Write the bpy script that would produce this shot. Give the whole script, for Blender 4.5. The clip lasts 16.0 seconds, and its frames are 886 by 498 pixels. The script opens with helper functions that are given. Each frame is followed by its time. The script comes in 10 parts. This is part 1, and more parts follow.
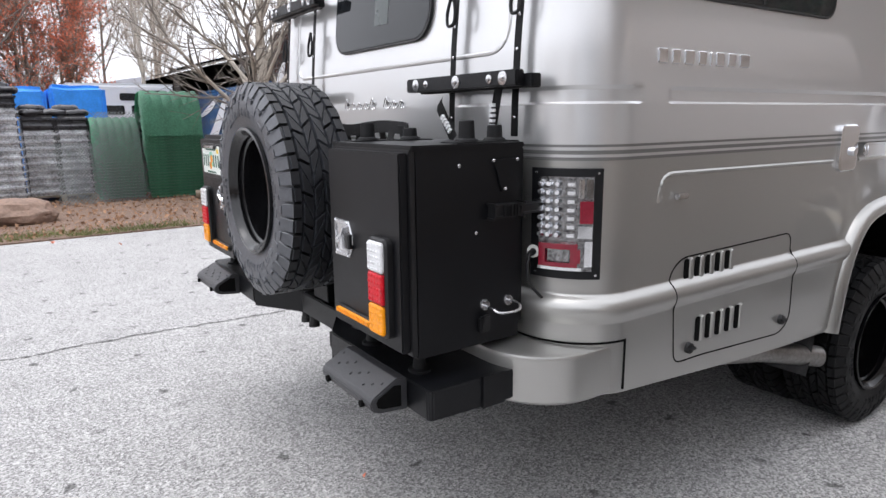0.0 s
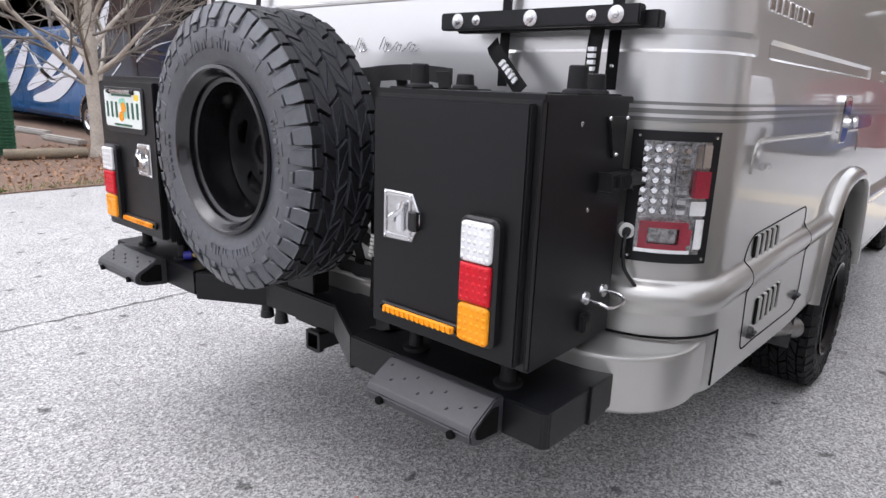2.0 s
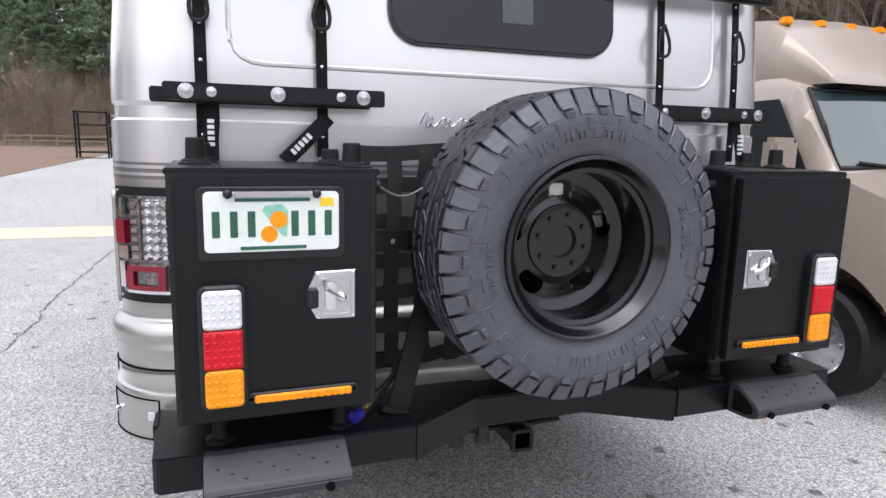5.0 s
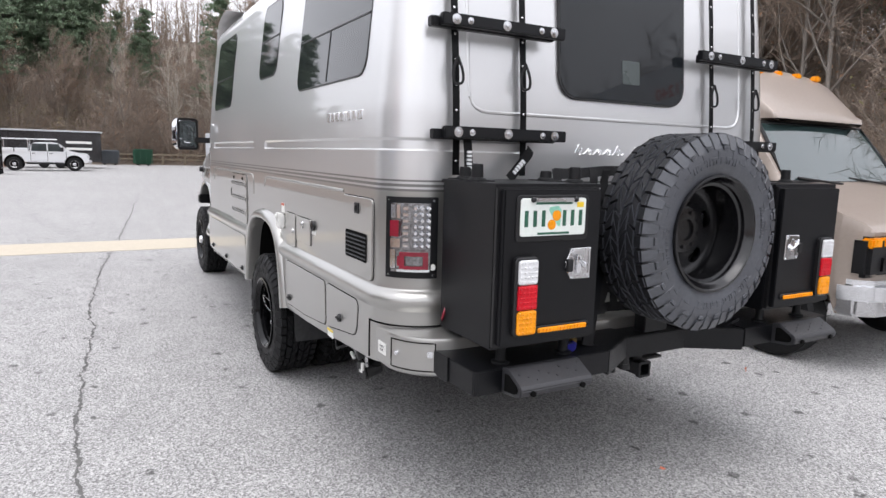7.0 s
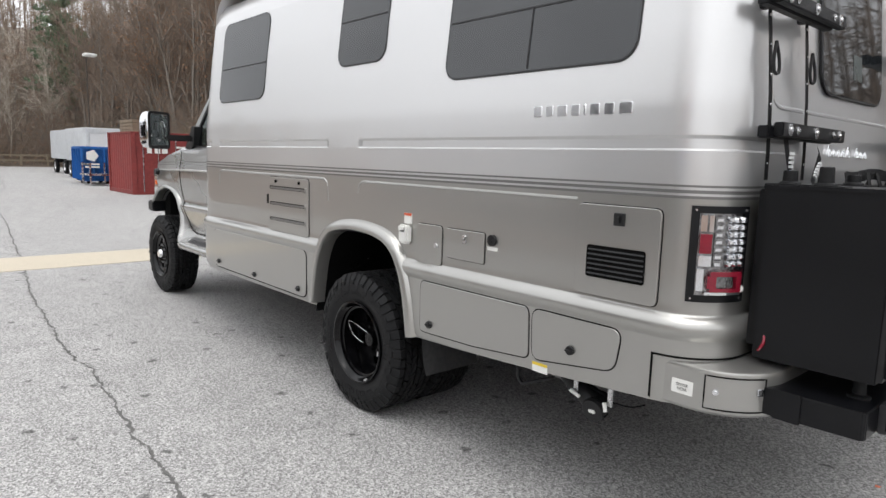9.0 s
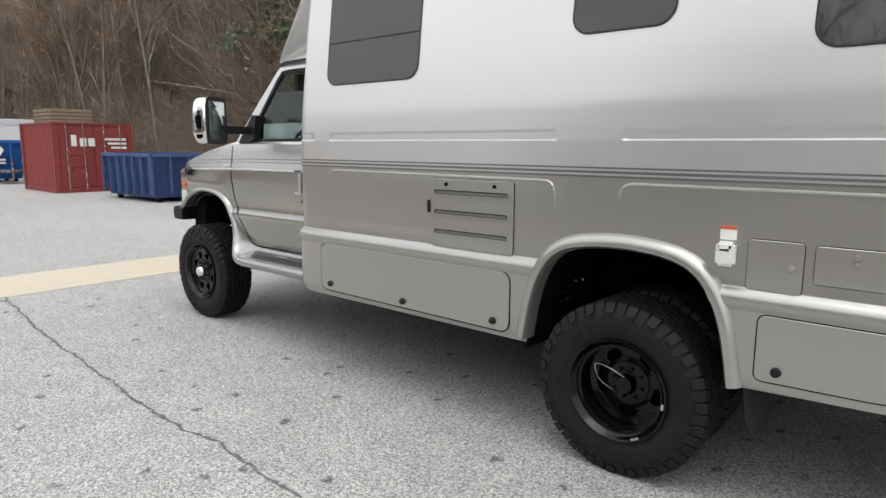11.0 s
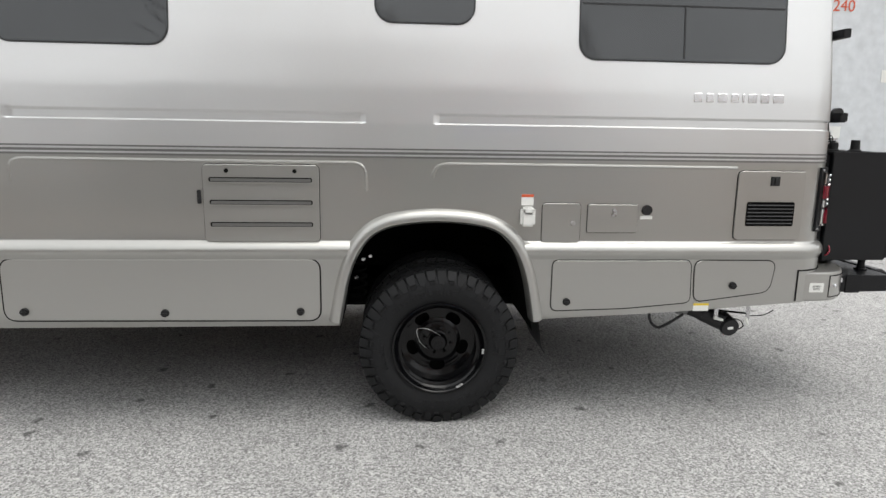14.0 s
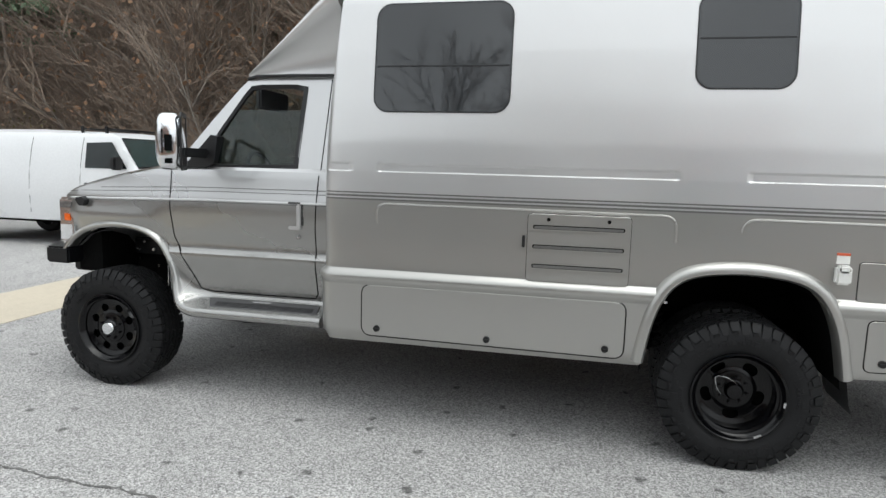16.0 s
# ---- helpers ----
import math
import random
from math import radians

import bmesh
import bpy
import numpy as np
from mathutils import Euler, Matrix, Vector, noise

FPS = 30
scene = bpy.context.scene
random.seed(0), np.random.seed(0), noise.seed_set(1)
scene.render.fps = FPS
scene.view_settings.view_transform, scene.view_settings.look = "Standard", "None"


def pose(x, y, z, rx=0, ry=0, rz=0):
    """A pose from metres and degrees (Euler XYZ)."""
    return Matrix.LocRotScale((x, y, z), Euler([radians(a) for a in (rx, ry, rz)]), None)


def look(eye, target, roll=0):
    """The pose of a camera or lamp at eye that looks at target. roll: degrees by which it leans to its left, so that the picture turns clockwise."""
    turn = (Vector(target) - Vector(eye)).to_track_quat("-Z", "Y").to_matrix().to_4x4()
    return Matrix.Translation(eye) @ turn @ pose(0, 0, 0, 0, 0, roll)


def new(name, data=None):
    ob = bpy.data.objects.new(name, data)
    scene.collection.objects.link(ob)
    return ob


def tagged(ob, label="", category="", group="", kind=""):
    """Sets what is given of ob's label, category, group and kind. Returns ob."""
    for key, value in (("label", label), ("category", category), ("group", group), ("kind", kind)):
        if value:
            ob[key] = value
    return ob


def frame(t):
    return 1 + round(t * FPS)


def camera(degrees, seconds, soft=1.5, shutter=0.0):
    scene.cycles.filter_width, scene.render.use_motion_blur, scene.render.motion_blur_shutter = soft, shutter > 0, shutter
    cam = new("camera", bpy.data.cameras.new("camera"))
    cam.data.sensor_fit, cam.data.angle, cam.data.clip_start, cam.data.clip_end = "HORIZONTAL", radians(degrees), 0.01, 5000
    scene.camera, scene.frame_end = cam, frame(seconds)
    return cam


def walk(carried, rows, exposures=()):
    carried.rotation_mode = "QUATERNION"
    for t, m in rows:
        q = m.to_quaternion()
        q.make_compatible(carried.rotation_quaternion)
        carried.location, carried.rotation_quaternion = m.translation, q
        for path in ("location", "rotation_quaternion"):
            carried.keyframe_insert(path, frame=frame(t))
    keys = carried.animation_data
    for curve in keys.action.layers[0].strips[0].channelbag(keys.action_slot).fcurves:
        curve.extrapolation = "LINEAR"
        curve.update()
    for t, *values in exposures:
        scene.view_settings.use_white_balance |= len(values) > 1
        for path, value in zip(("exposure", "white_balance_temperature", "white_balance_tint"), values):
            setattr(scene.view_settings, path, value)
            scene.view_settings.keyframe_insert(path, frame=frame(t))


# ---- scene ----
cam = camera(69.5, 16.0)
PATH = [
    (0, (-0.067, -2.549, 1.559), (1.044, -0.935, 1.158), -0.6),
    (0.5, (-0.057, -2.56, 1.555), (1.103, -0.99, 1.121), 0.2),
    (1, (-0.049, -2.438, 1.537), (1.19, -0.939, 1.068), 1.1),
    (1.5, (-0.187, -2.101, 1.495), (1.174, -0.724, 0.992), 1.8),
    (2, (-0.284, -1.755, 1.496), (1.198, -0.507, 1.0), 2.1),
    (2.2, (-0.307, -1.49, 1.537), (1.237, -0.318, 1.044), 2.1),
    (2.5, (-0.399, -1.239, 1.567), (1.223, -0.168, 1.094), 2.4),
    (3, (-0.575, -0.822, 1.582), (1.195, -0.018, 1.116), 2.4),
    (3.3, (-0.613, -0.525, 1.537), (1.26, 0.041, 1.12), 2.6),
    (3.5, (-0.573, -0.349, 1.569), (1.329, 0.096, 1.139), 2.5),
    (5.8, (-0.944, 1.496, 1.564), (0.791, 0.547, 1.263), 0.6),
    (6, (-1.026, 1.612, 1.589), (0.708, 0.663, 1.284), 0.6),
    (6.5, (-1.116, 2.005, 1.576), (0.622, 1.059, 1.283), 1.0),
    (7, (-1.056, 2.33, 1.58), (0.674, 1.368, 1.291), 1.5),
    (7.5, (-0.787, 2.59, 1.552), (0.901, 1.556, 1.266), 1.7),
    (8, (-0.465, 2.95, 1.541), (1.15, 1.806, 1.254), 1.8),
    (8.5, (-0.118, 3.203, 1.527), (1.421, 1.958, 1.24), 1.8),
    (9, (0.328, 3.391, 1.539), (1.81, 2.077, 1.264), 1.6),
    (9.5, (0.813, 3.704, 1.563), (2.267, 2.359, 1.293), 1.4),
    (10, (1.352, 3.838, 1.597), (2.773, 2.462, 1.299), 0.8),
    (10.2, (1.544, 3.882, 1.602), (2.951, 2.494, 1.297), 0.7),
    (12.3, (3.204, 4.02, 1.497), (3.936, 2.186, 1.176), 0.2),
    (12.5, (3.337, 3.975, 1.512), (3.93, 2.093, 1.19), 0.3),
    (13, (3.626, 4.07, 1.545), (3.889, 2.116, 1.211), 0.3),
    (13.5, (3.782, 4.272, 1.562), (3.772, 2.303, 1.21), 0.6),
    (14, (3.749, 4.508, 1.561), (3.592, 2.547, 1.201), 0.9),
    (14.5, (3.81, 4.702, 1.568), (3.664, 2.738, 1.221), 1.0),
    (15, (4.035, 4.857, 1.57), (4.058, 2.883, 1.248), 1.0),
    (15.5, (4.241, 4.913, 1.62), (4.514, 2.953, 1.337), 1.1),
    (16, (4.362, 4.913, 1.657), (4.797, 2.979, 1.392), 1.5),
]
EXPOSURES = [(0, 1.16, 6320, 13), (1.5, 1.19, 6290, 14), (2.0, 1.28, 6270, 15), (2.5, 1.27, 6260, 15), (3.0, 1.24, 6240, 15), (3.5, 1.22, 6230, 15), (6, 1.17, 6330, 14), (7.5, 0.98, 6400, 13), (9, 0.87, 6550, 10), (9.5, 0.91, 6575, 10), (10, 0.85, 6600, 9), (12.5, 0.92, 6600, 8), (13, 0.95, 6625, 8), (13.5, 0.91, 6650, 8), (14.5, 0.80, 6650, 8), (15, 0.77, 6600, 7), (16, 0.78, 6400, 6)]
walk(cam, [(t, look(eye, target, roll)) for t, eye, target, roll in PATH], EXPOSURES)

# ---- light: an overcast winter sky ----
world = bpy.data.worlds.new("world")
scene.world = world
world.use_nodes = True
wn, wl = world.node_tree.nodes, world.node_tree.links
sky = wn.new("ShaderNodeTexSky")
sky.sky_type, sky.sun_disc = "NISHITA", False
sky.sun_elevation, sky.sun_rotation = radians(63), radians(-45)
sky.air_density, sky.dust_density, sky.ozone_density = 1.0, 4.0, 1.0
grey = wn.new("ShaderNodeHueSaturation")
grey.inputs["Saturation"].default_value = 0.12
cloud = wn.new("ShaderNodeMixRGB")
cloud.inputs[0].default_value = 0.72
cloud.inputs[2].default_value = (9.6, 9.8, 10.2, 1)
wl.new(sky.outputs[0], grey.inputs["Color"])
wl.new(grey.outputs[0], cloud.inputs[1])
# an overcast dome: a little brighter overhead than at the horizon, with soft uneven cloud
dome_dir = wn.new("ShaderNodeTexCoord")
dome_xyz = wn.new("ShaderNodeSeparateXYZ")
wl.new(dome_dir.outputs["Generated"], dome_xyz.inputs[0])
rise = wn.new("ShaderNodeMapRange")
rise.inputs["To Min"].default_value, rise.inputs["To Max"].default_value = 0.71, 1.13
wl.new(dome_xyz.outputs["Z"], rise.inputs["Value"])
puff = wn.new("ShaderNodeTexNoise")
puff.inputs["Scale"].default_value, puff.inputs["Detail"].default_value = 3.2, 4
wl.new(dome_dir.outputs["Generated"], puff.inputs["Vector"])
puffs = wn.new("ShaderNodeMapRange")
puffs.inputs["From Min"].default_value, puffs.inputs["From Max"].default_value = 0.3, 0.7
puffs.inputs["To Min"].default_value, puffs.inputs["To Max"].default_value = 0.84, 1.16
wl.new(puff.outputs["Fac"], puffs.inputs["Value"])
shade = wn.new("ShaderNodeMath")
shade.operation = "MULTIPLY"
wl.new(rise.outputs[0], shade.inputs[0])
wl.new(puffs.outputs[0], shade.inputs[1])
overcast = wn.new("ShaderNodeMixRGB")
overcast.blend_type, overcast.inputs[0].default_value = "MULTIPLY", 1.0
wl.new(cloud.outputs[0], overcast.inputs[1])
wl.new(shade.outputs[0], overcast.inputs[2])
wl.new(overcast.outputs[0], wn["Background"].inputs[0])
wn["Background"].inputs[1].default_value = 0.104
sun_data = bpy.data.lights.new("sun", "SUN")
sun_data.energy, sun_data.angle, sun_data.color = 0.5, radians(45), (1.0, 0.97, 0.93)
sun = new("sun", sun_data)
sun.matrix_world = look((-5, 3, 22), (0, 0, 0))


# ---- materials ----
def mat(name, col, rough=0.5, metal=0.0, var=0.12, scales=(2.5, 45), bump=0.0, bscale=150, rvar=0.08, coat=0.0, spec=0.5):
    """A surface with uneven colour at two scales, uneven gloss and fine relief."""
    m = bpy.data.materials.new(name)
    m.use_nodes = True
    n, l = m.node_tree.nodes, m.node_tree.links
    b = n["Principled BSDF"]
    b.inputs["Metallic"].default_value = metal
    b.inputs["Coat Weight"].default_value = coat
    b.inputs["Coat Roughness"].default_value = 0.035
    b.inputs["Specular IOR Level"].default_value = spec
    tc = n.new("ShaderNodeTexCoord")
    big, fine = n.new("ShaderNodeTexNoise"), n.new("ShaderNodeTexNoise")
    big.inputs["Scale"].default_value, fine.inputs["Scale"].default_value = scales
    big.inputs["Detail"].default_value, fine.inputs["Detail"].default_value = 4, 3
    mixv = n.new("ShaderNodeMath")
    mixv.operation = "MULTIPLY_ADD"
    mixv.inputs[1].default_value = 0.5
    half = n.new("ShaderNodeMath")
    half.operation = "MULTIPLY"
    half.inputs[1].default_value = 0.5
    l.new(tc.outputs["Object"], big.inputs["Vector"])
    l.new(tc.outputs["Object"], fine.inputs["Vector"])
    l.new(fine.outputs["Fac"], half.inputs[0])
    l.new(big.outputs["Fac"], mixv.inputs[0])
    l.new(half.outputs[0], mixv.inputs[2])
    ramp = n.new("ShaderNodeValToRGB")
    ramp.color_ramp.elements[0].position, ramp.color_ramp.elements[1].position = 0.32, 0.68
    ramp.color_ramp.elements[0].color = (*[c * (1 - var) for c in col], 1)
    ramp.color_ramp.elements[1].color = (*[min(1, c * (1 + var)) for c in col], 1)
    l.new(mixv.outputs[0], ramp.inputs[0])
    l.new(ramp.outputs[0], b.inputs["Base Color"])
    rr = n.new("ShaderNodeMapRange")
    rr.inputs["From Min"].default_value, rr.inputs["From Max"].default_value = 0.3, 0.7
    rr.inputs["To Min"].default_value, rr.inputs["To Max"].default_value = max(0.02, rough - rvar), min(1, rough + rvar)
    l.new(big.outputs["Fac"], rr.inputs["Value"])
    l.new(rr.outputs[0], b.inputs["Roughness"])
    if bump:
        bn, bp = n.new("ShaderNodeTexNoise"), n.new("ShaderNodeBump")
        bn.inputs["Scale"].default_value, bn.inputs["Detail"].default_value = bscale, 4
        bp.inputs["Strength"].default_value, bp.inputs["Distance"].default_value = bump, 0.01
        l.new(tc.outputs["Object"], bn.inputs["Vector"])
        l.new(bn.outputs["Fac"], bp.inputs["Height"])
        l.new(bp.outputs[0], b.inputs["Normal"])
    return m


def glass(name, col, rough=0.02, alpha=0.35, ior=1.7):
    """Tinted window glass: mostly dark, mirror-like, a little see-through."""
    m = bpy.data.materials.new(name)
    m.use_nodes = True
    n, l = m.node_tree.nodes, m.node_tree.links
    b = n["Principled BSDF"]
    b.inputs["Base Color"].default_value = (*col, 1)
    b.inputs["Roughness"].default_value = rough
    b.inputs["Alpha"].default_value = alpha
    b.inputs["IOR"].default_value = ior
    return m


SILVER = mat("silver_paint", (0.665, 0.664, 0.663), 0.33, 0.72, 0.03, (0.8, 350), 0.010, 500, 0.04, 1.0)
PEWTER = mat("pewter_paint", (0.405, 0.40, 0.38), 0.33, 0.75, 0.04, (0.8, 350), 0.010, 500, 0.04, 1.0)
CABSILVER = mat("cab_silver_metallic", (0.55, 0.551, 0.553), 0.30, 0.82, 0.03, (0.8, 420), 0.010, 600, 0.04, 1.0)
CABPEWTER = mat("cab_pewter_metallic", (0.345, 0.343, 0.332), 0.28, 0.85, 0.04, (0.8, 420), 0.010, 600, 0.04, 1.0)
STRIPE = mat("stripe_paint", (0.20, 0.20, 0.195), 0.35, 0.6, 0.04, (2, 200), 0, 1, 0.04, 0.3)
BLACKMETAL = mat("black_powder_coat", (0.0030, 0.0033, 0.0045), 0.40, 0.0, 0.25, (3, 90), 0.10, 900, 0.06, 0.0, 0.33)
RUBBER = mat("tyre_rubber", (0.0075, 0.0077, 0.0085), 0.55, 0.0, 0.3, (6, 60), 0.10, 220, 0.08, 0.0, 0.28)
TREAD = mat("tread_rubber", (0.014, 0.0145, 0.0165), 0.45, 0.0, 0.3, (6, 60), 0.12, 220, 0.08, 0.0, 0.4)
DRYRUBBER = mat("weathered_tyre_rubber", (0.054, 0.058, 0.068), 0.40, 0.0, 0.30, (7, 60), 0.12, 220, 0.08, 0.0, 0.9)
# two copies of the wheel black: darker for shaded road rims, lighter for the spare
RIMBLACK = mat("black_wheel_paint", (0.0030, 0.0030, 0.0036), 0.10, 0.0, 0.25, (5, 60), 0.02, 200, 0.04, 0.0, 0.30)
SPARERIM = mat("spare_wheel_black", (0.0065, 0.0065, 0.0075), 0.17, 0.0, 0.25, (5, 60), 0.02, 200, 0.05, 0.0, 0.6)
PLASTIC = mat("black_plastic", (0.006, 0.006, 0.007), 0.45, 0.0, 0.3, (5, 80), 0.08, 400)
DARK = mat("underbody_black", (0.004, 0.004, 0.004), 0.9, 0.0, 0.4, (3, 30), 0.2, 60, 0.08, 0.0, 0.08)
CHROME = mat("chrome", (0.82, 0.83, 0.85), 0.10, 1.0, 0.05, (4, 60), 0, 1, 0.05)
STEEL = mat("stainless_steel", (0.62, 0.62, 0.63), 0.24, 1.0, 0.1, (6, 120), 0.03, 300, 0.08)
WEB = mat("webbing", (0.014, 0.014, 0.015), 0.85, 0.0, 0.3, (8, 200), 0.3, 600)
WHITE = mat("white_paint", (0.72, 0.73, 0.74), 0.35, 0.0, 0.05, (1.2, 30), 0.02, 90, 0.08, 0.2)
RED_LENS = mat("red_lens", (0.52, 0.004, 0.014), 0.3, 0.0, 0.2, (20, 150), 0.1, 130, 0.05, 0.1, 0.3)
AMBER_LENS = mat("amber_lens", (0.84, 0.30, 0.004), 0.3, 0.0, 0.14, (20, 150), 0.1, 130, 0.05, 0.1, 0.3)
CLEAR_LENS = mat("clear_lens", (0.72, 0.73, 0.74), 0.16, 0.2, 0.15, (20, 150), 0.15, 130, 0.05, 0.6)
GLASS = glass("dark_glass", (0.016, 0.019, 0.022), 0.03, 0.97, 1.72)
REARGLASS = glass("rear_glass", (0.012, 0.014, 0.016), 0.03, 0.97, 1.42)


def clear_glass(name, tint, ior):
    """Lightly tinted glass that lets light straight through and mirrors by its Fresnel gloss."""
    m = bpy.data.materials.new(name)
    m.use_nodes = True
    n, l = m.node_tree.nodes, m.node_tree.links
    n.remove(n["Principled BSDF"])
    thru, gloss, mix, fr = n.new("ShaderNodeBsdfTransparent"), n.new("ShaderNodeBsdfGlossy"), n.new("ShaderNodeMixShader"), n.new("ShaderNodeLayerWeight")
    steep, level = n.new("ShaderNodeMath"), n.new("ShaderNodeMath")
    steep.operation, level.operation = "POWER", "MULTIPLY_ADD"
    steep.inputs[1].default_value = 5
    base = ((ior - 1) / (ior + 1)) ** 2
    level.inputs[1].default_value, level.inputs[2].default_value = 1 - base, base
    thru.inputs["Color"].default_value = (*tint, 1)
    gloss.inputs["Roughness"].default_value = 0.02
    l.new(fr.outputs["Facing"], steep.inputs[0])
    l.new(steep.outputs[0], level.inputs[0])
    l.new(level.outputs[0], mix.inputs[0])
    l.new(thru.outputs[0], mix.inputs[1])
    l.new(gloss.outputs[0], mix.inputs[2])
    l.new(mix.outputs[0], n["Material Output"].inputs["Surface"])
    return m


CABGLASS = clear_glass("cab_glass", (0.50, 0.57, 0.56), 1.65)
ORANGE_LENS = mat("orange_lens", (0.78, 0.13, 0.015), 0.25, 0.0, 0.14, (20, 150), 0.1, 130, 0.05, 0.2, 0.4)
STEPBLACK = mat("worn_step_coating", (0.022, 0.022, 0.025), 0.42, 0.0, 0.25, (6, 90), 0.12, 500, 0.06, 0.0, 0.6)
STEPGREY = mat("step_grey_plastic", (0.062, 0.062, 0.064), 0.45, 0.0, 0.15, (6, 90), 0.08, 400)
LINERGREY = mat("inner_wing_grey", (0.12, 0.12, 0.122), 0.5, 0.3, 0.3, (5, 40), 0.05, 90)
STICKERGREY = mat("grey_sticker", (0.055, 0.068, 0.066), 0.3, 0, 0.1, (10, 60))
BADGE = mat("satin_chrome_badge", (0.86, 0.86, 0.87), 0.16, 1.0, 0.04, (6, 90), 0, 1, 0.05)
MIRROR = mat("mirror_silver", (0.75, 0.77, 0.78), 0.03, 1.0, 0.02, (2, 20), 0, 1, 0.01)
SEAT = mat("seat_cloth", (0.10, 0.10, 0.105), 0.9, 0, 0.2, (6, 120), 0.2, 300)
LABELWHITE = mat("label_white", (0.75, 0.75, 0.72), 0.5, 0, 0.05, (10, 60))
LABELRED = mat("label_red", (0.60, 0.10, 0.04), 0.5, 0, 0.1, (10, 60))
LABELYELLOW = mat("label_yellow", (0.75, 0.55, 0.05), 0.5, 0, 0.1, (10, 60))
BLUEPLUG = mat("blue_plastic", (0.03, 0.03, 0.28), 0.35, 0, 0.1, (10, 60))
EXHAUST = mat("dull_exhaust_steel", (0.34, 0.33, 0.32), 0.45, 0.9, 0.3, (8, 60), 0.1, 90)
GREYPIPE = mat("grey_pipe_plastic", (0.20, 0.20, 0.20), 0.5, 0.0, 0.15, (6, 60), 0.03, 120)
STEELGREY = mat("brown_lamp_post", (0.075, 0.06, 0.05), 0.5, 0.3, 0.2, (2, 30), 0.03, 90)
# flap rubber lifted to grey for the light that falls on it
FLAP = mat("lit_flap_rubber", (0.07, 0.07, 0.072), 0.6, 0.0, 0.3, (4, 40), 0.08, 120)
SHADEGREY = mat("painted_shade_grey", (0.045, 0.045, 0.044), 0.6, 0.0, 0.15, (6, 60))
BRASS = mat("brass", (0.40, 0.31, 0.15), 0.35, 1.0, 0.1, (10, 60))
DEEPRED = mat("dark_red_lens", (0.20, 0.006, 0.02), 0.18, 0, 0.2, (20, 150), 0.1, 130, 0.05, 0.4)
LAMPBOWL = mat("lamp_bowl", (0.26, 0.26, 0.265), 0.16, 1.0, 0.75, (55, 120), 0.35, 70)


# ---- mesh helpers ----
def empty(name, x=0.0, y=0.0, z=0.0):
    ob = new(name)
    ob.location = (x, y, z)
    ob.empty_display_size = 0.1
    return ob


def to_mesh(name, bm, material, smooth=40):
    bmesh.ops.recalc_face_normals(bm, faces=bm.faces)
    me = bpy.data.meshes.new(name)
    if smooth:
        lim = radians(smooth)
        for f in bm.faces:
            f.smooth = True
        for e in bm.edges:
            e.smooth = len(e.link_faces) == 2 and e.calc_face_angle(0) < lim
    split = []
    if smooth:
        # normals weighted by area, so that flat faces stay flat beside their softened edges
        cos_lim = math.cos(lim)
        big = {f: f.normal * f.calc_area() for f in bm.faces}
        for f in bm.faces:
            fn = f.normal
            for v in f.verts:
                acc = Vector((0, 0, 0))
                for g in v.link_faces:
                    if g.normal.dot(fn) > cos_lim:
                        acc += big[g]
                split.append(acc.normalized() if acc.length > 1e-12 else fn.copy())
    bm.to_mesh(me)
    bm.free()
    if split:
        me.normals_split_custom_set(split)
    for m in material if isinstance(material, (list, tuple)) else [material]:
        me.materials.append(m)
    return me


def part(name, bm, material, parent=None, label="", smooth=40):
    """Links a bmesh, in world places, as ONE mesh object under a thing or a part."""
    ob = new(name, to_mesh(name, bm, material, smooth))
    if parent:
        ob.parent = parent
        base = Vector((0, 0, 0))
        up = parent
        while up:
            base += up.location
            up = up.parent
        ob.data.transform(Matrix.Translation(-base))
    if label:
        ob["label"] = label
    return ob


def B():
    return bmesh.new()


def block(bm, x0, x1, y0, y1, z0, z1, bevel=0.0, m=None, seg=2):
    r = bmesh.ops.create_cube(bm, size=1.0)
    vs = r["verts"]
    for v in vs:
        v.co = Vector(((x0 + x1) / 2 + v.co.x * (x1 - x0), (y0 + y1) / 2 + v.co.y * (y1 - y0), (z0 + z1) / 2 + v.co.z * (z1 - z0)))
    if bevel:
        es = list({e for v in vs for e in v.link_edges})
        g = bmesh.ops.bevel(bm, geom=es, offset=bevel, segments=seg, affect="EDGES", clamp_overlap=True)
        vs = list({v for f in g["faces"] for v in f.verts} | {v for v in vs if v.is_valid})
    if m is not None:
        bmesh.ops.transform(bm, matrix=m, verts=[v for v in vs if v.is_valid])
    return bm


def rod(bm, p0, p1, r0, r1=None, seg=14):
    p0, p1 = Vector(p0), Vector(p1)
    d = p1 - p0
    m = Matrix.Translation((p0 + p1) / 2) @ d.to_track_quat("Z", "Y").to_matrix().to_4x4()
    bmesh.ops.create_cone(bm, cap_ends=True, segments=seg, radius1=r0, radius2=r0 if r1 is None else r1, depth=d.length, matrix=m)
    return bm


def dome(bm, p, r, flat=(1, 1, 1), seg=12):
    bmesh.ops.create_uvsphere(bm, u_segments=seg, v_segments=max(6, seg // 2), radius=r, matrix=Matrix.Translation(p) @ Matrix.Diagonal((*flat, 1)))
    return bm


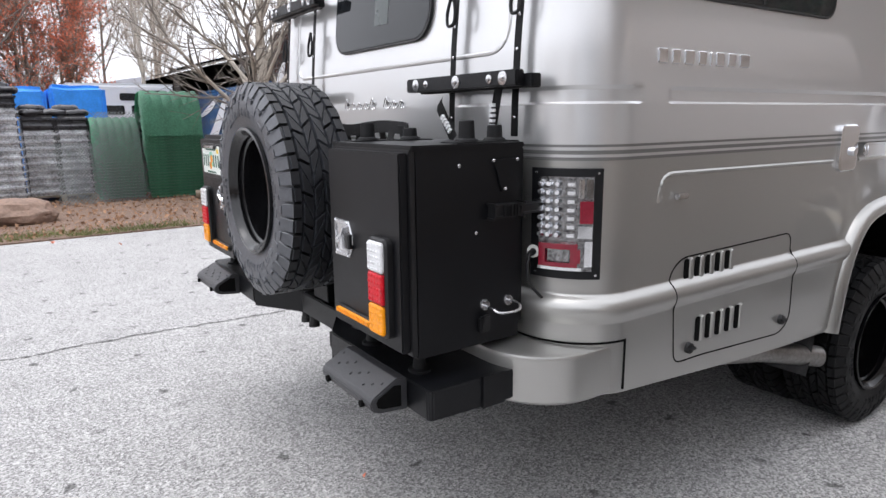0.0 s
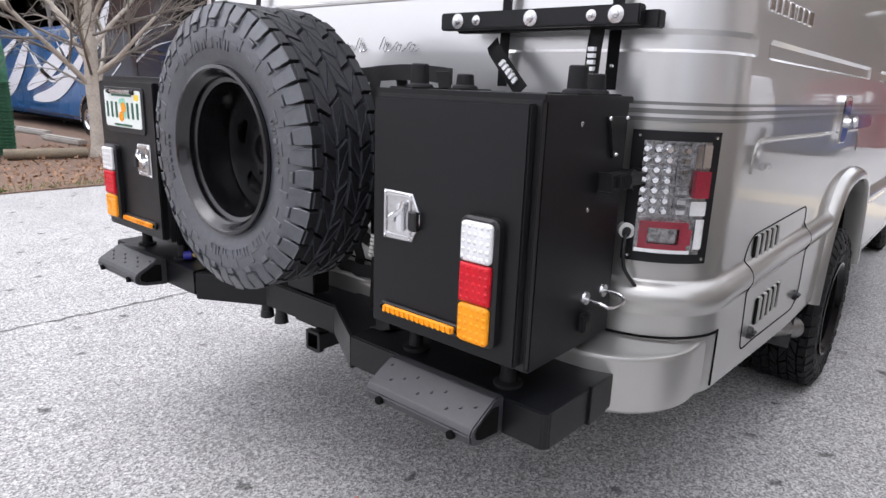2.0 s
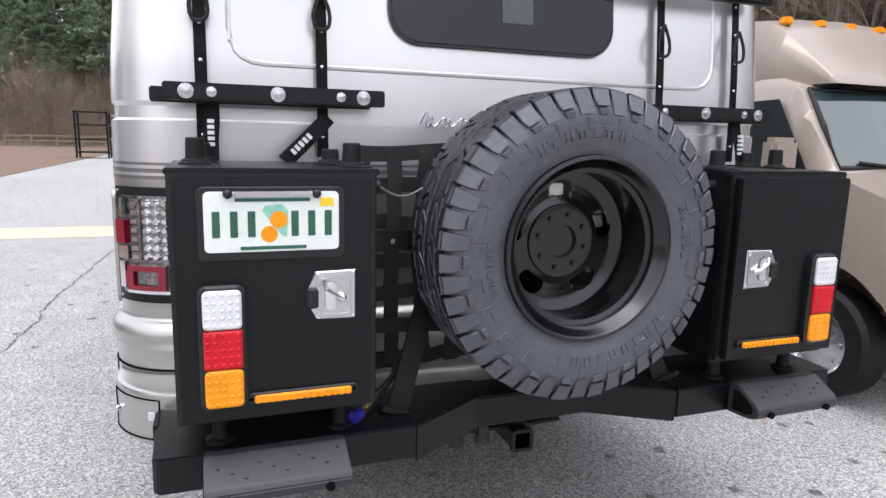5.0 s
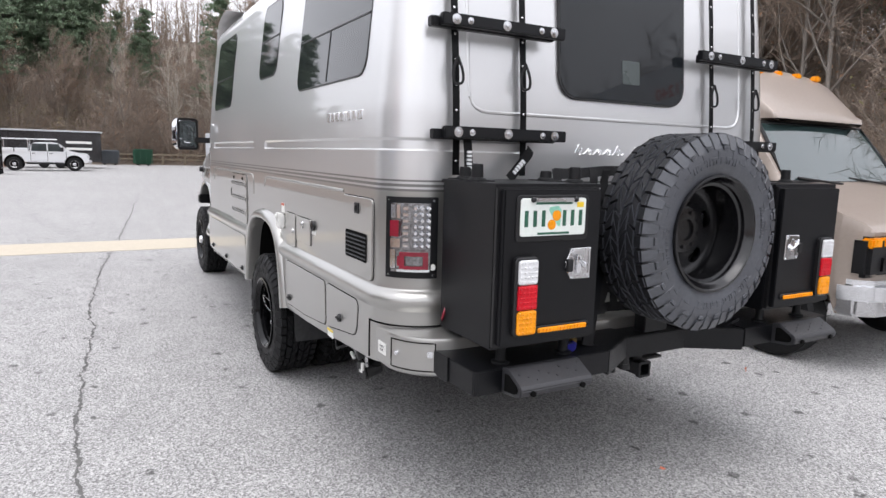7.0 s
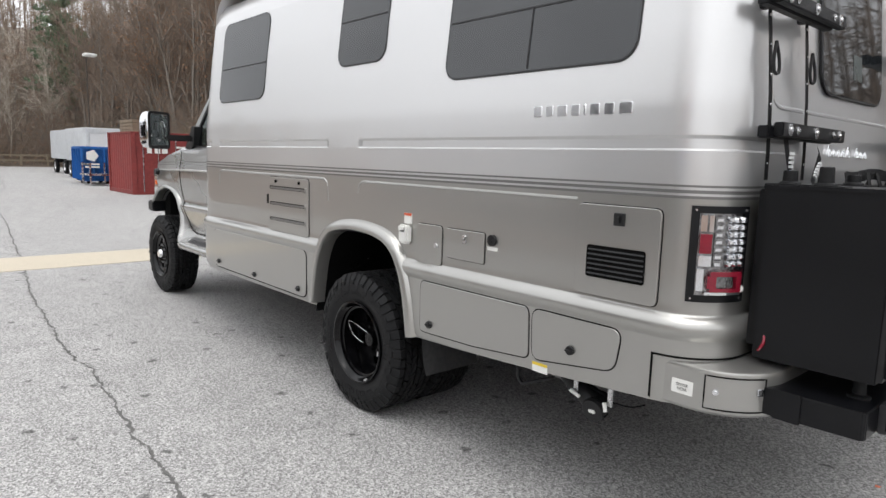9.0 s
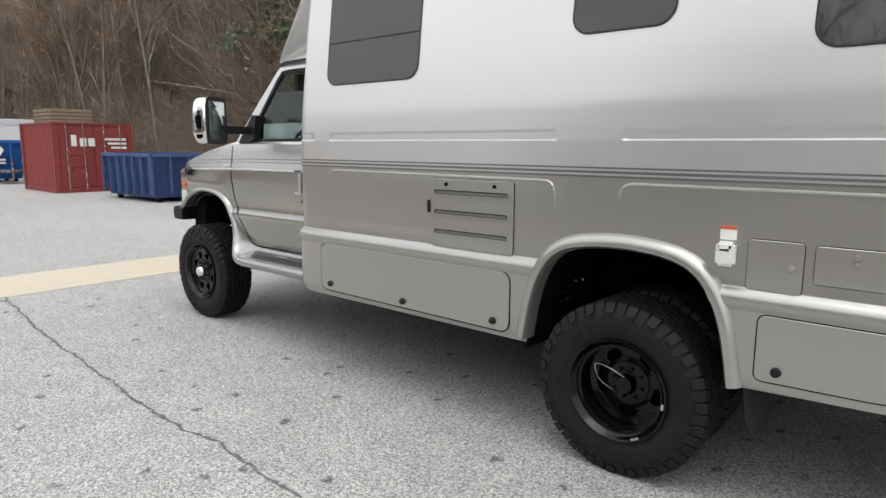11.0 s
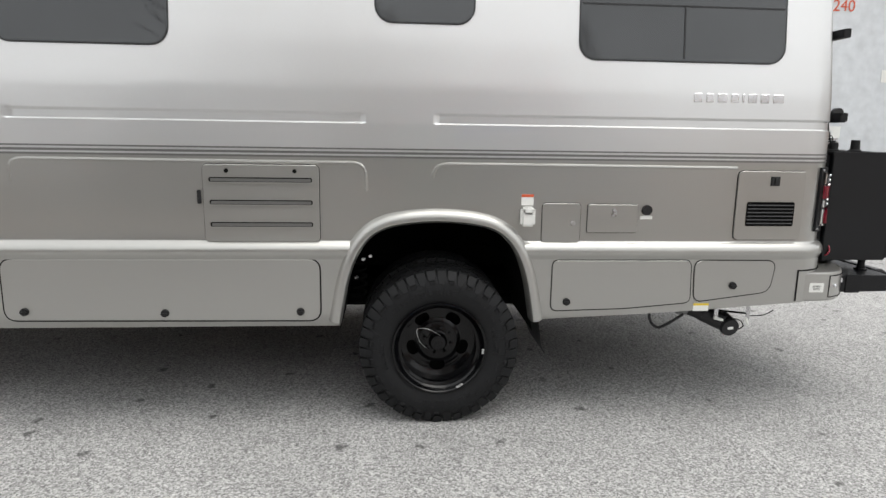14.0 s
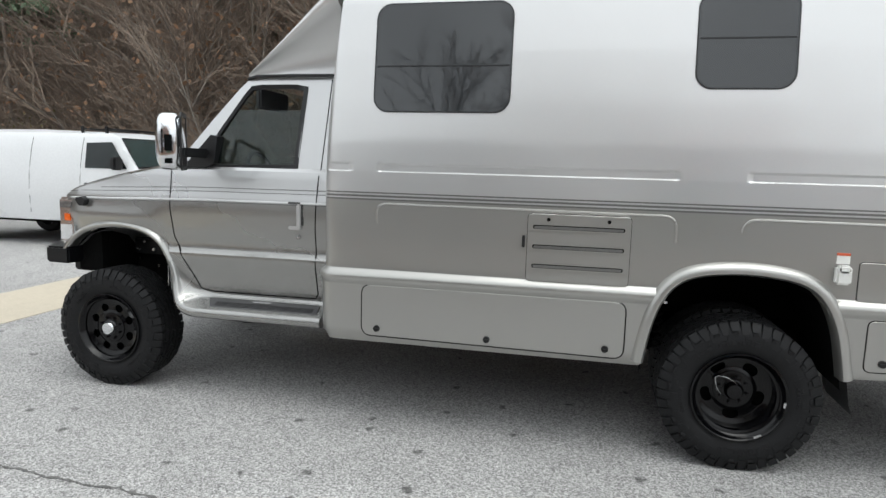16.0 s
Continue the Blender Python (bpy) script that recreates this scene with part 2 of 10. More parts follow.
def tube(bm, pts, r, seg=8, closed=False):
    """A round tube along a line of places; r one radius or one for each place."""
    pts = [Vector(p) for p in pts]
    rs = r if isinstance(r, (list, tuple)) else [r] * len(pts)
    rings, ref = [], Vector((0.3, 0.2, 0.93))
    n = len(pts)
    for i, p in enumerate(pts):
        a = pts[(i - 1) % n] if closed or i else p
        b = pts[(i + 1) % n] if closed or i < n - 1 else p
        d = (b - a).normalized()
        u = d.cross(ref)
        if u.length < 0.05:
            u = d.cross(Vector((1, 0, 0)))
        u.normalize()
        v = d.cross(u)
        rings.append([bm.verts.new(p + rs[i] * (math.cos(2 * math.pi * k / seg) * u + math.sin(2 * math.pi * k / seg) * v)) for k in range(seg)])
    for i in range(n if closed else n - 1):
        a, b = rings[i], rings[(i + 1) % n]
        for k in range(seg):
            bm.faces.new((a[k], a[(k + 1) % seg], b[(k + 1) % seg], b[k]))
    if not closed:
        bm.faces.new(rings[0][::-1])
        bm.faces.new(rings[-1])
    return bm


def lathe(bm, profile, seg=48, m=None, closed=False):
    """Turns (radius, height) pairs round the local z axis."""
    m = m or Matrix()
    rings = []
    for r, h in profile:
        rings.append([bm.verts.new(m @ Vector((r * math.cos(2 * math.pi * k / seg), r * math.sin(2 * math.pi * k / seg), h))) for k in range(seg)])
    pairs = list(zip(rings, rings[1:])) + ([(rings[-1], rings[0])] if closed else [])
    for a, b in pairs:
        for k in range(seg):
            bm.faces.new((a[k], a[(k + 1) % seg], b[(k + 1) % seg], b[k]))
    return bm


def rounded(w, h, r, seg=6):
    """The outline of a rounded rectangle round the origin."""
    r = min(r, w / 2 - 1e-4, h / 2 - 1e-4)
    pts = []
    for cx, cy, a0 in ((w / 2 - r, h / 2 - r, 0), (-w / 2 + r, h / 2 - r, 90), (-w / 2 + r, -h / 2 + r, 180), (w / 2 - r, -h / 2 + r, 270)):
        for k in range(seg + 1):
            a = radians(a0 + 90 * k / seg)
            pts.append((cx + r * math.cos(a), cy + r * math.sin(a)))
    return pts


def slab(bm, outline, depth, m, bevel=0.0):
    """An outline in local x, y pushed out by depth along local z, with a softened front edge, laid by m."""
    n = len(outline)
    cx, cy = sum(p[0] for p in outline) / n, sum(p[1] for p in outline) / n
    sx = max(1e-6, max(abs(p[0] - cx) for p in outline))
    sy = max(1e-6, max(abs(p[1] - cy) for p in outline))
    levels = [(0.0, 0.0), (0.0, depth - bevel), (bevel, depth)] if bevel else [(0.0, 0.0), (0.0, depth)]
    rings = []
    for ins, z in levels:
        rings.append([bm.verts.new(m @ Vector((cx + (x - cx) * (1 - ins / sx), cy + (y - cy) * (1 - ins / sy), z))) for x, y in outline])
    for a, b in zip(rings, rings[1:]):
        for k in range(n):
            bm.faces.new((a[k], a[(k + 1) % n], b[(k + 1) % n], b[k]))
    bm.faces.new(rings[-1])
    bm.faces.new(rings[0][::-1])
    return bm


def frame_ring(bm, w, h, r, wide, depth, m, seg=6):
    """A rounded rectangular frame: outer size w x h, bars of that width."""
    o, i = rounded(w, h, r, seg), rounded(w - 2 * wide, h - 2 * wide, max(0.004, r - wide), seg)
    n = len(o)
    rings = [[bm.verts.new(m @ Vector((x, y, z))) for x, y in src] for src, z in ((o, 0.0), (o, depth), (i, depth), (i, 0.0))]
    for a, b in zip(rings, rings[1:] + rings[:1]):
        for k in range(n):
            bm.faces.new((a[k], a[(k + 1) % n], b[(k + 1) % n], b[k]))
    return bm


def axes(origin, x, y):
    """A pose from an origin and the directions of its local x and y."""
    x, y = Vector(x).normalized(), Vector(y).normalized()
    z = x.cross(y).normalized()
    y = z.cross(x)
    return Matrix(((x.x, y.x, z.x, origin[0]), (x.y, y.y, z.y, origin[1]), (x.z, y.z, z.z, origin[2]), (0, 0, 0, 1)))


def smooth_line(pts, n=6):
    """A Catmull-Rom line through the places."""
    pts = [Vector(p) for p in pts]
    out = []
    for i in range(len(pts) - 1):
        p0, p1, p2, p3 = pts[max(0, i - 1)], pts[i], pts[i + 1], pts[min(len(pts) - 1, i + 2)]
        for k in range(n):
            t = k / n
            out.append(0.5 * ((2 * p1) + (p2 - p0) * t + (2 * p0 - 5 * p1 + 4 * p2 - p3) * t * t + (3 * p1 - p0 - 3 * p2 + p3) * t ** 3))
    out.append(pts[-1])
    return out


def interp(x, table):
    xs, ys = [t[0] for t in table], [t[1] for t in table]
    return float(np.interp(x, xs, ys))


# ---- the motorhome's body ----
van = tagged(empty("motorhome", 0, 0, 0), "silver and pewter lifted motorhome parked on grey asphalt", "motorhome")
HALF, REAR_X, FRONT_X = 1.235, 1.335, 5.97

# (height, how far the skin stands out from the nominal side)
SKIN = [(0.50, -0.03), (0.56, -0.008), (0.60, 0.016), (0.70, 0.020), (0.905, 0.020), (0.913, 0.0225), (0.921, 0.027), (0.930, 0.0315), (0.940, 0.0345), (0.950, 0.0355), (0.960, 0.0345), (0.970, 0.0315), (0.980, 0.0255), (0.988, 0.0175), (0.995, 0.009), (1.000, 0.003),
        (1.006, 0.0), (1.2, 0.0), (1.43, 0.0), (1.60, -0.002), (1.78, -0.010), (2.0, -0.030), (2.3, -0.062), (2.6, -0.10), (2.70, -0.125), (2.77, -0.17), (2.82, -0.25), (2.85, -0.38), (2.865, -0.6)]


def skin(z):
    return interp(z, SKIN)


def side_y(z):
    return HALF + skin(z)


ARCH = [(-0.502, 0.50), (-0.477, 0.665), (-0.442, 0.83), (-0.387, 0.96), (-0.307, 1.046), (-0.187, 1.089), (0.013, 1.106), (0.213, 1.089), (0.333, 1.046), (0.413, 0.96), (0.468, 0.83), (0.503, 0.665), (0.528, 0.50)]
AXLE_R, AXLE_F = 3.50, 7.665


def sill_z(x):
    """The lower edge of the coach's side."""
    z = interp(x, [(1.3, 0.675), (1.54, 0.665), (2.2, 0.618), (2.95, 0.578), (4.05, 0.545), (5.97, 0.545)])
    if ARCH[0][0] < x - AXLE_R < ARCH[-1][0]:
        z = max(z, interp(x - AXLE_R, ARCH))
    return z


def outline():
    """Half of the coach's plan from the middle of the rear round the corner to the front: place and outward direction."""
    pts = [(REAR_X, y, -1.0, 0.0) for y in sorted([*np.linspace(0, HALF - 0.22, 12), 0.57, 0.60, 0.615, 0.63, 0.66])]
    for a in np.linspace(0, 90, 19)[1:]:
        a = radians(a)
        pts.append((REAR_X + 0.22 - 0.22 * math.cos(a), HALF - 0.22 + 0.22 * math.sin(a), -math.cos(a), math.sin(a)))
    xs = sorted(set(np.round(np.r_[np.arange(1.60, 5.86, 0.05), AXLE_R + np.linspace(-0.502, 0.528, 45), [e + d for e in (1.60, 1.72, 3.545, 3.88, 5.61, 5.765) for d in (-0.045, -0.03, -0.015, 0.0, 0.015, 0.03, 0.045) if 1.58 < e + d < 5.86]], 3)))
    pts += [(x, HALF, 0.0, 1.0) for x in xs]
    for a in np.linspace(0, 90, 7)[1:]:
        a = radians(a)
        pts.append((FRONT_X - 0.10 + 0.10 * math.sin(a), HALF - 0.10 + 0.10 * math.cos(a), math.sin(a), math.cos(a)))
    pts += [(FRONT_X, y, 1.0, 0.0) for y in np.linspace(HALF - 0.15, 0.0, 8)]
    return pts


GROOVE = [(1.580, 0.0), (1.597, 0.0), (1.601, 0.5), (1.605, 1.0), (1.640, 1.0), (1.6465, 0.5), (1.653, 0.0), (1.666, 0.0)]
ROWS = sorted({z for z, _ in SKIN} | {z for z, _ in GROOVE} | set(np.round(np.arange(0.56, 2.70, 0.07), 3)) | {1.435, 1.47})


def grooved(x, y, right):
    """How deep the pressed groove is at this place of the plan."""
    if x > REAR_X + 0.2:
        spans = [(1.72, 3.545), (3.88, 5.61), (5.765, 5.93)] if not right else [(1.72, 3.545), (3.88, 5.61)]
        if right:
            spans.append((0, 1.60))
        else:
            spans[0] = (0, 3.545)
        e = max(min(x - a, b - x) for a, b in spans)
    else:
        e = abs(y) - 0.60
    return max(0.0, min(1.0, e / 0.03))


def coach_shell():
    bm = B()
    for right in (False, True):
        s = -1 if right else 1
        cols = []
        for x, y, nx, ny in outline():
            col, zb = [], sill_z(x) if y > HALF - 0.3 else 0.675
            if x > FRONT_X - 0.05 and y < HALF - 0.1:
                zb = 0.6
            g = grooved(x, y, right)
            for z in ROWS:
                zz = max(z, zb)
                o = skin(zz) - 0.0095 * g * interp(zz, GROOVE)
                px, py = x + nx * o, y + ny * o
                col.append((px, max(0.0, py) * s, zz))
            cols.append(col)
        vs = [[bm.verts.new(p) for p in col] for col in cols]
        for a, b in zip(vs, vs[1:]):
            for k in range(len(ROWS) - 1):
                quad = []
                for v in (a[k], b[k], b[k + 1], a[k + 1]):
                    if all((v.co - q.co).length > 1e-6 for q in quad):
                        quad.append(v)
                if len(quad) > 2:
                    try:
                        f = bm.faces.new(quad)
                        f.material_index = 0 if sum(v.co.z for v in quad) / len(quad) > 1.452 else 1
                    except ValueError:
                        pass
        top = [c[-1] for c in vs]
        mid = [bm.verts.new((v.co.x, 0, 2.88)) for v in top]
        for k in range(len(top) - 1):
            if (mid[k].co - mid[k + 1].co).length > 1e-5:
                bm.faces.new((top[k], top[k + 1], mid[k + 1], mid[k]))
    bmesh.ops.remove_doubles(bm, verts=bm.verts, dist=2e-4)
    return bm


part("coach_body", coach_shell(), [SILVER, PEWTER], van, "two-tone fibreglass coach body, light silver above pewter", 35)

# floor pan and wheel wells, so that nothing is hollow from below
for x0, x1, y, z0, z1 in ((1.40, 2.97, 1.2, 0.69, 0.74), (4.03, 5.93, 1.2, 0.58, 0.63), (2.9, 4.1, 0.50, 0.66, 0.72)):
    bm = B()
    block(bm, x0, x1, -y, y, z0, z1)
    part("floor_pan", bm, DARK, van, "black underbody pan")
for s in (1, -1):
    bm = B()
    for k in range(len(ARCH) - 1):
        (a, za), (b, zb) = ARCH[k], ARCH[k + 1]
        q = [bm.verts.new((AXLE_R + u, s * v, w + 0.01)) for u, v, w in ((a, 1.235, za), (b, 1.235, zb), (b, 0.5, zb), (a, 0.5, za))]
        bm.faces.new(q)
    q = [bm.verts.new((AXLE_R + a, s * 0.5, z + 0.01)) for a, z in ARCH]
    bm.faces.new(q)
    part("wheel_well", bm, DARK, van, "black wheel well")


# ---- wheels ----
TYRE_R, TYRE_W, RIM_R = 0.425, 0.285, 0.230


def tyre_mesh():
    """A mud-terrain tyre round the local z axis, outer face towards +z."""
    bm = B()
    w = TYRE_W / 2
    half = [(RIM_R, w - 0.036), (RIM_R + 0.018, w - 0.020), (RIM_R + 0.024, w - 0.010), (RIM_R + 0.030, w - 0.010), (RIM_R + 0.052, w - 0.002), (RIM_R + 0.080, w + 0.004), (RIM_R + 0.105, w + 0.005), (RIM_R + 0.125, w + 0.002), (RIM_R + 0.137, w - 0.001),
            (TYRE_R - 0.040, w - 0.008), (TYRE_R - 0.026, w - 0.020), (TYRE_R - 0.018, w - 0.032), (TYRE_R - 0.022, w - 0.048), (TYRE_R - 0.023, 0.080)]
    prof = [(r, -z) for r, z in half] + half[::-1]
    lathe(bm, prof, 72)

    def lug(a, pts, r0, r1):
        """A tread block with a softened top: corners as (angle, across), from radius r0 to r1."""
        ca, cq = sum(p for p, _ in pts) / len(pts), sum(q for _, q in pts) / len(pts)
        rings = []
        for r, k in ((r0, 1.04), (r1 - 0.0035, 0.99), (r1, 0.93)):
            rings.append([bm.verts.new((r * math.cos(a + ca + (p - ca) * k), r * math.sin(a + ca + (p - ca) * k), cq + (q - cq) * k)) for p, q in pts])
        n = len(pts)
        for lo, hi in zip(rings, rings[1:]):
            for k in range(n):
                bm.faces.new((lo[k], lo[(k + 1) % n], hi[(k + 1) % n], hi[k]))
        bm.faces.new(rings[-1])

    n = 46
    st = 2 * math.pi / n
    r0, r1 = TYRE_R - 0.024, TYRE_R + 0.001

    def raised(o, pts, s, foot, top):
        """A low relief on the side wall: corners as (angle, radius, extra height)."""
        m, rings = len(pts), []
        ca, cr = sum(p[0] for p in pts) / m, sum(p[1] for p in pts) / m
        for z, k in ((foot, 1.06), (top - 0.0012, 1.0), (top, 0.86)):
            rings.append([bm.verts.new((((cr + (r - cr) * k) * math.cos(o + (ca + (p - ca) * k) * st)), (cr + (r - cr) * k) * math.sin(o + (ca + (p - ca) * k) * st), s * (w + z + e))) for p, r, e in pts])
        for lo, hi in zip(rings, rings[1:]):
            for k in range(m):
                bm.faces.new((lo[k], lo[(k + 1) % m], hi[(k + 1) % m], hi[k]))
        bm.faces.new(rings[-1])

    for i in range(n):
        a = i * st
        j = 0.010 if i % 2 else 0.0
        for s in (1, -1):
            o = a + (st / 2 if s < 0 else 0)
            lug(o, [(0.06 * st, s * 0.090), (0.05 * st, s * (w - 0.018 - j)), (0.89 * st, s * (w - 0.018 - j)), (0.90 * st, s * 0.090)], r0, r1)
            # the shoulder runs down the side wall as short and long lugs
            deep = TYRE_R - (0.066 if i % 2 else 0.046)
            rings = []
            for f, g in ((-0.026, 0.0), (0.0, 0.0), (0.0035, 0.10)):
                ring = []
                for p, r, z in ((0.04, TYRE_R - 0.004, -0.022), (0.90, TYRE_R - 0.004, -0.022), (0.92, TYRE_R - 0.028, -0.008), (0.84, deep, 0.0015), (0.12, deep, 0.0015), (0.04, TYRE_R - 0.028, -0.008)):
                    p = p + (0.45 - p) * g
                    ring.append(bm.verts.new((r * math.cos(o + p * st), r * math.sin(o + p * st), s * (w + (z + f if f > -0.02 else f)))))
                rings.append(ring)
            for lo, hi in zip(rings, rings[1:]):
                for k in range(6):
                    bm.faces.new((lo[k], lo[(k + 1) % 6], hi[(k + 1) % 6], hi[k]))
            bm.faces.new(rings[-1])
            # hooked relief below each lug
            R = deep - 0.008
            if i % 2:
                raised(o, [(0.12, R, 0), (0.44, R, 0), (0.40, R - 0.034, 0), (0.20, R - 0.034, 0)], s, -0.003, 0.0066)
                raised(o, [(0.52, R - 0.024, 0), (1.30, R - 0.024, 0), (1.26, R - 0.036, 0), (0.52, R - 0.036, 0)], s, -0.003, 0.0066)
            else:
                raised(o, [(0.12, R, 0), (0.74, R, 0), (0.66, R - 0.016, 0), (0.18, R - 0.016, 0)], s, -0.003, 0.0066)

            # wedge-shaped inner blocks; their joints lean this way and that
            def joint(k, lean_in, lean_out, at_in, at_out):
                sg = 1 if k % 2 else -1
                return (k - i + at_in + sg * lean_in) * st, (k - i + at_out - sg * lean_out) * st
            for zin, zout, li, lo_, ai, ao in ((0.0450, 0.0815, 0.22, 0.26, 0.0, 0.85), (0.0045, 0.0385, 0.26, 0.20, 0.60, -0.35)):
                (p0, q0), (p1, q1) = joint(i, li, lo_, ai, ao), joint(i + 1, li, lo_, ai, ao)
                g = 0.090 * st
                lug(o, [(p0 + g, s * zin), (q0 + g, s * zout), (q1 - g, s * zout), (p1 - g, s * zin)], r0, r1)
    # low raised bars on the wall where moulded words stand
    for start, cnt, rad, tall, wide in ((200, 9, 0.082, 0.030, 7.6), (20, 7, 0.082, 0.030, 7.6), (120, 6, 0.070, 0.016, 5.0), (300, 6, 0.070, 0.016, 5.0)):
        for k in range(cnt):
            ang = radians(start + k * wide)
            c = wide * 0.60 / 360 * n
            for u0, u1 in (((0.0, 0.34), (0.62, 1.0)) if (k * 7 + cnt) % 3 else ((0.05, 0.95),)):
                raised(ang, [(c * u0, RIM_R + rad + tall / 2, 0), (c * u1, RIM_R + rad + tall / 2, 0), (c * u1, RIM_R + rad - tall / 2, 0), (c * u0, RIM_R + rad - tall / 2, 0)], 1, -0.002, 0.0062)
    return bm


def rim_mesh(dish, windows, hub_r, face_r=0.19):
    """A steel wheel round local z; the disc lies dish below the outer lip."""
    bm = B()
    w = TYRE_W / 2
    lip = w + 0.004
    barrel = [(RIM_R + 0.022, lip - 0.012), (RIM_R + 0.022, lip), (RIM_R + 0.012, lip + 0.002), (RIM_R + 0.006, lip - 0.004), (RIM_R - 0.002, lip - 0.02), (RIM_R - 0.012, lip - 0.03), (RIM_R - 0.013, lip - 0.045), (RIM_R - 0.026, lip - 0.050), (RIM_R - 0.028, lip - 0.075), (RIM_R - 0.020, lip - 0.082), (RIM_R - 0.024, lip - dish - 0.01), (RIM_R - 0.03, -w + 0.04), (RIM_R - 0.004, -w + 0.02), (RIM_R + 0.018, -w)]
    lathe(bm, barrel, 64)
    n = 240
    rad = [hub_r, hub_r + 0.010] + [0.122 + 0.0032 * i for i in range(19)] + [0.188, RIM_R - 0.024]
    hz = [lip - dish + interp(r, [(hub_r, 0.012), (hub_r + 0.010, 0.009), (0.128, 0.005), (0.152, 0.003), (0.170, 0.003), (0.180, 0.006), (RIM_R - 0.024, 0.016)]) for r in rad]
    vs = [[bm.verts.new((r * math.cos(2 * math.pi * k / n), r * math.sin(2 * math.pi * k / n), z)) for k in range(n)] for r, z in zip(rad, hz)]
    bk = [[bm.verts.new((r * math.cos(2 * math.pi * k / n), r * math.sin(2 * math.pi * k / n), z - 0.014)) for k in range(n)] for r, z in zip(rad, hz)]

    def hole(i, k):
        if not 2 <= i < len(rad) - 2:
            return False
        ph = (((k + 0.5) / n * windows) % 1.0 - 0.5) / windows * 2 * math.pi
        r = (rad[i] + rad[i + 1]) / 2
        if windows < 7:
            return abs(ph * r / 0.043) ** 3 + abs((r - 0.150) / 0.026) ** 3 < 1
        return (ph * r / 0.030) ** 2 + ((r - 0.151) / 0.028) ** 2 < 1
    for i in range(len(rad) - 1):
        for k in range(n):
            if hole(i, k):
                continue
            for g in (vs, bk):
                bm.faces.new((g[i][k], g[i][(k + 1) % n], g[i + 1][(k + 1) % n], g[i + 1][k]))
            for i2, k2, e in ((i, k - 1, ((i, k), (i + 1, k))), (i, k + 1, ((i, (k + 1) % n), (i + 1, (k + 1) % n))), (i - 1, k, ((i, k), (i, (k + 1) % n))), (i + 1, k, ((i + 1, k), (i + 1, (k + 1) % n)))):
                if hole(i2, k2 % n):
                    (p, q), (r, t) = e
                    bm.faces.new((vs[p][q], vs[r][t], bk[r][t], bk[p][q]))
    return bm, lip - dish


def hub_mesh(z, hub_r, cap, bolts=8, bore=True):
    bm = B()
    prof = [(0.002, z + 0.008), (0.046, z + 0.008), (0.048, z + 0.02), (hub_r - 0.01, z + 0.022), (hub_r, z + 0.02), (hub_r + 0.002, z + 0.012)]
    if cap:
        prof = [(0.002, z + cap), (0.040, z + cap - 0.003), (0.046, z + cap - 0.014), (0.05, z + 0.03), (0.062, z + 0.024), (hub_r, z + 0.02), (hub_r + 0.002, z + 0.01)]
    lathe(bm, prof, 40)
    for k in range(bolts):
        a = 2 * math.pi * (k + 0.5) / bolts
        p = Vector((0.078 * math.cos(a), 0.078 * math.sin(a), z + 0.018))
        rod(bm, p, p + Vector((0, 0, 0.012 if not cap else 0.022)), 0.009, 0.008, 6)
    return bm


TYRE_ME = to_mesh("tyre", tyre_mesh(), RUBBER, 30)
SPARE_ME = TYRE_ME.copy()
SPARE_ME.materials[0] = DRYRUBBER
SPARE_ME.materials.append(TREAD)
for p in SPARE_ME.polygons:
    p.material_index = 1 if math.hypot(p.center.x, p.center.y) > TYRE_R - 0.030 and abs(p.normal.z) < 0.55 else 0


def wheel(name, m, parent, dish, windows, cap, capmat=None, label=""):
    """A wheel with its tyre, rim and hub; m turns local +z outwards."""
    hold = empty(name)
    hold.parent = parent
    hold.matrix_basis = m
    if label:
        hold["label"] = label
    t = new("tyre", TYRE_ME if parent else SPARE_ME)
    t.parent = hold
    t["label"] = "chunky all-terrain rubber tyre"
    bm, z = rim_mesh(dish, windows, 0.106)
    r = new("rim", to_mesh("rim", bm, RIMBLACK if parent else SPARERIM, 30))
    r.parent = hold
    r["label"] = "black painted steel rim"
    h = new("hub", to_mesh("hub", hub_mesh(z, 0.106, cap), RIMBLACK if parent else SPARERIM, 35))
    h.parent = hold
    if parent:
        bm = B()
        lathe(bm, [(0.001, z - 0.045), (0.195, z - 0.045), (0.20, z - 0.07), (0.001, z - 0.08)], 32)
        bd = new("brake_disc", to_mesh("brake_disc", bm, DARK))
        bd.parent = hold
    if capmat:
        bm = B()
        lathe(bm, [(0.001, z + cap + 0.014), (0.040, z + cap + 0.012), (0.050, z + cap - 0.004), (0.052, z + 0.03)], 32)
        c = new("hub_cap", to_mesh("hub_cap", bm, capmat))
        c.parent = hold
        c["label"] = "chrome hub cap"
    return hold


def turned(x, y, z, s, spin=0.0):
    """Local +z to +y or -y."""
    return Matrix.Translation((x, y, z)) @ Matrix.Rotation(radians(-90 * s), 4, "X") @ Matrix.Rotation(radians(spin), 4, "Z")


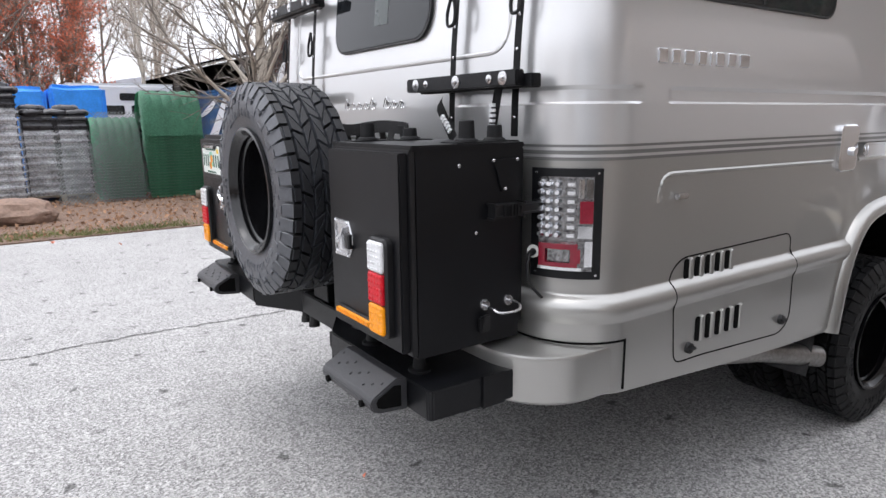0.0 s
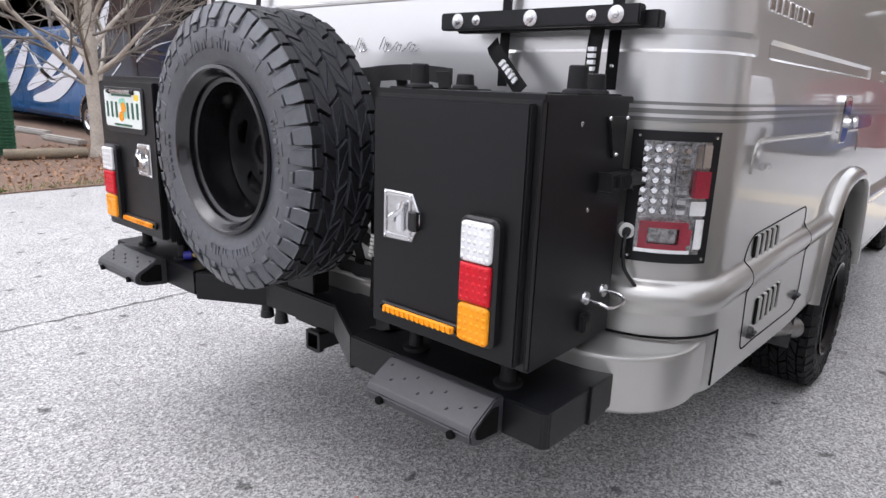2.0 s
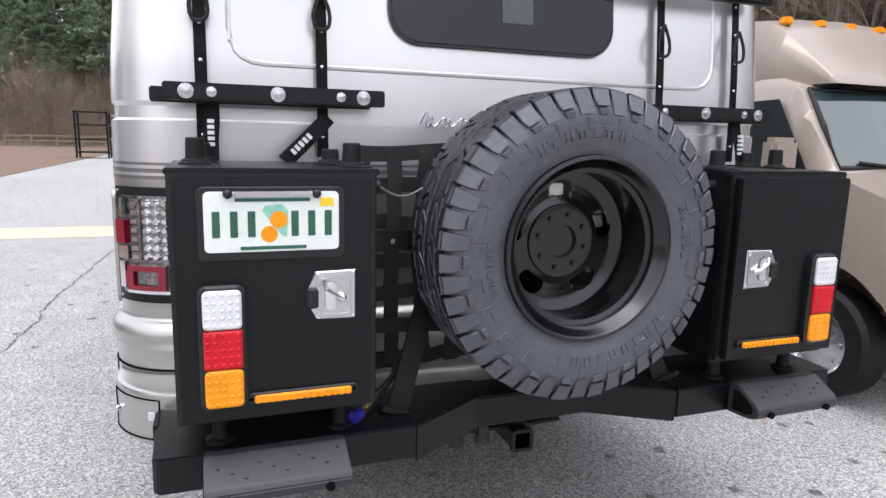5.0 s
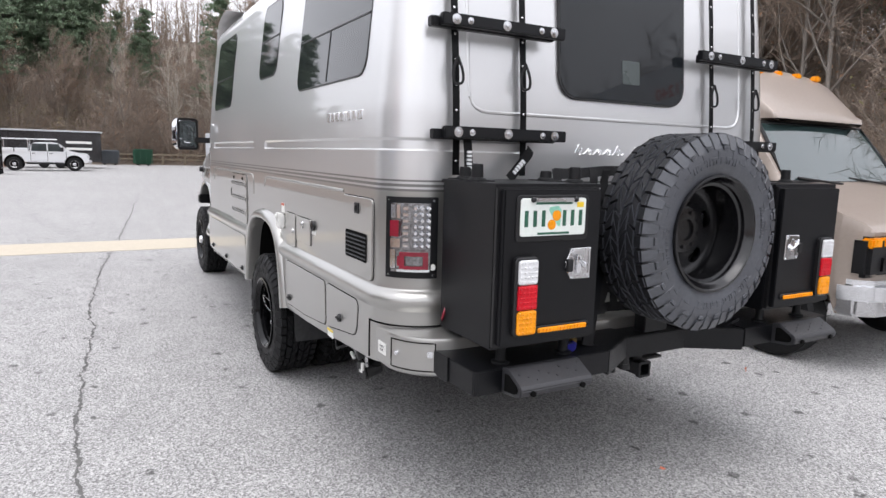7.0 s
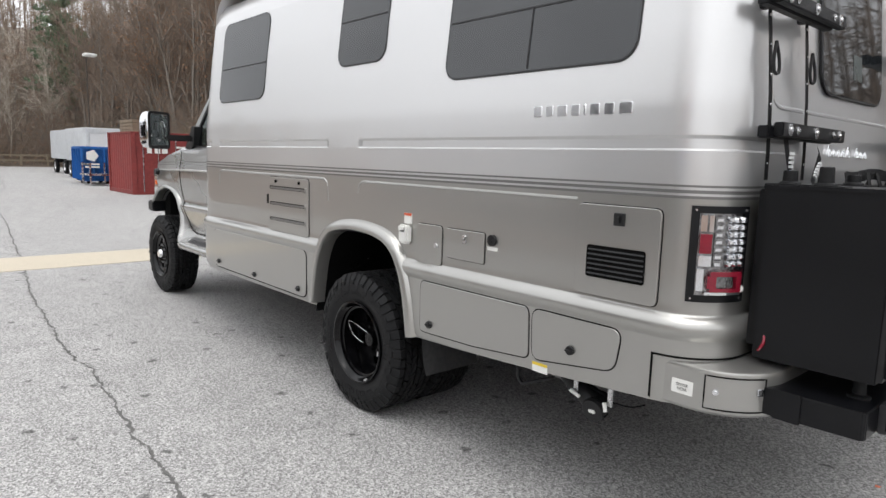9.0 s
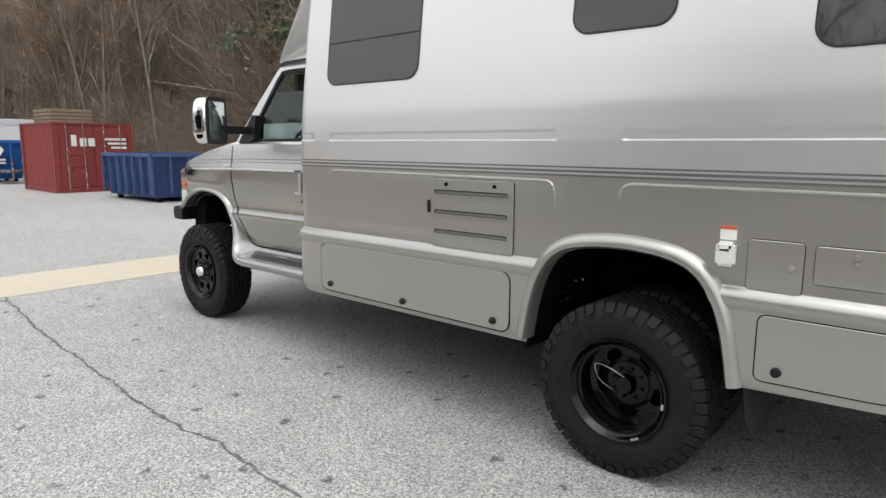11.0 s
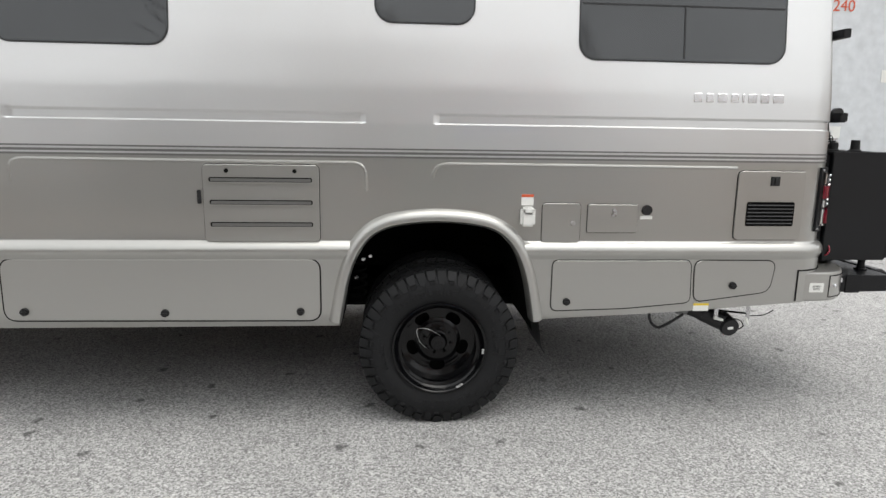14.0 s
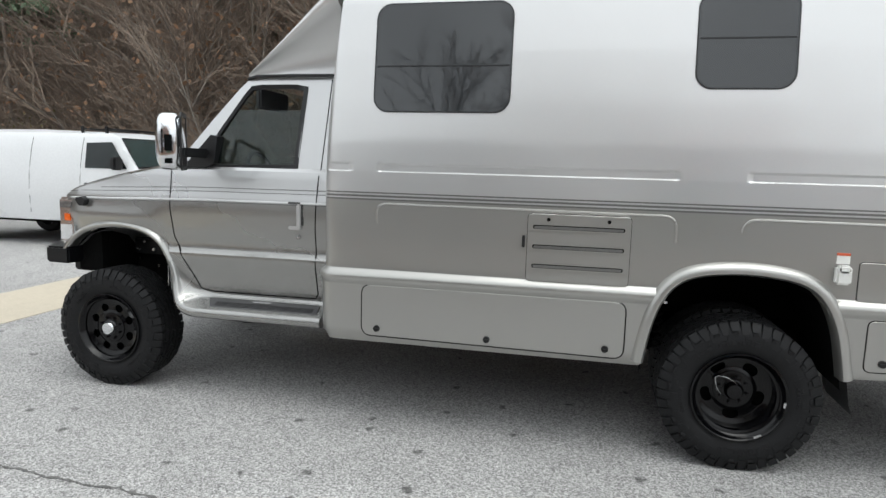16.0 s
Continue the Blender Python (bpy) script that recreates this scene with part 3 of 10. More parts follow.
for s in (1, -1):
    wheel("rear_wheel", turned(AXLE_R, s * 1.125, TYRE_R, s, 54), van, 0.17, 5, 0.075)
    wheel("inner_rear_wheel", turned(AXLE_R, s * 0.80, TYRE_R, s, 20), van, 0.10, 5, 0)
    wheel("front_wheel", turned(AXLE_F, s * 0.945, TYRE_R, s, 0), van, 0.05, 8, 0.05, CHROME)
bm = B()
rod(bm, (AXLE_R, -1.0, TYRE_R), (AXLE_R, 1.0, TYRE_R), 0.055)
dome(bm, (AXLE_R, 0.1, TYRE_R), 0.17, (1, 1.2, 1))
rod(bm, (AXLE_F, -0.9, TYRE_R), (AXLE_F, 0.9, TYRE_R), 0.05)
for s in (1, -1):
    block(bm, AXLE_R - 0.75, AXLE_R + 0.7, s * 0.62 - 0.035, s * 0.62 + 0.035, 0.50, 0.56, 0.01)
    block(bm, 1.3, 7.9, s * 0.43 - 0.04, s * 0.43 + 0.04, 0.60, 0.72)
part("chassis", bm, DARK, van, "black axles, springs and frame rails")
for s in (1, -1):
    bm = B()
    tube(bm, [(AXLE_R + 0.43 + 0.035 * math.cos(k * 0.7), s * (0.99 + 0.035 * math.sin(k * 0.7)), 0.60 + 0.0052 * k) for k in range(46)], 0.006, 6)
    part("helper_spring", bm, DARK, van, "dark coil spring in the wheel arch")
    for x, z in ((0.415, 0.845), (0.375, 0.862), (0.455, 0.74)):
        bm = B()
        block(bm, AXLE_R + x - 0.010, AXLE_R + x + 0.010, s * 0.93 - 0.004, s * 0.93 + 0.004, z - 0.008, z + 0.008, 0.003)
        part("spring_clip", bm, STEEL, van, "bright steel clip")

# unseen blocks in the tanks' place, added to stop light passing below
for x0, x1, y, z0 in ((4.15, 5.75, 0.86, 0.445), (1.62, 2.40, 0.80, 0.50)):
    bm = B()
    block(bm, x0, x1, -y, y, z0, 0.66, 0.04, None, 3)
    part("underfloor_block", bm, DARK, van, "unseen tank-like block added to darken below the floor")

# ---- the spare on its carrier ----
SPARE = Matrix.Translation((0.885, 0.0, 1.28)) @ Matrix.Rotation(radians(-90), 4, "Y") @ Matrix.Rotation(radians(-36), 4, "Z")
spare = wheel("spare_wheel", SPARE, None, 0.182, 5, 0)
tagged(spare, "black all-terrain spare wheel bolted upright behind the motorhome", "spare wheel")


# ---- steel rear bumper ----
bumper = tagged(empty("rear_bumper", 0.95, 0, 0.80), "black powder-coated steel rear bumper carrier with step plates", "bumper")


def prism(bm, poly, z0, z1, bevel=0.0):
    n = len(poly)
    lo, hi = [bm.verts.new((x, y, z0)) for x, y in poly], [bm.verts.new((x, y, z1)) for x, y in poly]
    fs = [bm.faces.new(lo[::-1]), bm.faces.new(hi)]
    for k in range(n):
        fs.append(bm.faces.new((lo[k], lo[(k + 1) % n], hi[(k + 1) % n], hi[k])))
    if bevel:
        bmesh.ops.bevel(bm, geom=list({e for f in fs for e in f.edges}), offset=bevel, segments=2, affect="EDGES")
    return bm


for s in (1, -1):
    bm = B()
    prism(bm, [(0.872, s * 0.44), (0.872, s * 1.095), (0.885, s * 1.108), (1.16, s * 1.115), (1.24, s * 1.115), (1.24, s * 0.44)], 0.690, 0.785, 0.004)
    prism(bm, [(0.874, s * 0.44), (1.22, s * 0.44), (1.22, s * 0.16), (1.04, s * 0.16)], 0.675, 0.782, 0.004)
    block(bm, 1.06, 1.15, s * 1.113 - 0.006, s * 1.113 + 0.006, 0.685, 0.79, 0.002)
    part("bumper_wing", bm, BLACKMETAL, bumper, "black folded steel wing")
    bm = B()
    sec = [(0.870, 0.792), (0.835, 0.797), (0.752, 0.752), (0.742, 0.735), (0.748, 0.712), (0.775, 0.700), (0.870, 0.690)]
    lo = [bm.verts.new((x, s * 0.645, z)) for x, z in sec]
    hi = [bm.verts.new((x, s * 0.990, z)) for x, z in sec]
    bm.faces.new(lo)
    bm.faces.new(hi[::-1])
    for k in range(len(sec)):
        bm.faces.new((lo[k], lo[(k + 1) % len(sec)], hi[(k + 1) % len(sec)], hi[k]))
    bmesh.ops.bevel(bm, geom=list(bm.edges), offset=0.004, segments=2, affect="EDGES")
    for k in range(10):
        y, d = s * (0.67 + 0.032 * k), 0.02 + 0.05 * ((k * 7) % 10) / 10
        m = axes((0.835 - d, y, 0.797 - d * 0.54), (0, 1, 0), (-0.87, 0, -0.47))
        bmesh.ops.create_cone(bm, cap_ends=True, segments=8, radius1=0.006, radius2=0.004, depth=0.006, matrix=m)
    step = part("step_plate", bm, STEPBLACK, bumper, "black non-slip step plate")
    cx, cz = sum(p[0] for p in sec) / len(sec), sum(p[1] for p in sec) / len(sec)
    # dark plates stand for the shade inside the hollow step tube
    for y in (0.6435, 0.9915):
        bm = B()
        ends = [[bm.verts.new((cx + (x - cx) * 0.66, s * (y + d), cz + (z - cz) * 0.66)) for x, z in sec] for d in (-0.001, 0.001)]
        bm.faces.new(ends[0])
        bm.faces.new(ends[1][::-1])
        for k in range(len(sec)):
            bm.faces.new((ends[0][k], ends[0][(k + 1) % len(sec)], ends[1][(k + 1) % len(sec)], ends[1][k]))
        part("hollow_shade", bm, DARK, step, "dark plate standing for the step tube's shaded hollow")
    for k in (0.70, 0.935):
        bm = B()
        rod(bm, (0.735, s * k, 0.722), (0.76, s * k, 0.722), 0.011)
        part("bolt", bm, DARK, step)
bm = B()
block(bm, 1.02, 1.16, -0.20, 0.20, 0.675, 0.775, 0.005)
part("bumper_bar", bm, BLACKMETAL, bumper)
bm = B()
m = axes((1.10, 0, 0.575), (0, -1, 0), (0, 0, 1))
frame_ring(bm, 0.078, 0.078, 0.010, 0.012, 0.02, m)
frame_ring(bm, 0.066, 0.066, 0.008, 0.006, -0.30, m)
part("hitch_receiver", bm, BLACKMETAL, bumper, "square steel tow hitch receiver")
bm = B()
block(bm, 1.13, 1.19, -0.17, 0.17, 0.60, 0.612, 0.003)
block(bm, 1.13, 1.45, -0.03, 0.03, 0.61, 0.68)
part("hitch_plate", bm, BLACKMETAL, bumper)
for k, y in enumerate((0.16, 0.25)):
    bm = B()
    rod(bm, (1.06, y, 0.632), (1.06, y, 0.68), 0.022, 0.02)
    rod(bm, (1.06, y, 0.610), (1.06, y, 0.636), 0.027, 0.024)
    part("trailer_socket", bm, PLASTIC, bumper)
for s in (1, -1):
    bm = B()
    m = axes((0.99, s * 0.462, 0.785), (0, 1, s * 0.35), (0.10, -s * 0.150, 0.42))
    block(bm, -0.032, 0.032, 0, 0.46, -0.006, 0.006, 0.002, m)
    block(bm, -0.055, 0.055, -0.012, 0.004, -0.03, 0.03, 0.002, m)
    part("carrier_leg", bm, BLACKMETAL, bumper)
bm = B()
block(bm, 1.03, 1.10, -0.075, 0.075, 0.78, 1.36, 0.004)
block(bm, 1.035, 1.06, -0.58, 0.58, 1.245, 1.305, 0.003)
rod(bm, (0.93, 0, 1.28), (1.05, 0, 1.28), 0.075, 0.09, 24)
part("carrier_post", bm, BLACKMETAL, bumper)
for y, z in ((0.0, 1.428), (0.140, 1.330), (-0.140, 1.330)):
    bm = B()
    block(bm, 0.946, 0.954, y - 0.024, y + 0.024, z - 0.020, z + 0.016, 0.003)
    block(bm, 0.950, 1.04, y - 0.012, y + 0.012, z - 0.012, z + 0.012, 0.003)
    part("carrier_lug", bm, STEEL, bumper, "bright steel lug behind the spare")


# ---- cargo boxes ----
def cargo_box(s):
    """A black steel locker: s is +1 on the motorhome's left, -1 on its right."""
    extra = "number plate, lamp and latch" if s > 0 else "tail lamp and steel latch"
    box = tagged(empty("cargo_box", 1.08, s * 0.8, 0.86), "black steel cargo box with " + extra, "cargo box", "cargo boxes")
    bm = B()
    block(bm, 0.875, 1.265, s * 0.80 - 0.245, s * 0.80 + 0.245, 0.862, 1.478, 0.004)
    block(bm, 0.862, 1.275, s * 0.80 - 0.250, s * 0.80 + 0.250, 1.470, 1.486, 0.003)
    part("body", bm, BLACKMETAL, box)
    bm = B()
    block(bm, 0.858, 0.876, s * 0.805 - 0.240, s * 0.805 + 0.240, 0.875, 1.474, 0.002)
    part("door_seal", bm, PLASTIC, box)
    bm = B()
    block(bm, 0.831, 0.860, s * 0.805 - 0.228, s * 0.805 + 0.228, 0.885, 1.466, 0.004)
    door = part("door", bm, BLACKMETAL, box, "black hinged door")
    # latch: a five-cornered dished steel plate with paddle and lock
    M = axes((0.831, s * 0.672, 1.180), (0, -1, 0), (0, 0, 1))
    o = -s
    pent = [(-o * 0.052, -0.062), (-o * 0.052, 0.062), (o * 0.046, 0.060), (o * 0.070, 0.012), (o * 0.070, -0.012), (o * 0.046, -0.060)]
    if o < 0:
        pent = pent[::-1]
    bm = B()
    slab(bm, pent, 0.006, M, 0.003)
    frame_ring(bm, 0.088, 0.104, 0.012, 0.005, 0.010, M)
    latch = part("latch", bm, STEEL, box, "stainless steel paddle latch plate")
    bm = B()
    block(bm, -0.012, 0.012, -0.035, 0.035, 0.006, 0.016, 0.004, M @ Matrix.Translation((o * 0.012, 0, 0)))
    tube(bm, [M @ Vector((o * -0.016, -0.006, 0.008)), M @ Vector((o * -0.010, -0.002, 0.020)), M @ Vector((o * 0.022, 0.018, 0.020)), M @ Vector((o * 0.026, 0.04, 0.016))], 0.006)
    dome(bm, M @ Vector((o * -0.016, -0.005, 0.010)), 0.013)
    part("paddle", bm, CHROME, latch)
    bm = B()
    slab(bm, rounded(0.028, 0.05, 0.008), 0.018, M @ Matrix.Translation((o * 0.055, -0.004, 0)), 0.004)
    part("lock_cover", bm, PLASTIC, latch)
    for u, v in ((-0.045, 0.055), (-0.045, -0.055), (0.04, 0.054), (0.04, -0.054)):
        bm = B()
        dome(bm, M @ Vector((o * u, v, 0.006)), 0.004, (1, 1, 1), 8)
        part("screw", bm, CHROME, latch)
    # tail lamp
    M = axes((0.831, s * 0.935, 1.070), (0, -1, 0), (0, 0, 1))
    bm = B()
    slab(bm, rounded(0.108, 0.302, 0.022), 0.024, M, 0.006)
    lamp = part("tail_lamp", bm, PLASTIC, box, "three-colour LED tail lamp")
    for nm, lab, mt, z in (("clear_lens", "clear reversing lens", CLEAR_LENS, 0.095), ("red_lens", "red brake lens", RED_LENS, 0.0), ("amber_lens", "amber indicator lens", AMBER_LENS, -0.095)):
        bm = B()
        slab(bm, rounded(0.086, 0.092, 0.012 if z else 0.004), 0.034, M @ Matrix.Translation((0, z, 0)), 0.004)
        for i in range(5):
            for j in range(5):
                c = M @ Vector((-0.034 + 0.017 * i, z - 0.036 + 0.018 * j, 0.034))
                bmesh.ops.create_cone(bm, cap_ends=True, segments=6, radius1=0.0078, radius2=0.003, depth=0.004, matrix=Matrix.Translation(c) @ M.to_3x3().to_4x4())
        part(nm, bm, mt, lamp, lab)
    # amber side-marker bar
    M = axes((0.831, s * 0.750, 0.934), (0, -1, 0), (0, 0, 1))
    bm = B()
    slab(bm, rounded(0.270, 0.030, 0.012), 0.010, M, 0.003)
    bar = part("marker_lamp", bm, PLASTIC, box, "slim amber marker lamp")
    bm = B()
    slab(bm, rounded(0.236, 0.019, 0.006), 0.018, M, 0.004)
    for i in range(14):
        block(bm, -0.110 + 0.0168 * i - 0.004, -0.110 + 0.0168 * i + 0.004, -0.0075, 0.0075, 0.017, 0.0205, 0, M)
    part("amber_lens", bm, AMBER_LENS, bar, "amber lens")
    for u in (-0.126, 0.126):
        bm = B()
        dome(bm, M @ Vector((u, 0, 0.010)), 0.0055, (1, 1, 1), 8)
        part("screw", bm, DARK, bar)
    # rubber feet below, posts on the lid
    for x, y in ((0.94, 0.64), (0.94, 0.95), (1.20, 0.64), (1.20, 0.95)):
        bm = B()
        lathe(bm, [(0.001, 0.785), (0.036, 0.785), (0.036, 0.793), (0.022, 0.798), (0.019, 0.825), (0.022, 0.850), (0.034, 0.855), (0.034, 0.863), (0.001, 0.863)], 20, Matrix.Translation((x, s * y, 0)))
        part("rubber_foot", bm, RUBBER, box)
    for x, y, h in ((0.97, 0.60, 0.055), (1.12, 0.63, 0.035), (1.22, 0.97, 0.045), (1.10, 0.985, 0.060)):
        bm = B()
        block(bm, x - 0.07, x + 0.07, s * y - 0.04, s * y + 0.04, 1.484, 1.490, 0.002)
        lathe(bm, [(0.036, 1.488), (0.034, 1.496), (0.025, 1.500), (0.023, 1.490 + h), (0.020, 1.493 + h), (0.001, 1.493 + h)], 20, Matrix.Translation((x, s * y, 0)))
        part("lid_post", bm, RUBBER, box)
    # pull-down latch and bracket on the outer side
    yo = s * 1.045
    if s < 0:
        bm = B()
        block(bm, 1.135, 1.250, yo - 0.002, yo + s * 0.030, 1.262, 1.302, 0.006)
        block(bm, 1.235, 1.320, yo + s * 0.006, yo + s * 0.034, 1.268, 1.298, 0.006)
        catch = part("side_catch", bm, PLASTIC, box, "black plastic pull catch")
        for k in range(5):
            bm = B()
            block(bm, 1.170 + 0.013 * k, 1.177 + 0.013 * k, yo, yo + s * 0.038, 1.264, 1.300, 0.002)
            part("grip_rib", bm, PLASTIC, catch)
        bm = B()
        M = axes((1.196, yo, 1.388), (-s, 0, 0), (0, 0, 1))
        pts = [(-0.052, 0.05), (-0.035, 0.02), (-0.012, -0.05), (0.012, -0.05), (0.035, 0.02), (0.052, 0.05)]
        slab(bm, pts, 0.008, M, 0.001)
        brk = part("catch_bracket", bm, BLACKMETAL, box)
        for u, v in ((-0.046, 0.046), (0.046, 0.046), (0, -0.042)):
            bm = B()
            dome(bm, M @ Vector((u, v, 0.008)), 0.006, (1, 1, 1), 8)
            part("rivet", bm, STEEL, brk)
        for x, z in ((1.029, 1.423), (1.091, 1.219)):
            bm = B()
            dome(bm, (x, yo, z), 0.006, (1, 0.5, 1), 10)
            part("rivet", bm, STEEL, box)
    bm = B()
    block(bm, 1.265, 1.30, s * 1.0 - 0.02, s * 1.0 + 0.02, 0.90, 1.47, 0.004)
    part("back_rail", bm, BLACKMETAL, box)
    if s < 0:
        bm = B()
        tube(bm, smooth_line([(1.122, yo - 0.002, 0.988), (1.122, yo - 0.045, 0.984), (1.135, yo - 0.062, 0.975), (1.19, yo - 0.066, 0.972), (1.217, yo - 0.062, 0.978), (1.222, yo - 0.04, 0.988), (1.217, yo - 0.002, 0.990)], 4), 0.0045)
        h = part("wire_handle", bm, STEEL, box, "bent steel wire handle")
        for x in (1.122, 1.217):
            bm = B()
            rod(bm, (x, yo + 0.002, 0.989), (x, yo - 0.006, 0.989), 0.019, 0.017, 20)
            part("washer", bm, STEEL, h)
        bm = B()
        block(bm, 1.095, 1.135, yo - 0.020, yo + 0.002, 0.905, 0.955, 0.005)
        block(bm, 1.102, 1.128, yo - 0.026, yo - 0.01, 0.935, 0.962, 0.003)
        part("cable_gland", bm, PLASTIC, box)
    else:
        # number plate with its holder; the characters are plain bars
        M = axes((0.831, 0.8145, 1.360), (0, -1, 0), (0, 0, 1))
        bm = B()
        slab(bm, rounded(0.338, 0.172, 0.018), 0.006, M, 0.002)
        hold = part("plate_holder", bm, PLASTIC, box, "black plastic number plate holder")
        bm = B()
        slab(bm, rounded(0.306, 0.140, 0.012), 0.0085, M @ Matrix.Translation((0, 0.005, 0)), 0.001)
        part("number_plate", bm, PLATEWHITE, hold, "white number plate with green bars and orange fruit")
        for u in (-0.127, -0.088, -0.049, 0.049, 0.088, 0.127):
            bm = B()
            block(bm, u - 0.0085, u + 0.0085, -0.030, 0.030, 0.0085, 0.0100, 0.0006, M)
            part("plate_bar", bm, PLATEGREEN, hold, "dark green bar")
        for w, v in ((0.075, -0.056), (0.085, 0.056)):
            bm = B()
            block(bm, -w, w, v - 0.004, v + 0.004, 0.0085, 0.0096, 0, M)
            part("plate_bar", bm, PLATEGREEN, hold, "thin dark green bar")
        bm = B()
        for u, v, r in ((-0.010, -0.024, 0.019), (0.012, 0.010, 0.020)):
            rod(bm, M @ Vector((u, v, 0.0085)), M @ Vector((u, v, 0.0101)), r, r, 20)
        part("fruit_print", bm, AMBER_LENS, hold, "orange fruit print")
        bm = B()
        slab(bm, [(-0.025, 0.03), (-0.02, 0.042), (0.02, 0.046), (0.034, 0.03), (0.03, -0.03), (0.020, -0.03)][::-1], 0.0092, M, 0)
        part("leaf_print", bm, PLATELEAF, hold)
        bm = B()
        block(bm, 0.108, 0.140, 0.040, 0.060, 0.0085, 0.0098, 0, M)
        part("sticker", bm, PLATEYELLOW, hold)
        bm = B()
        block(bm, -0.09, 0.09, 0.063, 0.076, 0.006, 0.020, 0.004, M)
        part("plate_lamp", bm, STEEL, hold)
        for u in (-0.10, 0.10):
            bm = B()
            dome(bm, M @ Vector((u, 0.070, 0.012)), 0.011, (1, 1, 1), 10)
            part("screw", bm, PLASTIC, hold)
    return box


PLATEWHITE = mat("plate_white", (0.72, 0.76, 0.72), 0.35, 0, 0.06, (15, 80))
PLATEGREEN = mat("plate_green", (0.02, 0.10, 0.06), 0.5, 0, 0.2, (15, 80))
PLATELEAF = mat("plate_leaf", (0.25, 0.55, 0.42), 0.5, 0, 0.2, (15, 80))
PLATEYELLOW = mat("plate_yellow", (0.80, 0.55, 0.02), 0.5, 0, 0.1, (15, 80))
for s in (1, -1):
    cargo_box(s)

# ---- cargo net between the boxes ----
net = tagged(empty("cargo_net", 1.17, 0, 1.2), "black webbing cargo net hung between the cargo boxes", "cargo net")
for k in range(12):
    y = -0.53 + k * 0.0965
    bm = B()
    pts = [(1.165 + 0.012 * math.sin(k * 2.1 + z * 7) + (0.006 if (i + k) % 2 else -0.006), y + 0.006 * math.sin(z * 9 + k), z) for i, z in enumerate(np.linspace(0.86, 1.535, 15))]
    for (x0, y0, z0), (x1, y1, z1) in zip(pts, pts[1:]):
        q = [bm.verts.new(p) for p in ((x0, y0 - 0.023, z0), (x0, y0 + 0.023, z0), (x1, y1 + 0.023, z1), (x1, y1 - 0.023, z1))]
        bm.faces.new(q)
    bmesh.ops.remove_doubles(bm, verts=bm.verts, dist=1e-5)
    bmesh.ops.solidify(bm, geom=list(bm.faces), thickness=0.003)
    part("net_strap", bm, WEB, net)
for k in range(7):
    z = 0.875 + k * 0.108
    bm = B()
    pts = [(1.165 + 0.012 * math.sin(y * 6 + k) + (0.006 if (i + k) % 2 else -0.006), y, z + 0.008 * math.sin(y * 11 + k * 2)) for i, y in enumerate(np.linspace(-0.545, 0.545, 24))]
    for (x0, y0, z0), (x1, y1, z1) in zip(pts, pts[1:]):
        q = [bm.verts.new(p) for p in ((x0, y0, z0 - 0.023), (x0, y0, z0 + 0.023), (x1, y1, z1 + 0.023), (x1, y1, z1 - 0.023))]
        bm.faces.new(q)
    bmesh.ops.remove_doubles(bm, verts=bm.verts, dist=1e-5)
    bmesh.ops.solidify(bm, geom=list(bm.faces), thickness=0.003)
    part("net_strap", bm, WEB, net)

# ---- board racks on the rear wall ----
def board_rack(s, z, x):
    rack = tagged(empty("rack_bar", x, s * 0.75, z), "black metal rack bar with bright bolts on the rear wall", "rack bar", "rack bars")
    bm = B()
    block(bm, x - 0.022, x + 0.012, s * 0.755 - 0.31, s * 0.755 + 0.31, z - 0.024, z + 0.024, 0.004)
    part("front_bar", bm, BLACKMETAL, rack)
    bm = B()
    block(bm, x + 0.012, x + 0.05, s * 0.79 - 0.31, s * 0.79 + 0.31, z - 0.030, z + 0.012, 0.004)
    part("back_bar", bm, BLACKMETAL, rack)
    for y in (0.512, 0.579, 0.760, 0.939, 1.005):
        big = y in (0.512, 0.760, 1.005)
        r = 0.021 if big else 0.014
        bm = B()
        lathe(bm, [(0.001, 0.010), (r * 0.4, 0.009), (r * 0.45, 0.004), (r, 0.003), (r, 0.0)], 20, axes((x - 0.022, s * y, z), (0, -1, 0), (0, 0, 1)))
        part("bolt", bm, STEEL, rack)
    for y in (0.62, 0.965):
        bm = B()
        block(bm, x + 0.045, REAR_X - skin(z) + 0.01, s * y - 0.018, s * y + 0.018, z - 0.018, z + 0.018, 0.003)
        part("stand_off", bm, BLACKMETAL, rack)
    return rack


def ribbon(bm, pts, wide, thick=0.004, across=(0, 1, 0)):
    """A flat strap along places, its width lying along across."""
    c = Vector(across).normalized() * wide / 2
    vs = [(bm.verts.new(Vector(p) - c), bm.verts.new(Vector(p) + c)) for p in pts]
    fs = [bm.faces.new((a, b, d, e)) for (a, b), (e, d) in zip(vs, vs[1:])]
    bmesh.ops.solidify(bm, geom=fs, thickness=thick)
    return bm


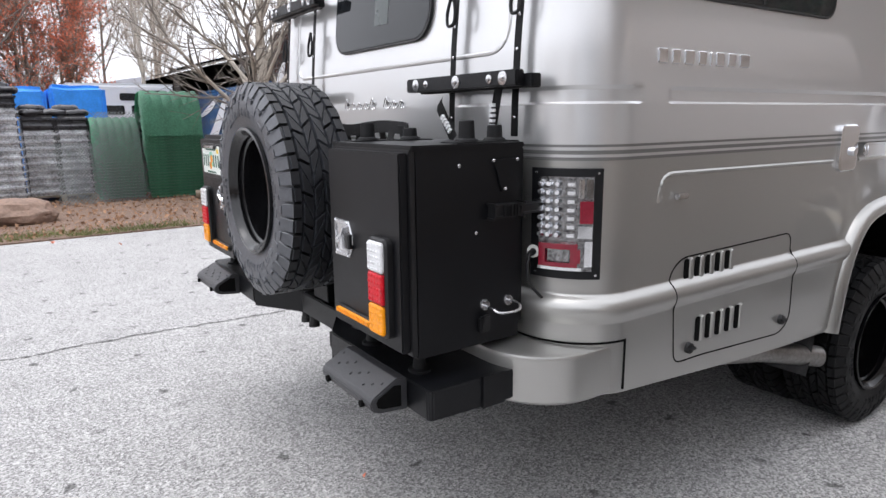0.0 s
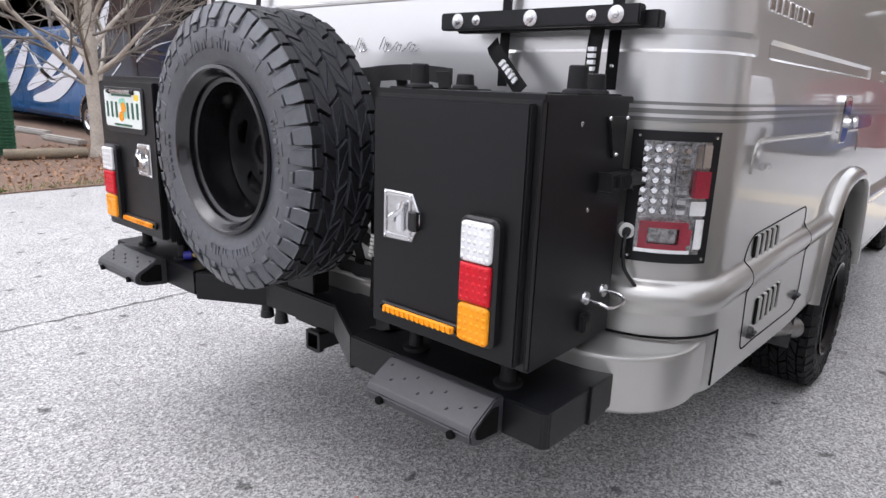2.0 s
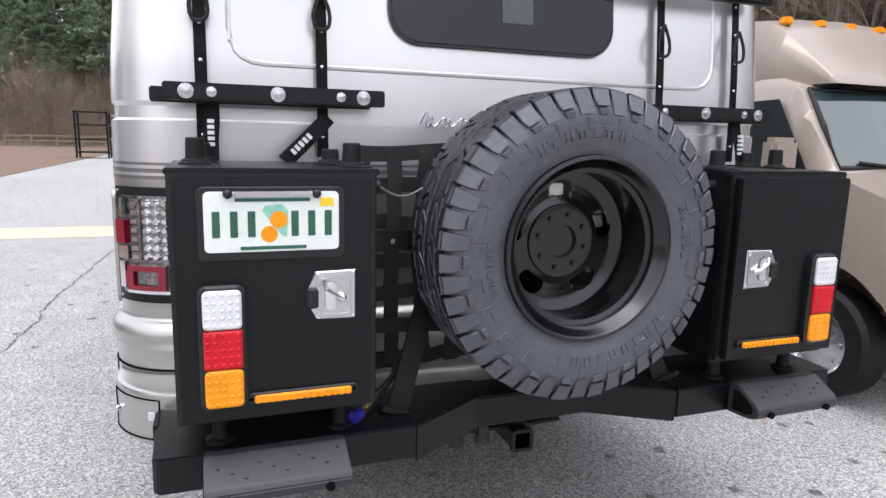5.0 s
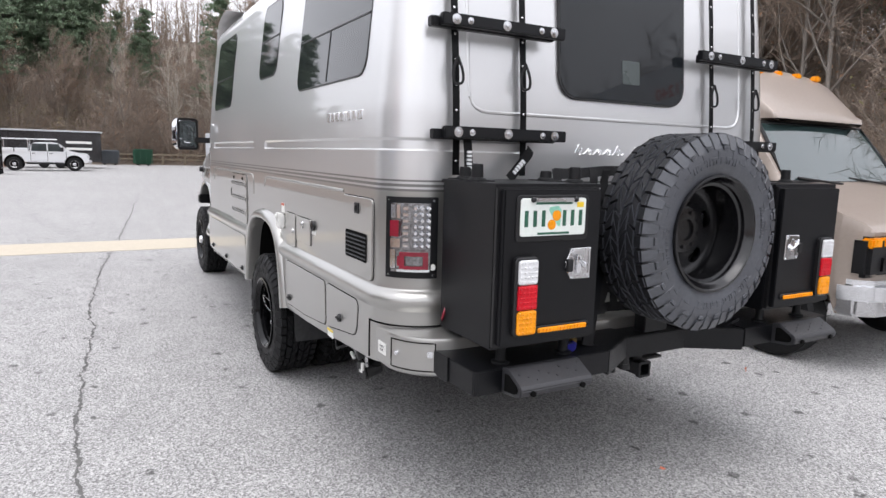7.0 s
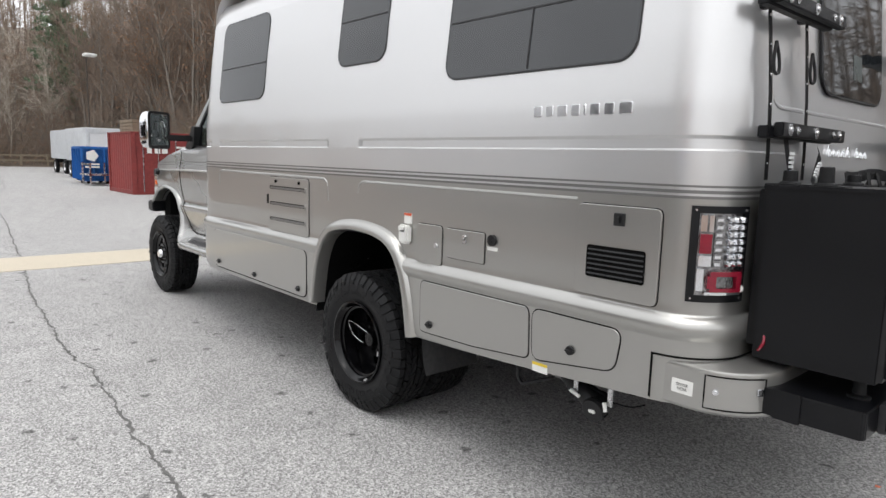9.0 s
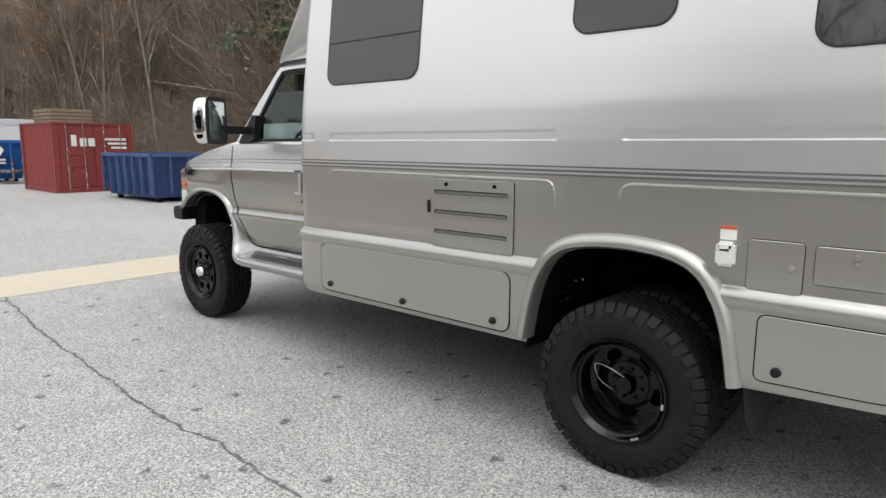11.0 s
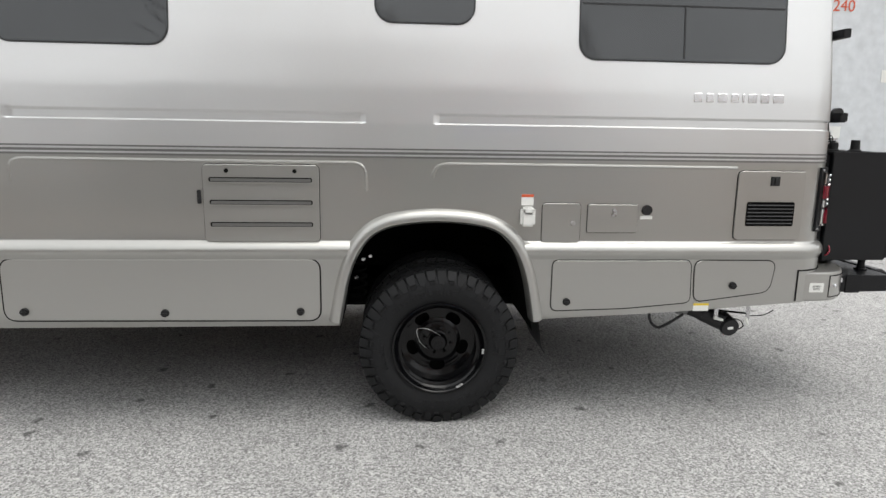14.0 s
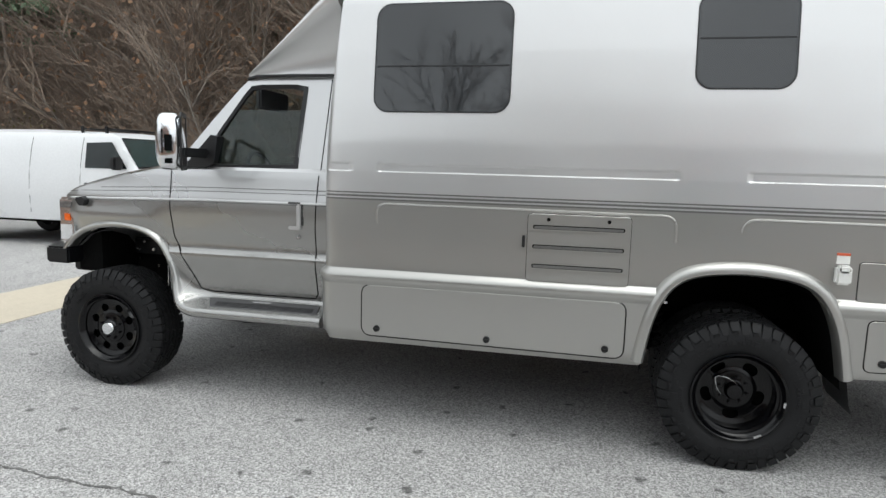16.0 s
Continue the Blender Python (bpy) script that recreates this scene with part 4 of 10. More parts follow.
for s in (1, -1):
    board_rack(s, 1.677, 1.245)
    board_rack(s, 2.125, 1.285)
    for y in (0.62, 0.965):
        st = tagged(empty("tie_rail", 1.30, s * y, 1.5), "black perforated rail strap on the rear wall", "strap rail", "strap rails")
        bm = B()
        pts = [(REAR_X - skin(z) - 0.030, s * y, z) for z in np.linspace(1.50, 2.62, 12)]
        ribbon(bm, pts, 0.034, 0.014)
        part("rail", bm, BLACKMETAL, st)
        for k in range(10):
            z = 1.56 + 0.105 * k
            if abs(z - 1.677) < 0.04 or abs(z - 2.125) < 0.04:
                continue
            bm = B()
            dome(bm, (REAR_X - skin(z) - 0.032, s * y, z), 0.006, (0.5, 1, 1), 8)
            part("stud", bm, STEEL, st)
        bm = B()
        x = REAR_X - skin(1.93) - 0.045
        tube(bm, smooth_line([(x, s * y, 1.99), (x - 0.006, s * y - 0.022, 1.93), (x - 0.01, s * y - 0.018, 1.885), (x - 0.01, s * y + 0.016, 1.88), (x - 0.006, s * y + 0.024, 1.925), (x, s * y, 1.99)], 5), 0.006)
        part("cord_loop", bm, WEB, st)
        # strap ends: the outer one drops to the box, the inner one leans outwards
        bm = B()
        if y > 0.9:
            pts = [(1.262, s * 0.94, 1.66), (1.25, s * 0.94, 1.60), (1.235, s * 0.945, 1.54), (1.225, s * 0.945, 1.488)]
            ribbon(bm, pts, 0.042)
            M = axes((1.232, s * 0.944, 1.565), (0, 0, 1), (0, 1, 0))
        else:
            pts = [(1.262, s * 0.61, 1.62), (1.245, s * 0.63, 1.60), (1.235, s * 0.69, 1.54), (1.225, s * 0.745, 1.488)]
            ribbon(bm, pts, 0.046, 0.004, (0, 0.75, s * 0.66))
            M = axes((1.228, s * 0.695, 1.540), (0, s * 0.70, -0.70), (0, 0.70, s * 0.70))
        part("tail_strap", bm, WEB, st)
        bm = B()
        for k in range(5):
            block(bm, -0.036 + 0.016 * k, -0.026 + 0.016 * k, -0.009, 0.009, 0.0, 0.006, 0, M)
            block(bm, -0.036 + 0.016 * k, -0.026 + 0.016 * k, -0.009, 0.009, -0.006, 0.0, 0, M)
        part("woven_mark", bm, WHITE, st)

# webbing strap drawn round the spare's carrier, bolts on the cross bar
ts = tagged(empty("tie_strap", 1.02, -0.42, 1.2), "black webbing strap with white woven marks on the carrier", "strap")
STRAP = [(1.015, -0.445, 1.41), (1.018, -0.437, 1.30), (1.022, -0.41, 1.15), (1.030, -0.378, 0.97), (1.045, -0.35, 0.80)]
bm = B()
ribbon(bm, [tuple(p) for p in smooth_line(STRAP, 5)], 0.028, 0.003)
part("webbing", bm, WEB, ts)
for z0, n in ((1.335, 6), (0.985, 6)):
    for k in range(n):
        z = z0 + 0.0125 * k
        y = interp(z, [(p[2], p[1]) for p in reversed(STRAP)])
        bm = B()
        block(bm, 1.005, 1.0125 if z > 1.2 else 1.022, y - 0.008, y + 0.008, z, z + 0.008)
        part("woven_mark", bm, LABELWHITE, ts)
bm = B()
tube(bm, [(1.012, -0.445 + 0.018 * math.cos(a), 1.415 + 0.018 * math.sin(a)) for a in np.linspace(0, 2 * math.pi, 15)[:-1]], 0.005, 8, True)
part("ring", bm, STEEL, ts, "bright steel ring")
for s in (1, -1):
    for y in (0.36, 0.47, 0.535):
        bm = B()
        rod(bm, (1.036, s * y, 1.275), (1.028, s * y, 1.275), 0.009, 0.008, 6)
        part("bolt", bm, STEEL, bumper)


# ---- the cab ----
bm = B()
FARCH = [(-0.53, 0.62), (-0.50, 0.75), (-0.45, 0.92), (-0.37, 1.05), (-0.25, 1.12), (-0.08, 1.15), (0.1, 1.14), (0.25, 1.09), (0.36, 1.0), (0.42, 0.9)]
HOOD = [(5.9, 1.60), (7.12, 1.60), (7.3, 1.565), (7.6, 1.505), (7.87, 1.44), (8.04, 1.39), (8.12, 1.34), (8.155, 1.28)]


def cab_bottom(x):
    z = interp(x, [(5.9, 0.70), (7.0, 0.70), (7.15, 0.62), (8.11, 0.93), (8.155, 0.95)])
    if -0.53 < x - AXLE_F < 0.42:
        z = max(z, interp(x - AXLE_F, FARCH))
    return z


def cab_half(x, z):
    y = interp(x, [(5.9, 1.0), (7.1, 1.0), (7.6, 1.005), (7.95, 0.985), (8.09, 0.94), (8.155, 0.86)])
    return y + interp(z, [(0.55, -0.085), (0.72, -0.044), (0.85, -0.012), (0.97, 0.014), (0.995, 0.013), (1.015, -0.004), (1.05, -0.012), (1.15, 0.002), (1.30, 0.013), (1.37, 0.011), (1.45, -0.002), (1.52, -0.008), (1.575, -0.018), (1.60, -0.045)]) + 0.016 * math.exp(-((z - 1.225) / 0.055) ** 2) * min(1.0, max(0.0, (x - 7.22) / 0.25))


xs = sorted(set(np.round(np.r_[np.arange(5.9, 8.0, 0.06), np.arange(7.13, 8.1, 0.03), 8.12, 8.14, 8.155], 3)))
for s in (1, -1):
    cols = []
    for x in xs:
        zt, zb = interp(x, HOOD), cab_bottom(x)
        zs = [0.62, 0.72, 0.85, 0.95, 0.97, 0.985, 0.995, 1.005, 1.015, 1.04, 1.08, 1.15, 1.185, 1.21, 1.235, 1.26, 1.295, 1.33, 1.368, 1.40, 1.45, 1.52, 1.55, 1.575, 1.60]
        col = [(x, s * cab_half(x, min(max(z, zb), zt)), min(max(z, zb), zt)) for z in zs]
        yh = cab_half(x, zt)
        up = 0.0 if x < 7.1 else 0.05 * min(1, (x - 7.1) / 0.2) * (1 if x < 8.05 else 0.6)
        col += [(x, s * yh * f, zt + up * g) for f, g in ((0.97, 0.35), (0.9, 0.7), (0.6, 0.95), (0.0, 1.0))]
        cols.append([bm.verts.new(p) for p in col])
    for a, b in zip(cols, cols[1:]):
        for k in range(len(a) - 1):
            quad = []
            for v in (a[k], b[k], b[k + 1], a[k + 1]):
                if all((v.co - q.co).length > 1e-6 for q in quad):
                    quad.append(v)
            if len(quad) > 2:
                f = bm.faces.new(quad)
                f.material_index = 1 if sum(v.co.z for v in quad) / len(quad) < 1.37 else 0
    bm.faces.new([v for i, v in enumerate(cols[-1]) if i == 0 or (v.co - cols[-1][i - 1].co).length > 1e-5])
bmesh.ops.remove_doubles(bm, verts=bm.verts, dist=2e-4)
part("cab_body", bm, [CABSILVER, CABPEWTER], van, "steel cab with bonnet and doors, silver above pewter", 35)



def cab_side(z):
    return 0.958 - (z - 1.58) * 0.20


# upper cab: door frames, roof, windscreen
for s in (1, -1):
    bm = B()
    out = [(6.00, 1.58), (6.25, 1.575), (6.90, 1.565), (7.19, 1.58), (6.93, 1.90), (6.74, 2.12), (6.67, 2.19), (6.58, 2.205), (6.30, 2.21), (6.00, 2.21)]
    hole = [(6.262, 1.605), (6.36, 1.597), (6.85, 1.590), (7.00, 1.600), (6.84, 1.86), (6.69, 2.08), (6.64, 2.14), (6.56, 2.150), (6.32, 2.150), (6.235, 2.135)]
    n = len(out)
    rings = []
    for src, dy in ((out, -0.05), (out, 0.0), (hole, 0.004), (hole, -0.05)):
        rings.append([bm.verts.new((x, s * (cab_side(z) + dy), z)) for x, z in src])
    for a, b in zip(rings, rings[1:]):
        for k in range(n):
            bm.faces.new((a[k], a[(k + 1) % n], b[(k + 1) % n], b[k]))
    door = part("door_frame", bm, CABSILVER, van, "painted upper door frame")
    bm = B()
    c = (sum(p[0] for p in hole) / n, sum(p[1] for p in hole) / n)
    rings = []
    for f, dy in ((1.03, 0.0065), (1.0, -0.02), (0.915, -0.02), (0.925, 0.002)):
        rings.append([bm.verts.new((c[0] + (x - c[0]) * f, s * (cab_side(z) + dy), c[1] + (z - c[1]) * f)) for x, z in hole])
    for a, b in zip(rings, rings[1:] + rings[:1]):
        for k in range(n):
            bm.faces.new((a[k], a[(k + 1) % n], b[(k + 1) % n], b[k]))
    part("gasket", bm, PLASTIC, door, "black rubber window seal")
    bm = B()
    bm.faces.new([bm.verts.new((x, s * (cab_side(z) - 0.012), z)) for x, z in ((6.265, 1.61), (6.36, 1.605), (6.85, 1.60), (6.98, 1.605), (6.84, 1.86), (6.757, 1.985), (6.26, 1.985))])
    bmesh.ops.solidify(bm, geom=list(bm.faces), thickness=0.004)
    pane = part("pane", bm, CABGLASS, door, "clear side glass wound partly down")
    pane.visible_shadow = False
bm = B()
vs = [[bm.verts.new((x, y, z + 0.03 * (1 - (y / 0.86) ** 2))) for y in np.linspace(-0.84, 0.84, 9)] for x, z in ((5.95, 2.205), (6.3, 2.205), (6.60, 2.195), (6.66, 2.18))]
for a, b in zip(vs, vs[1:]):
    for k in range(8):
        bm.faces.new((a[k], a[k + 1], b[k + 1], b[k]))
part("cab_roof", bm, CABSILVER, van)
bm = B()
vs = [[bm.verts.new((x + 0.05 * (1 - (y / 0.9) ** 2), y * h, z)) for y in np.linspace(-0.9, 0.9, 9)] for x, z, h in ((7.19, 1.60, 0.98), (6.93, 1.90, 0.93), (6.67, 2.18, 0.87))]
for a, b in zip(vs, vs[1:]):
    for k in range(8):
        bm.faces.new((a[k], a[k + 1], b[k + 1], b[k]))
ws = part("windscreen", bm, CABGLASS, van, "clear windscreen")
ws.visible_shadow = False

# fairing: crown and hollow sides
bm = B()
rows = []
for x, z, h in ((5.93, 2.755, 1.075), (6.00, 2.705, 1.06), (6.10, 2.635, 1.03), (6.20, 2.56, 1.0), (6.30, 2.486, 0.97), (6.40, 2.412, 0.94), (6.50, 2.34, 0.91), (6.58, 2.282, 0.885), (6.66, 2.228, 0.855)):
    d = z - 2.212
    half = []
    for k in range(10):
        v = k / 9
        half.append((0.85 + (h - 0.85) * v ** 2.2 - 0.012 * min(1, d / 0.25) * math.sin(math.pi * v), 2.212 + d * 0.80 * v))
    half += [(h + 0.03 * d, z - 0.13 * d), (h + 0.03 * d, z - 0.07 * d), (h - 0.01, z - 0.015 * d), (h - 0.06, z + 0.010), (0.5, z + 0.03), (0.0, z + 0.04)]
    full = half + [(-y, zz) for y, zz in half[-2::-1]]
    rows.append([bm.verts.new((x, y, zz)) for y, zz in full])
for a, b in zip(rows, rows[1:]):
    for k in range(len(a) - 1):
        bm.faces.new((a[k], a[k + 1], b[k + 1], b[k]))
part("cab_fairing", bm, SILVER, van, "sloping fairing between cab roof and coach", 50)
for s in (1, -1):
    bm = B()
    tube(bm, [(5.97, s * 0.862, 2.214), (6.3, s * 0.862, 2.216), (6.6, s * 0.856, 2.212), (6.67, s * 0.84, 2.195)], 0.010)
    part("roof_seal", bm, PLASTIC, van)


def cab_line(s, pts, r=0.004, lift=0.0):
    """A line laid on the cab's side through (x, z) places."""
    out = []
    for p, q in zip(pts, pts[1:]):
        k = max(2, int(math.hypot(q[0] - p[0], q[1] - p[1]) / 0.05))
        out += [(p[0] + (q[0] - p[0]) * i / k, p[1] + (q[1] - p[1]) * i / k) for i in range(k)]
    out.append(pts[-1])
    return [(x, s * (cab_half(x, z) + lift if z < 1.585 else cab_side(z) + lift), z) for x, z in out]


for s in (1, -1):
    bm = B()
    tube(bm, cab_line(s, [(6.06, 2.19), (6.09, 1.60), (6.11, 1.2), (6.105, 0.76), (6.13, 0.725), (6.9, 0.725), (6.99, 0.74), (7.03, 0.83), (7.09, 0.94), (7.17, 1.10), (7.19, 1.3), (7.185, 1.56)]), 0.0042, 6)
    part("door_gap", bm, DARK, van, "dark gap round the cab door")
    bm = B()
    tube(bm, cab_line(s, [(6.0, 1.432), (7.0, 1.428), (7.9, 1.402), (8.04, 1.392)], 0, -0.001), 0.0035, 6)
    tube(bm, cab_line(s, [(6.0, 1.458), (7.0, 1.454), (7.75, 1.43)], 0, -0.001), 0.0035, 6)
    tube(bm, cab_line(s, [(6.0, 1.360), (7.0, 1.356), (7.9, 1.338)], 0, -0.001), 0.004, 6)
    part("pin_stripe", bm, STRIPE, van, "thin dark pin stripes")
    bm = B()
    tube(bm, cab_line(s, [(6.0, 1.372), (7.0, 1.368), (7.9, 1.350), (8.03, 1.345)], 0, -0.001), 0.008, 8)
    part("belt_bead", bm, SILVER, van, "bright raised belt moulding")
    bm = B()
    y = cab_half(6.22, 1.3)
    block(bm, 6.205, 6.235, s * y - 0.006, s * y + s * 0.020, 1.215, 1.365, 0.008)
    block(bm, 6.205, 6.295, s * y - 0.006, s * y + s * 0.012, 1.195, 1.220, 0.006)
    h = part("door_handle", bm, SILVER, van, "silver door handle")
    # dark strips paint the pocket's shade above and beside the lever
    bm = B()
    block(bm, 6.190, 6.206, s * y - 0.006, s * y + s * 0.003, 1.225, 1.372, 0.004)
    block(bm, 6.206, 6.300, s * y - 0.006, s * y + s * 0.006, 1.364, 1.380, 0.004)
    part("handle_shade", bm, SHADEGREY, h, "dark strips standing for the pocket's shade")
    bm = B()
    rod(bm, (6.225, s * (y - 0.004), 1.148), (6.225, s * (y + 0.008), 1.148), 0.015, 0.012, 16)
    part("door_lock", bm, STEEL, h)
    # tow mirror, turned in towards the driver
    TM = Matrix.Translation((6.92, s * 1.34, 1.75)) @ Matrix.Rotation(radians(28 * s), 4, "Z")
    bm = B()
    def sup(c, e):
        return math.copysign(abs(c) ** e, c)
    grid = []
    for i in range(13):
        v = -math.pi / 2 + math.pi * i / 12
        grid.append([bm.verts.new(TM @ Vector((0.010 + 0.082 * sup(math.cos(v), 0.45) * sup(math.cos(u), 0.6), 0.132 * sup(math.cos(v), 0.45) * sup(math.sin(u), 0.6), 0.178 * sup(math.sin(v), 0.7)))) for u in [2 * math.pi * k / 28 for k in range(28)]])
    for p, q in zip(grid, grid[1:]):
        for k in range(28):
            bm.faces.new((p[k], p[(k + 1) % 28], q[(k + 1) % 28], q[k]))
    bmesh.ops.remove_doubles(bm, verts=bm.verts, dist=1e-5)
    mir = part("mirror", bm, CHROME, van, "large chrome-backed tow mirror")
    bm = B()
    M = TM @ axes((-0.0635, 0, 0.05), (0, -1, 0), (0, 0, 1))
    slab(bm, rounded(0.22, 0.19, 0.02), 0.004, M, 0)
    slab(bm, rounded(0.22, 0.10, 0.02), 0.004, M @ Matrix.Translation((0, -0.16, 0)), 0)
    part("mirror_glass", bm, MIRROR, mir)
    bm = B()
    frame_ring(bm, 0.268, 0.355, 0.04, 0.024, 0.012, TM @ axes((-0.058, 0, 0), (0, -1, 0), (0, 0, 1)))
    part("mirror_frame", bm, PLASTIC, mir)
    bm = B()
    block(bm, -0.015, 0.03, s * 0.131 - 0.004, s * 0.131 + 0.004, -0.06, 0.04, 0.003, TM)
    block(bm, -0.015, 0.03, s * 0.131 - 0.004, s * 0.131 + 0.004, -0.135, -0.105, 0.003, TM)
    part("mirror_lamp", bm, RIMBLACK, mir, "smoked side marker lens")
    bm = B()
    block(bm, 6.90, 6.96, min(s * 0.93, s * 1.24), max(s * 0.93, s * 1.24), 1.655, 1.715, 0.012)
    vs = [(7.10, 1.585), (6.93, 1.585), (6.86, 1.62), (6.83, 1.80), (6.88, 1.81)]
    a = [bm.verts.new((x, s * 0.90, z)) for x, z in vs]
    b = [bm.verts.new((x, s * 0.985, z)) for x, z in vs]
    bm.faces.new(a)
    bm.faces.new(b[::-1])
    for k in range(5):
        bm.faces.new((a[k], a[(k + 1) % 5], b[(k + 1) % 5], b[k]))
    part("mirror_arm", bm, PLASTIC, mir)
    # running board: the arch's rear leg turns a rounded corner and runs on as the board's lip
    lip = smooth_line([(7.192, 0.989, 0.95), (7.165, 0.992, 0.90), (7.133, 1.004, 0.80), (7.106, 1.03, 0.715), (7.068, 1.062, 0.660), (7.00, 1.085, 0.640), (6.88, 1.094, 0.636), (6.50, 1.096, 0.636), (6.03, 1.096, 0.636)], 5)
    root = smooth_line([(7.182, 0.0, 0.955), (7.150, 0.0, 0.905), (7.085, 0.0, 0.835), (7.03, 0.0, 0.775), (6.975, 0.0, 0.738), (6.92, 0.0, 0.720), (6.84, 0.0, 0.714), (6.50, 0.0, 0.712), (6.03, 0.0, 0.712)], 5)
    bm = B()
    rings = []
    for i, (p, q) in enumerate(zip(lip, root)):
        a, b = lip[max(0, i - 1)], lip[min(len(lip) - 1, i + 1)]
        away = Vector((-(b.z - a.z), 0, b.x - a.x)).normalized()
        u = i / (len(lip) - 1)
        w = 0.047 + 0.026 * min(1, u / 0.6)
        yb = cab_half(q.x, q.z) - 0.004
        ring = []
        for k in range(8):
            v = k / 7
            ring.append(Vector((q.x + (p.x - q.x) * v, yb + (p.y - yb) * v ** 1.35, q.z + (p.z - q.z) * v ** 0.75)))
        for f, o in ((0.10, 0.020), (0.30, 0.031), (0.60, 0.033), (0.85, 0.026), (1.0, 0.008), (1.0, -0.10)):
            ring.append(Vector((p.x, p.y + o, p.z)) + away * (w * f))
        rings.append([bm.verts.new((r.x, s * r.y, r.z)) for r in ring])
    for a, b in zip(rings, rings[1:]):
        for k in range(len(a) - 1):
            bm.faces.new((a[k], a[k + 1], b[k + 1], b[k]))
    bm.faces.new(rings[-1])
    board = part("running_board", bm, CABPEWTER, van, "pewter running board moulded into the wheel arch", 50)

    def on_board(x, v, up):
        yb = cab_half(x, 0.712) - 0.004
        return (x, s * (yb + (1.095 - yb) * v ** 1.35 + up * 0.4), 0.712 - 0.076 * v ** 0.75 + up)

    bm = B()
    rows = []
    for x0, x1, v, up in ((6.09, 6.90, 0.30, 0.0), (6.085, 6.91, 0.34, 0.006), (6.08, 6.89, 0.6, 0.006), (6.07, 6.86, 0.86, 0.006), (6.07, 6.85, 0.90, 0.0)):
        rows.append([bm.verts.new(on_board(x0 + (x1 - x0) * k / 6, v, up)) for k in range(7)])
    for a, b in zip(rows, rows[1:]):
        for k in range(6):
            bm.faces.new((a[k], a[k + 1], b[k + 1], b[k]))
    part("tread_strip", bm, STEPGREY, board, "dark grey ribbed tread plate")
    for k in range(4):
        bm = B()
        v = 0.60 + 0.075 * k
        tube(bm, [on_board(6.11 + 0.06 * j, v, 0.007) for j in range(13)], 0.003, 6)
        part("tread_rib", bm, PLASTIC, board)
    bm = B()
    tube(bm, [on_board(6.10 + 0.1 * j, 0.25, 0.004) for j in range(9)], 0.005, 6)
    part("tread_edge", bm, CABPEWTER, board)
    bm = B()
    p = on_board(6.50, 0.47, 0.012)
    block(bm, 6.43, 6.57, p[1] - 0.009, p[1] + 0.009, p[2] - 0.005, p[2] + 0.006, 0.004)
    part("step_badge", bm, STEEL, board)
    # headlamp and round camera
    lo, hi = min(s * 0.78, s * 0.975), max(s * 0.78, s * 0.975)
    bm = B()
    block(bm, 8.005, 8.150, lo, hi, 1.00, 1.345, 0.018)
    hl = part("headlamp", bm, CHROME, van, "chrome-framed headlamp with an amber corner")
    bm = B()
    block(bm, 8.012, 8.140, lo - 0.005, hi + 0.005, 1.255, 1.325, 0.012)
    part("headlamp_lens", bm, LAMPBOWL, hl, "shaded upper lens")
    bm = B()
    block(bm, 8.035, 8.100, lo - 0.007, hi + 0.007, 1.165, 1.235, 0.010)
    part("amber_lens", bm, ORANGE_LENS, hl, "orange lens")
    bm = B()
    block(bm, 8.02, 8.145, lo - 0.005, hi + 0.005, 1.02, 1.16, 0.016)
    part("corner_lens", bm, CLEAR_LENS, hl, "clear lower lens")
    bm = B()
    y = cab_half(7.89, 1.325)
    rod(bm, (7.89, s * (y - 0.01), 1.325), (7.89, s * (y + 0.045), 1.325), 0.036, 0.032, 20)
    block(bm, 7.90, 7.96, min(s * (y - 0.01), s * (y + 0.02)), max(s * (y - 0.01), s * (y + 0.02)), 1.315, 1.35, 0.006)
    part("side_camera", bm, PLASTIC, van, "small round black side camera")
# front bumper
bm = B()
prism(bm, [(8.02, -1.04), (8.22, -1.03), (8.36, -0.74), (8.36, 0.74), (8.22, 1.03), (8.02, 1.04), (8.02, 0.85), (8.02, -0.85)], 0.865, 0.985, 0.014)
prism(bm, [(8.00, -0.84), (8.17, -0.82), (8.28, -0.66), (8.28, 0.66), (8.17, 0.82), (8.00, 0.84), (8.00, 0.7), (8.00, -0.7)], 0.78, 0.867, 0.012)
part("front_bumper", bm, BLACKMETAL, van, "black steel front bumper")
for s in (1, -1):
    for k in range(4):
        bm = B()
        rod(bm, (7.30 + 0.17 * k, s * 0.535, 0.80 + 0.05 * (k % 2)), (7.30 + 0.17 * k, s * 0.55, 0.80 + 0.05 * (k % 2)), 0.012, 0.011, 8)
        part("frame_bolt", bm, STEEL, van)
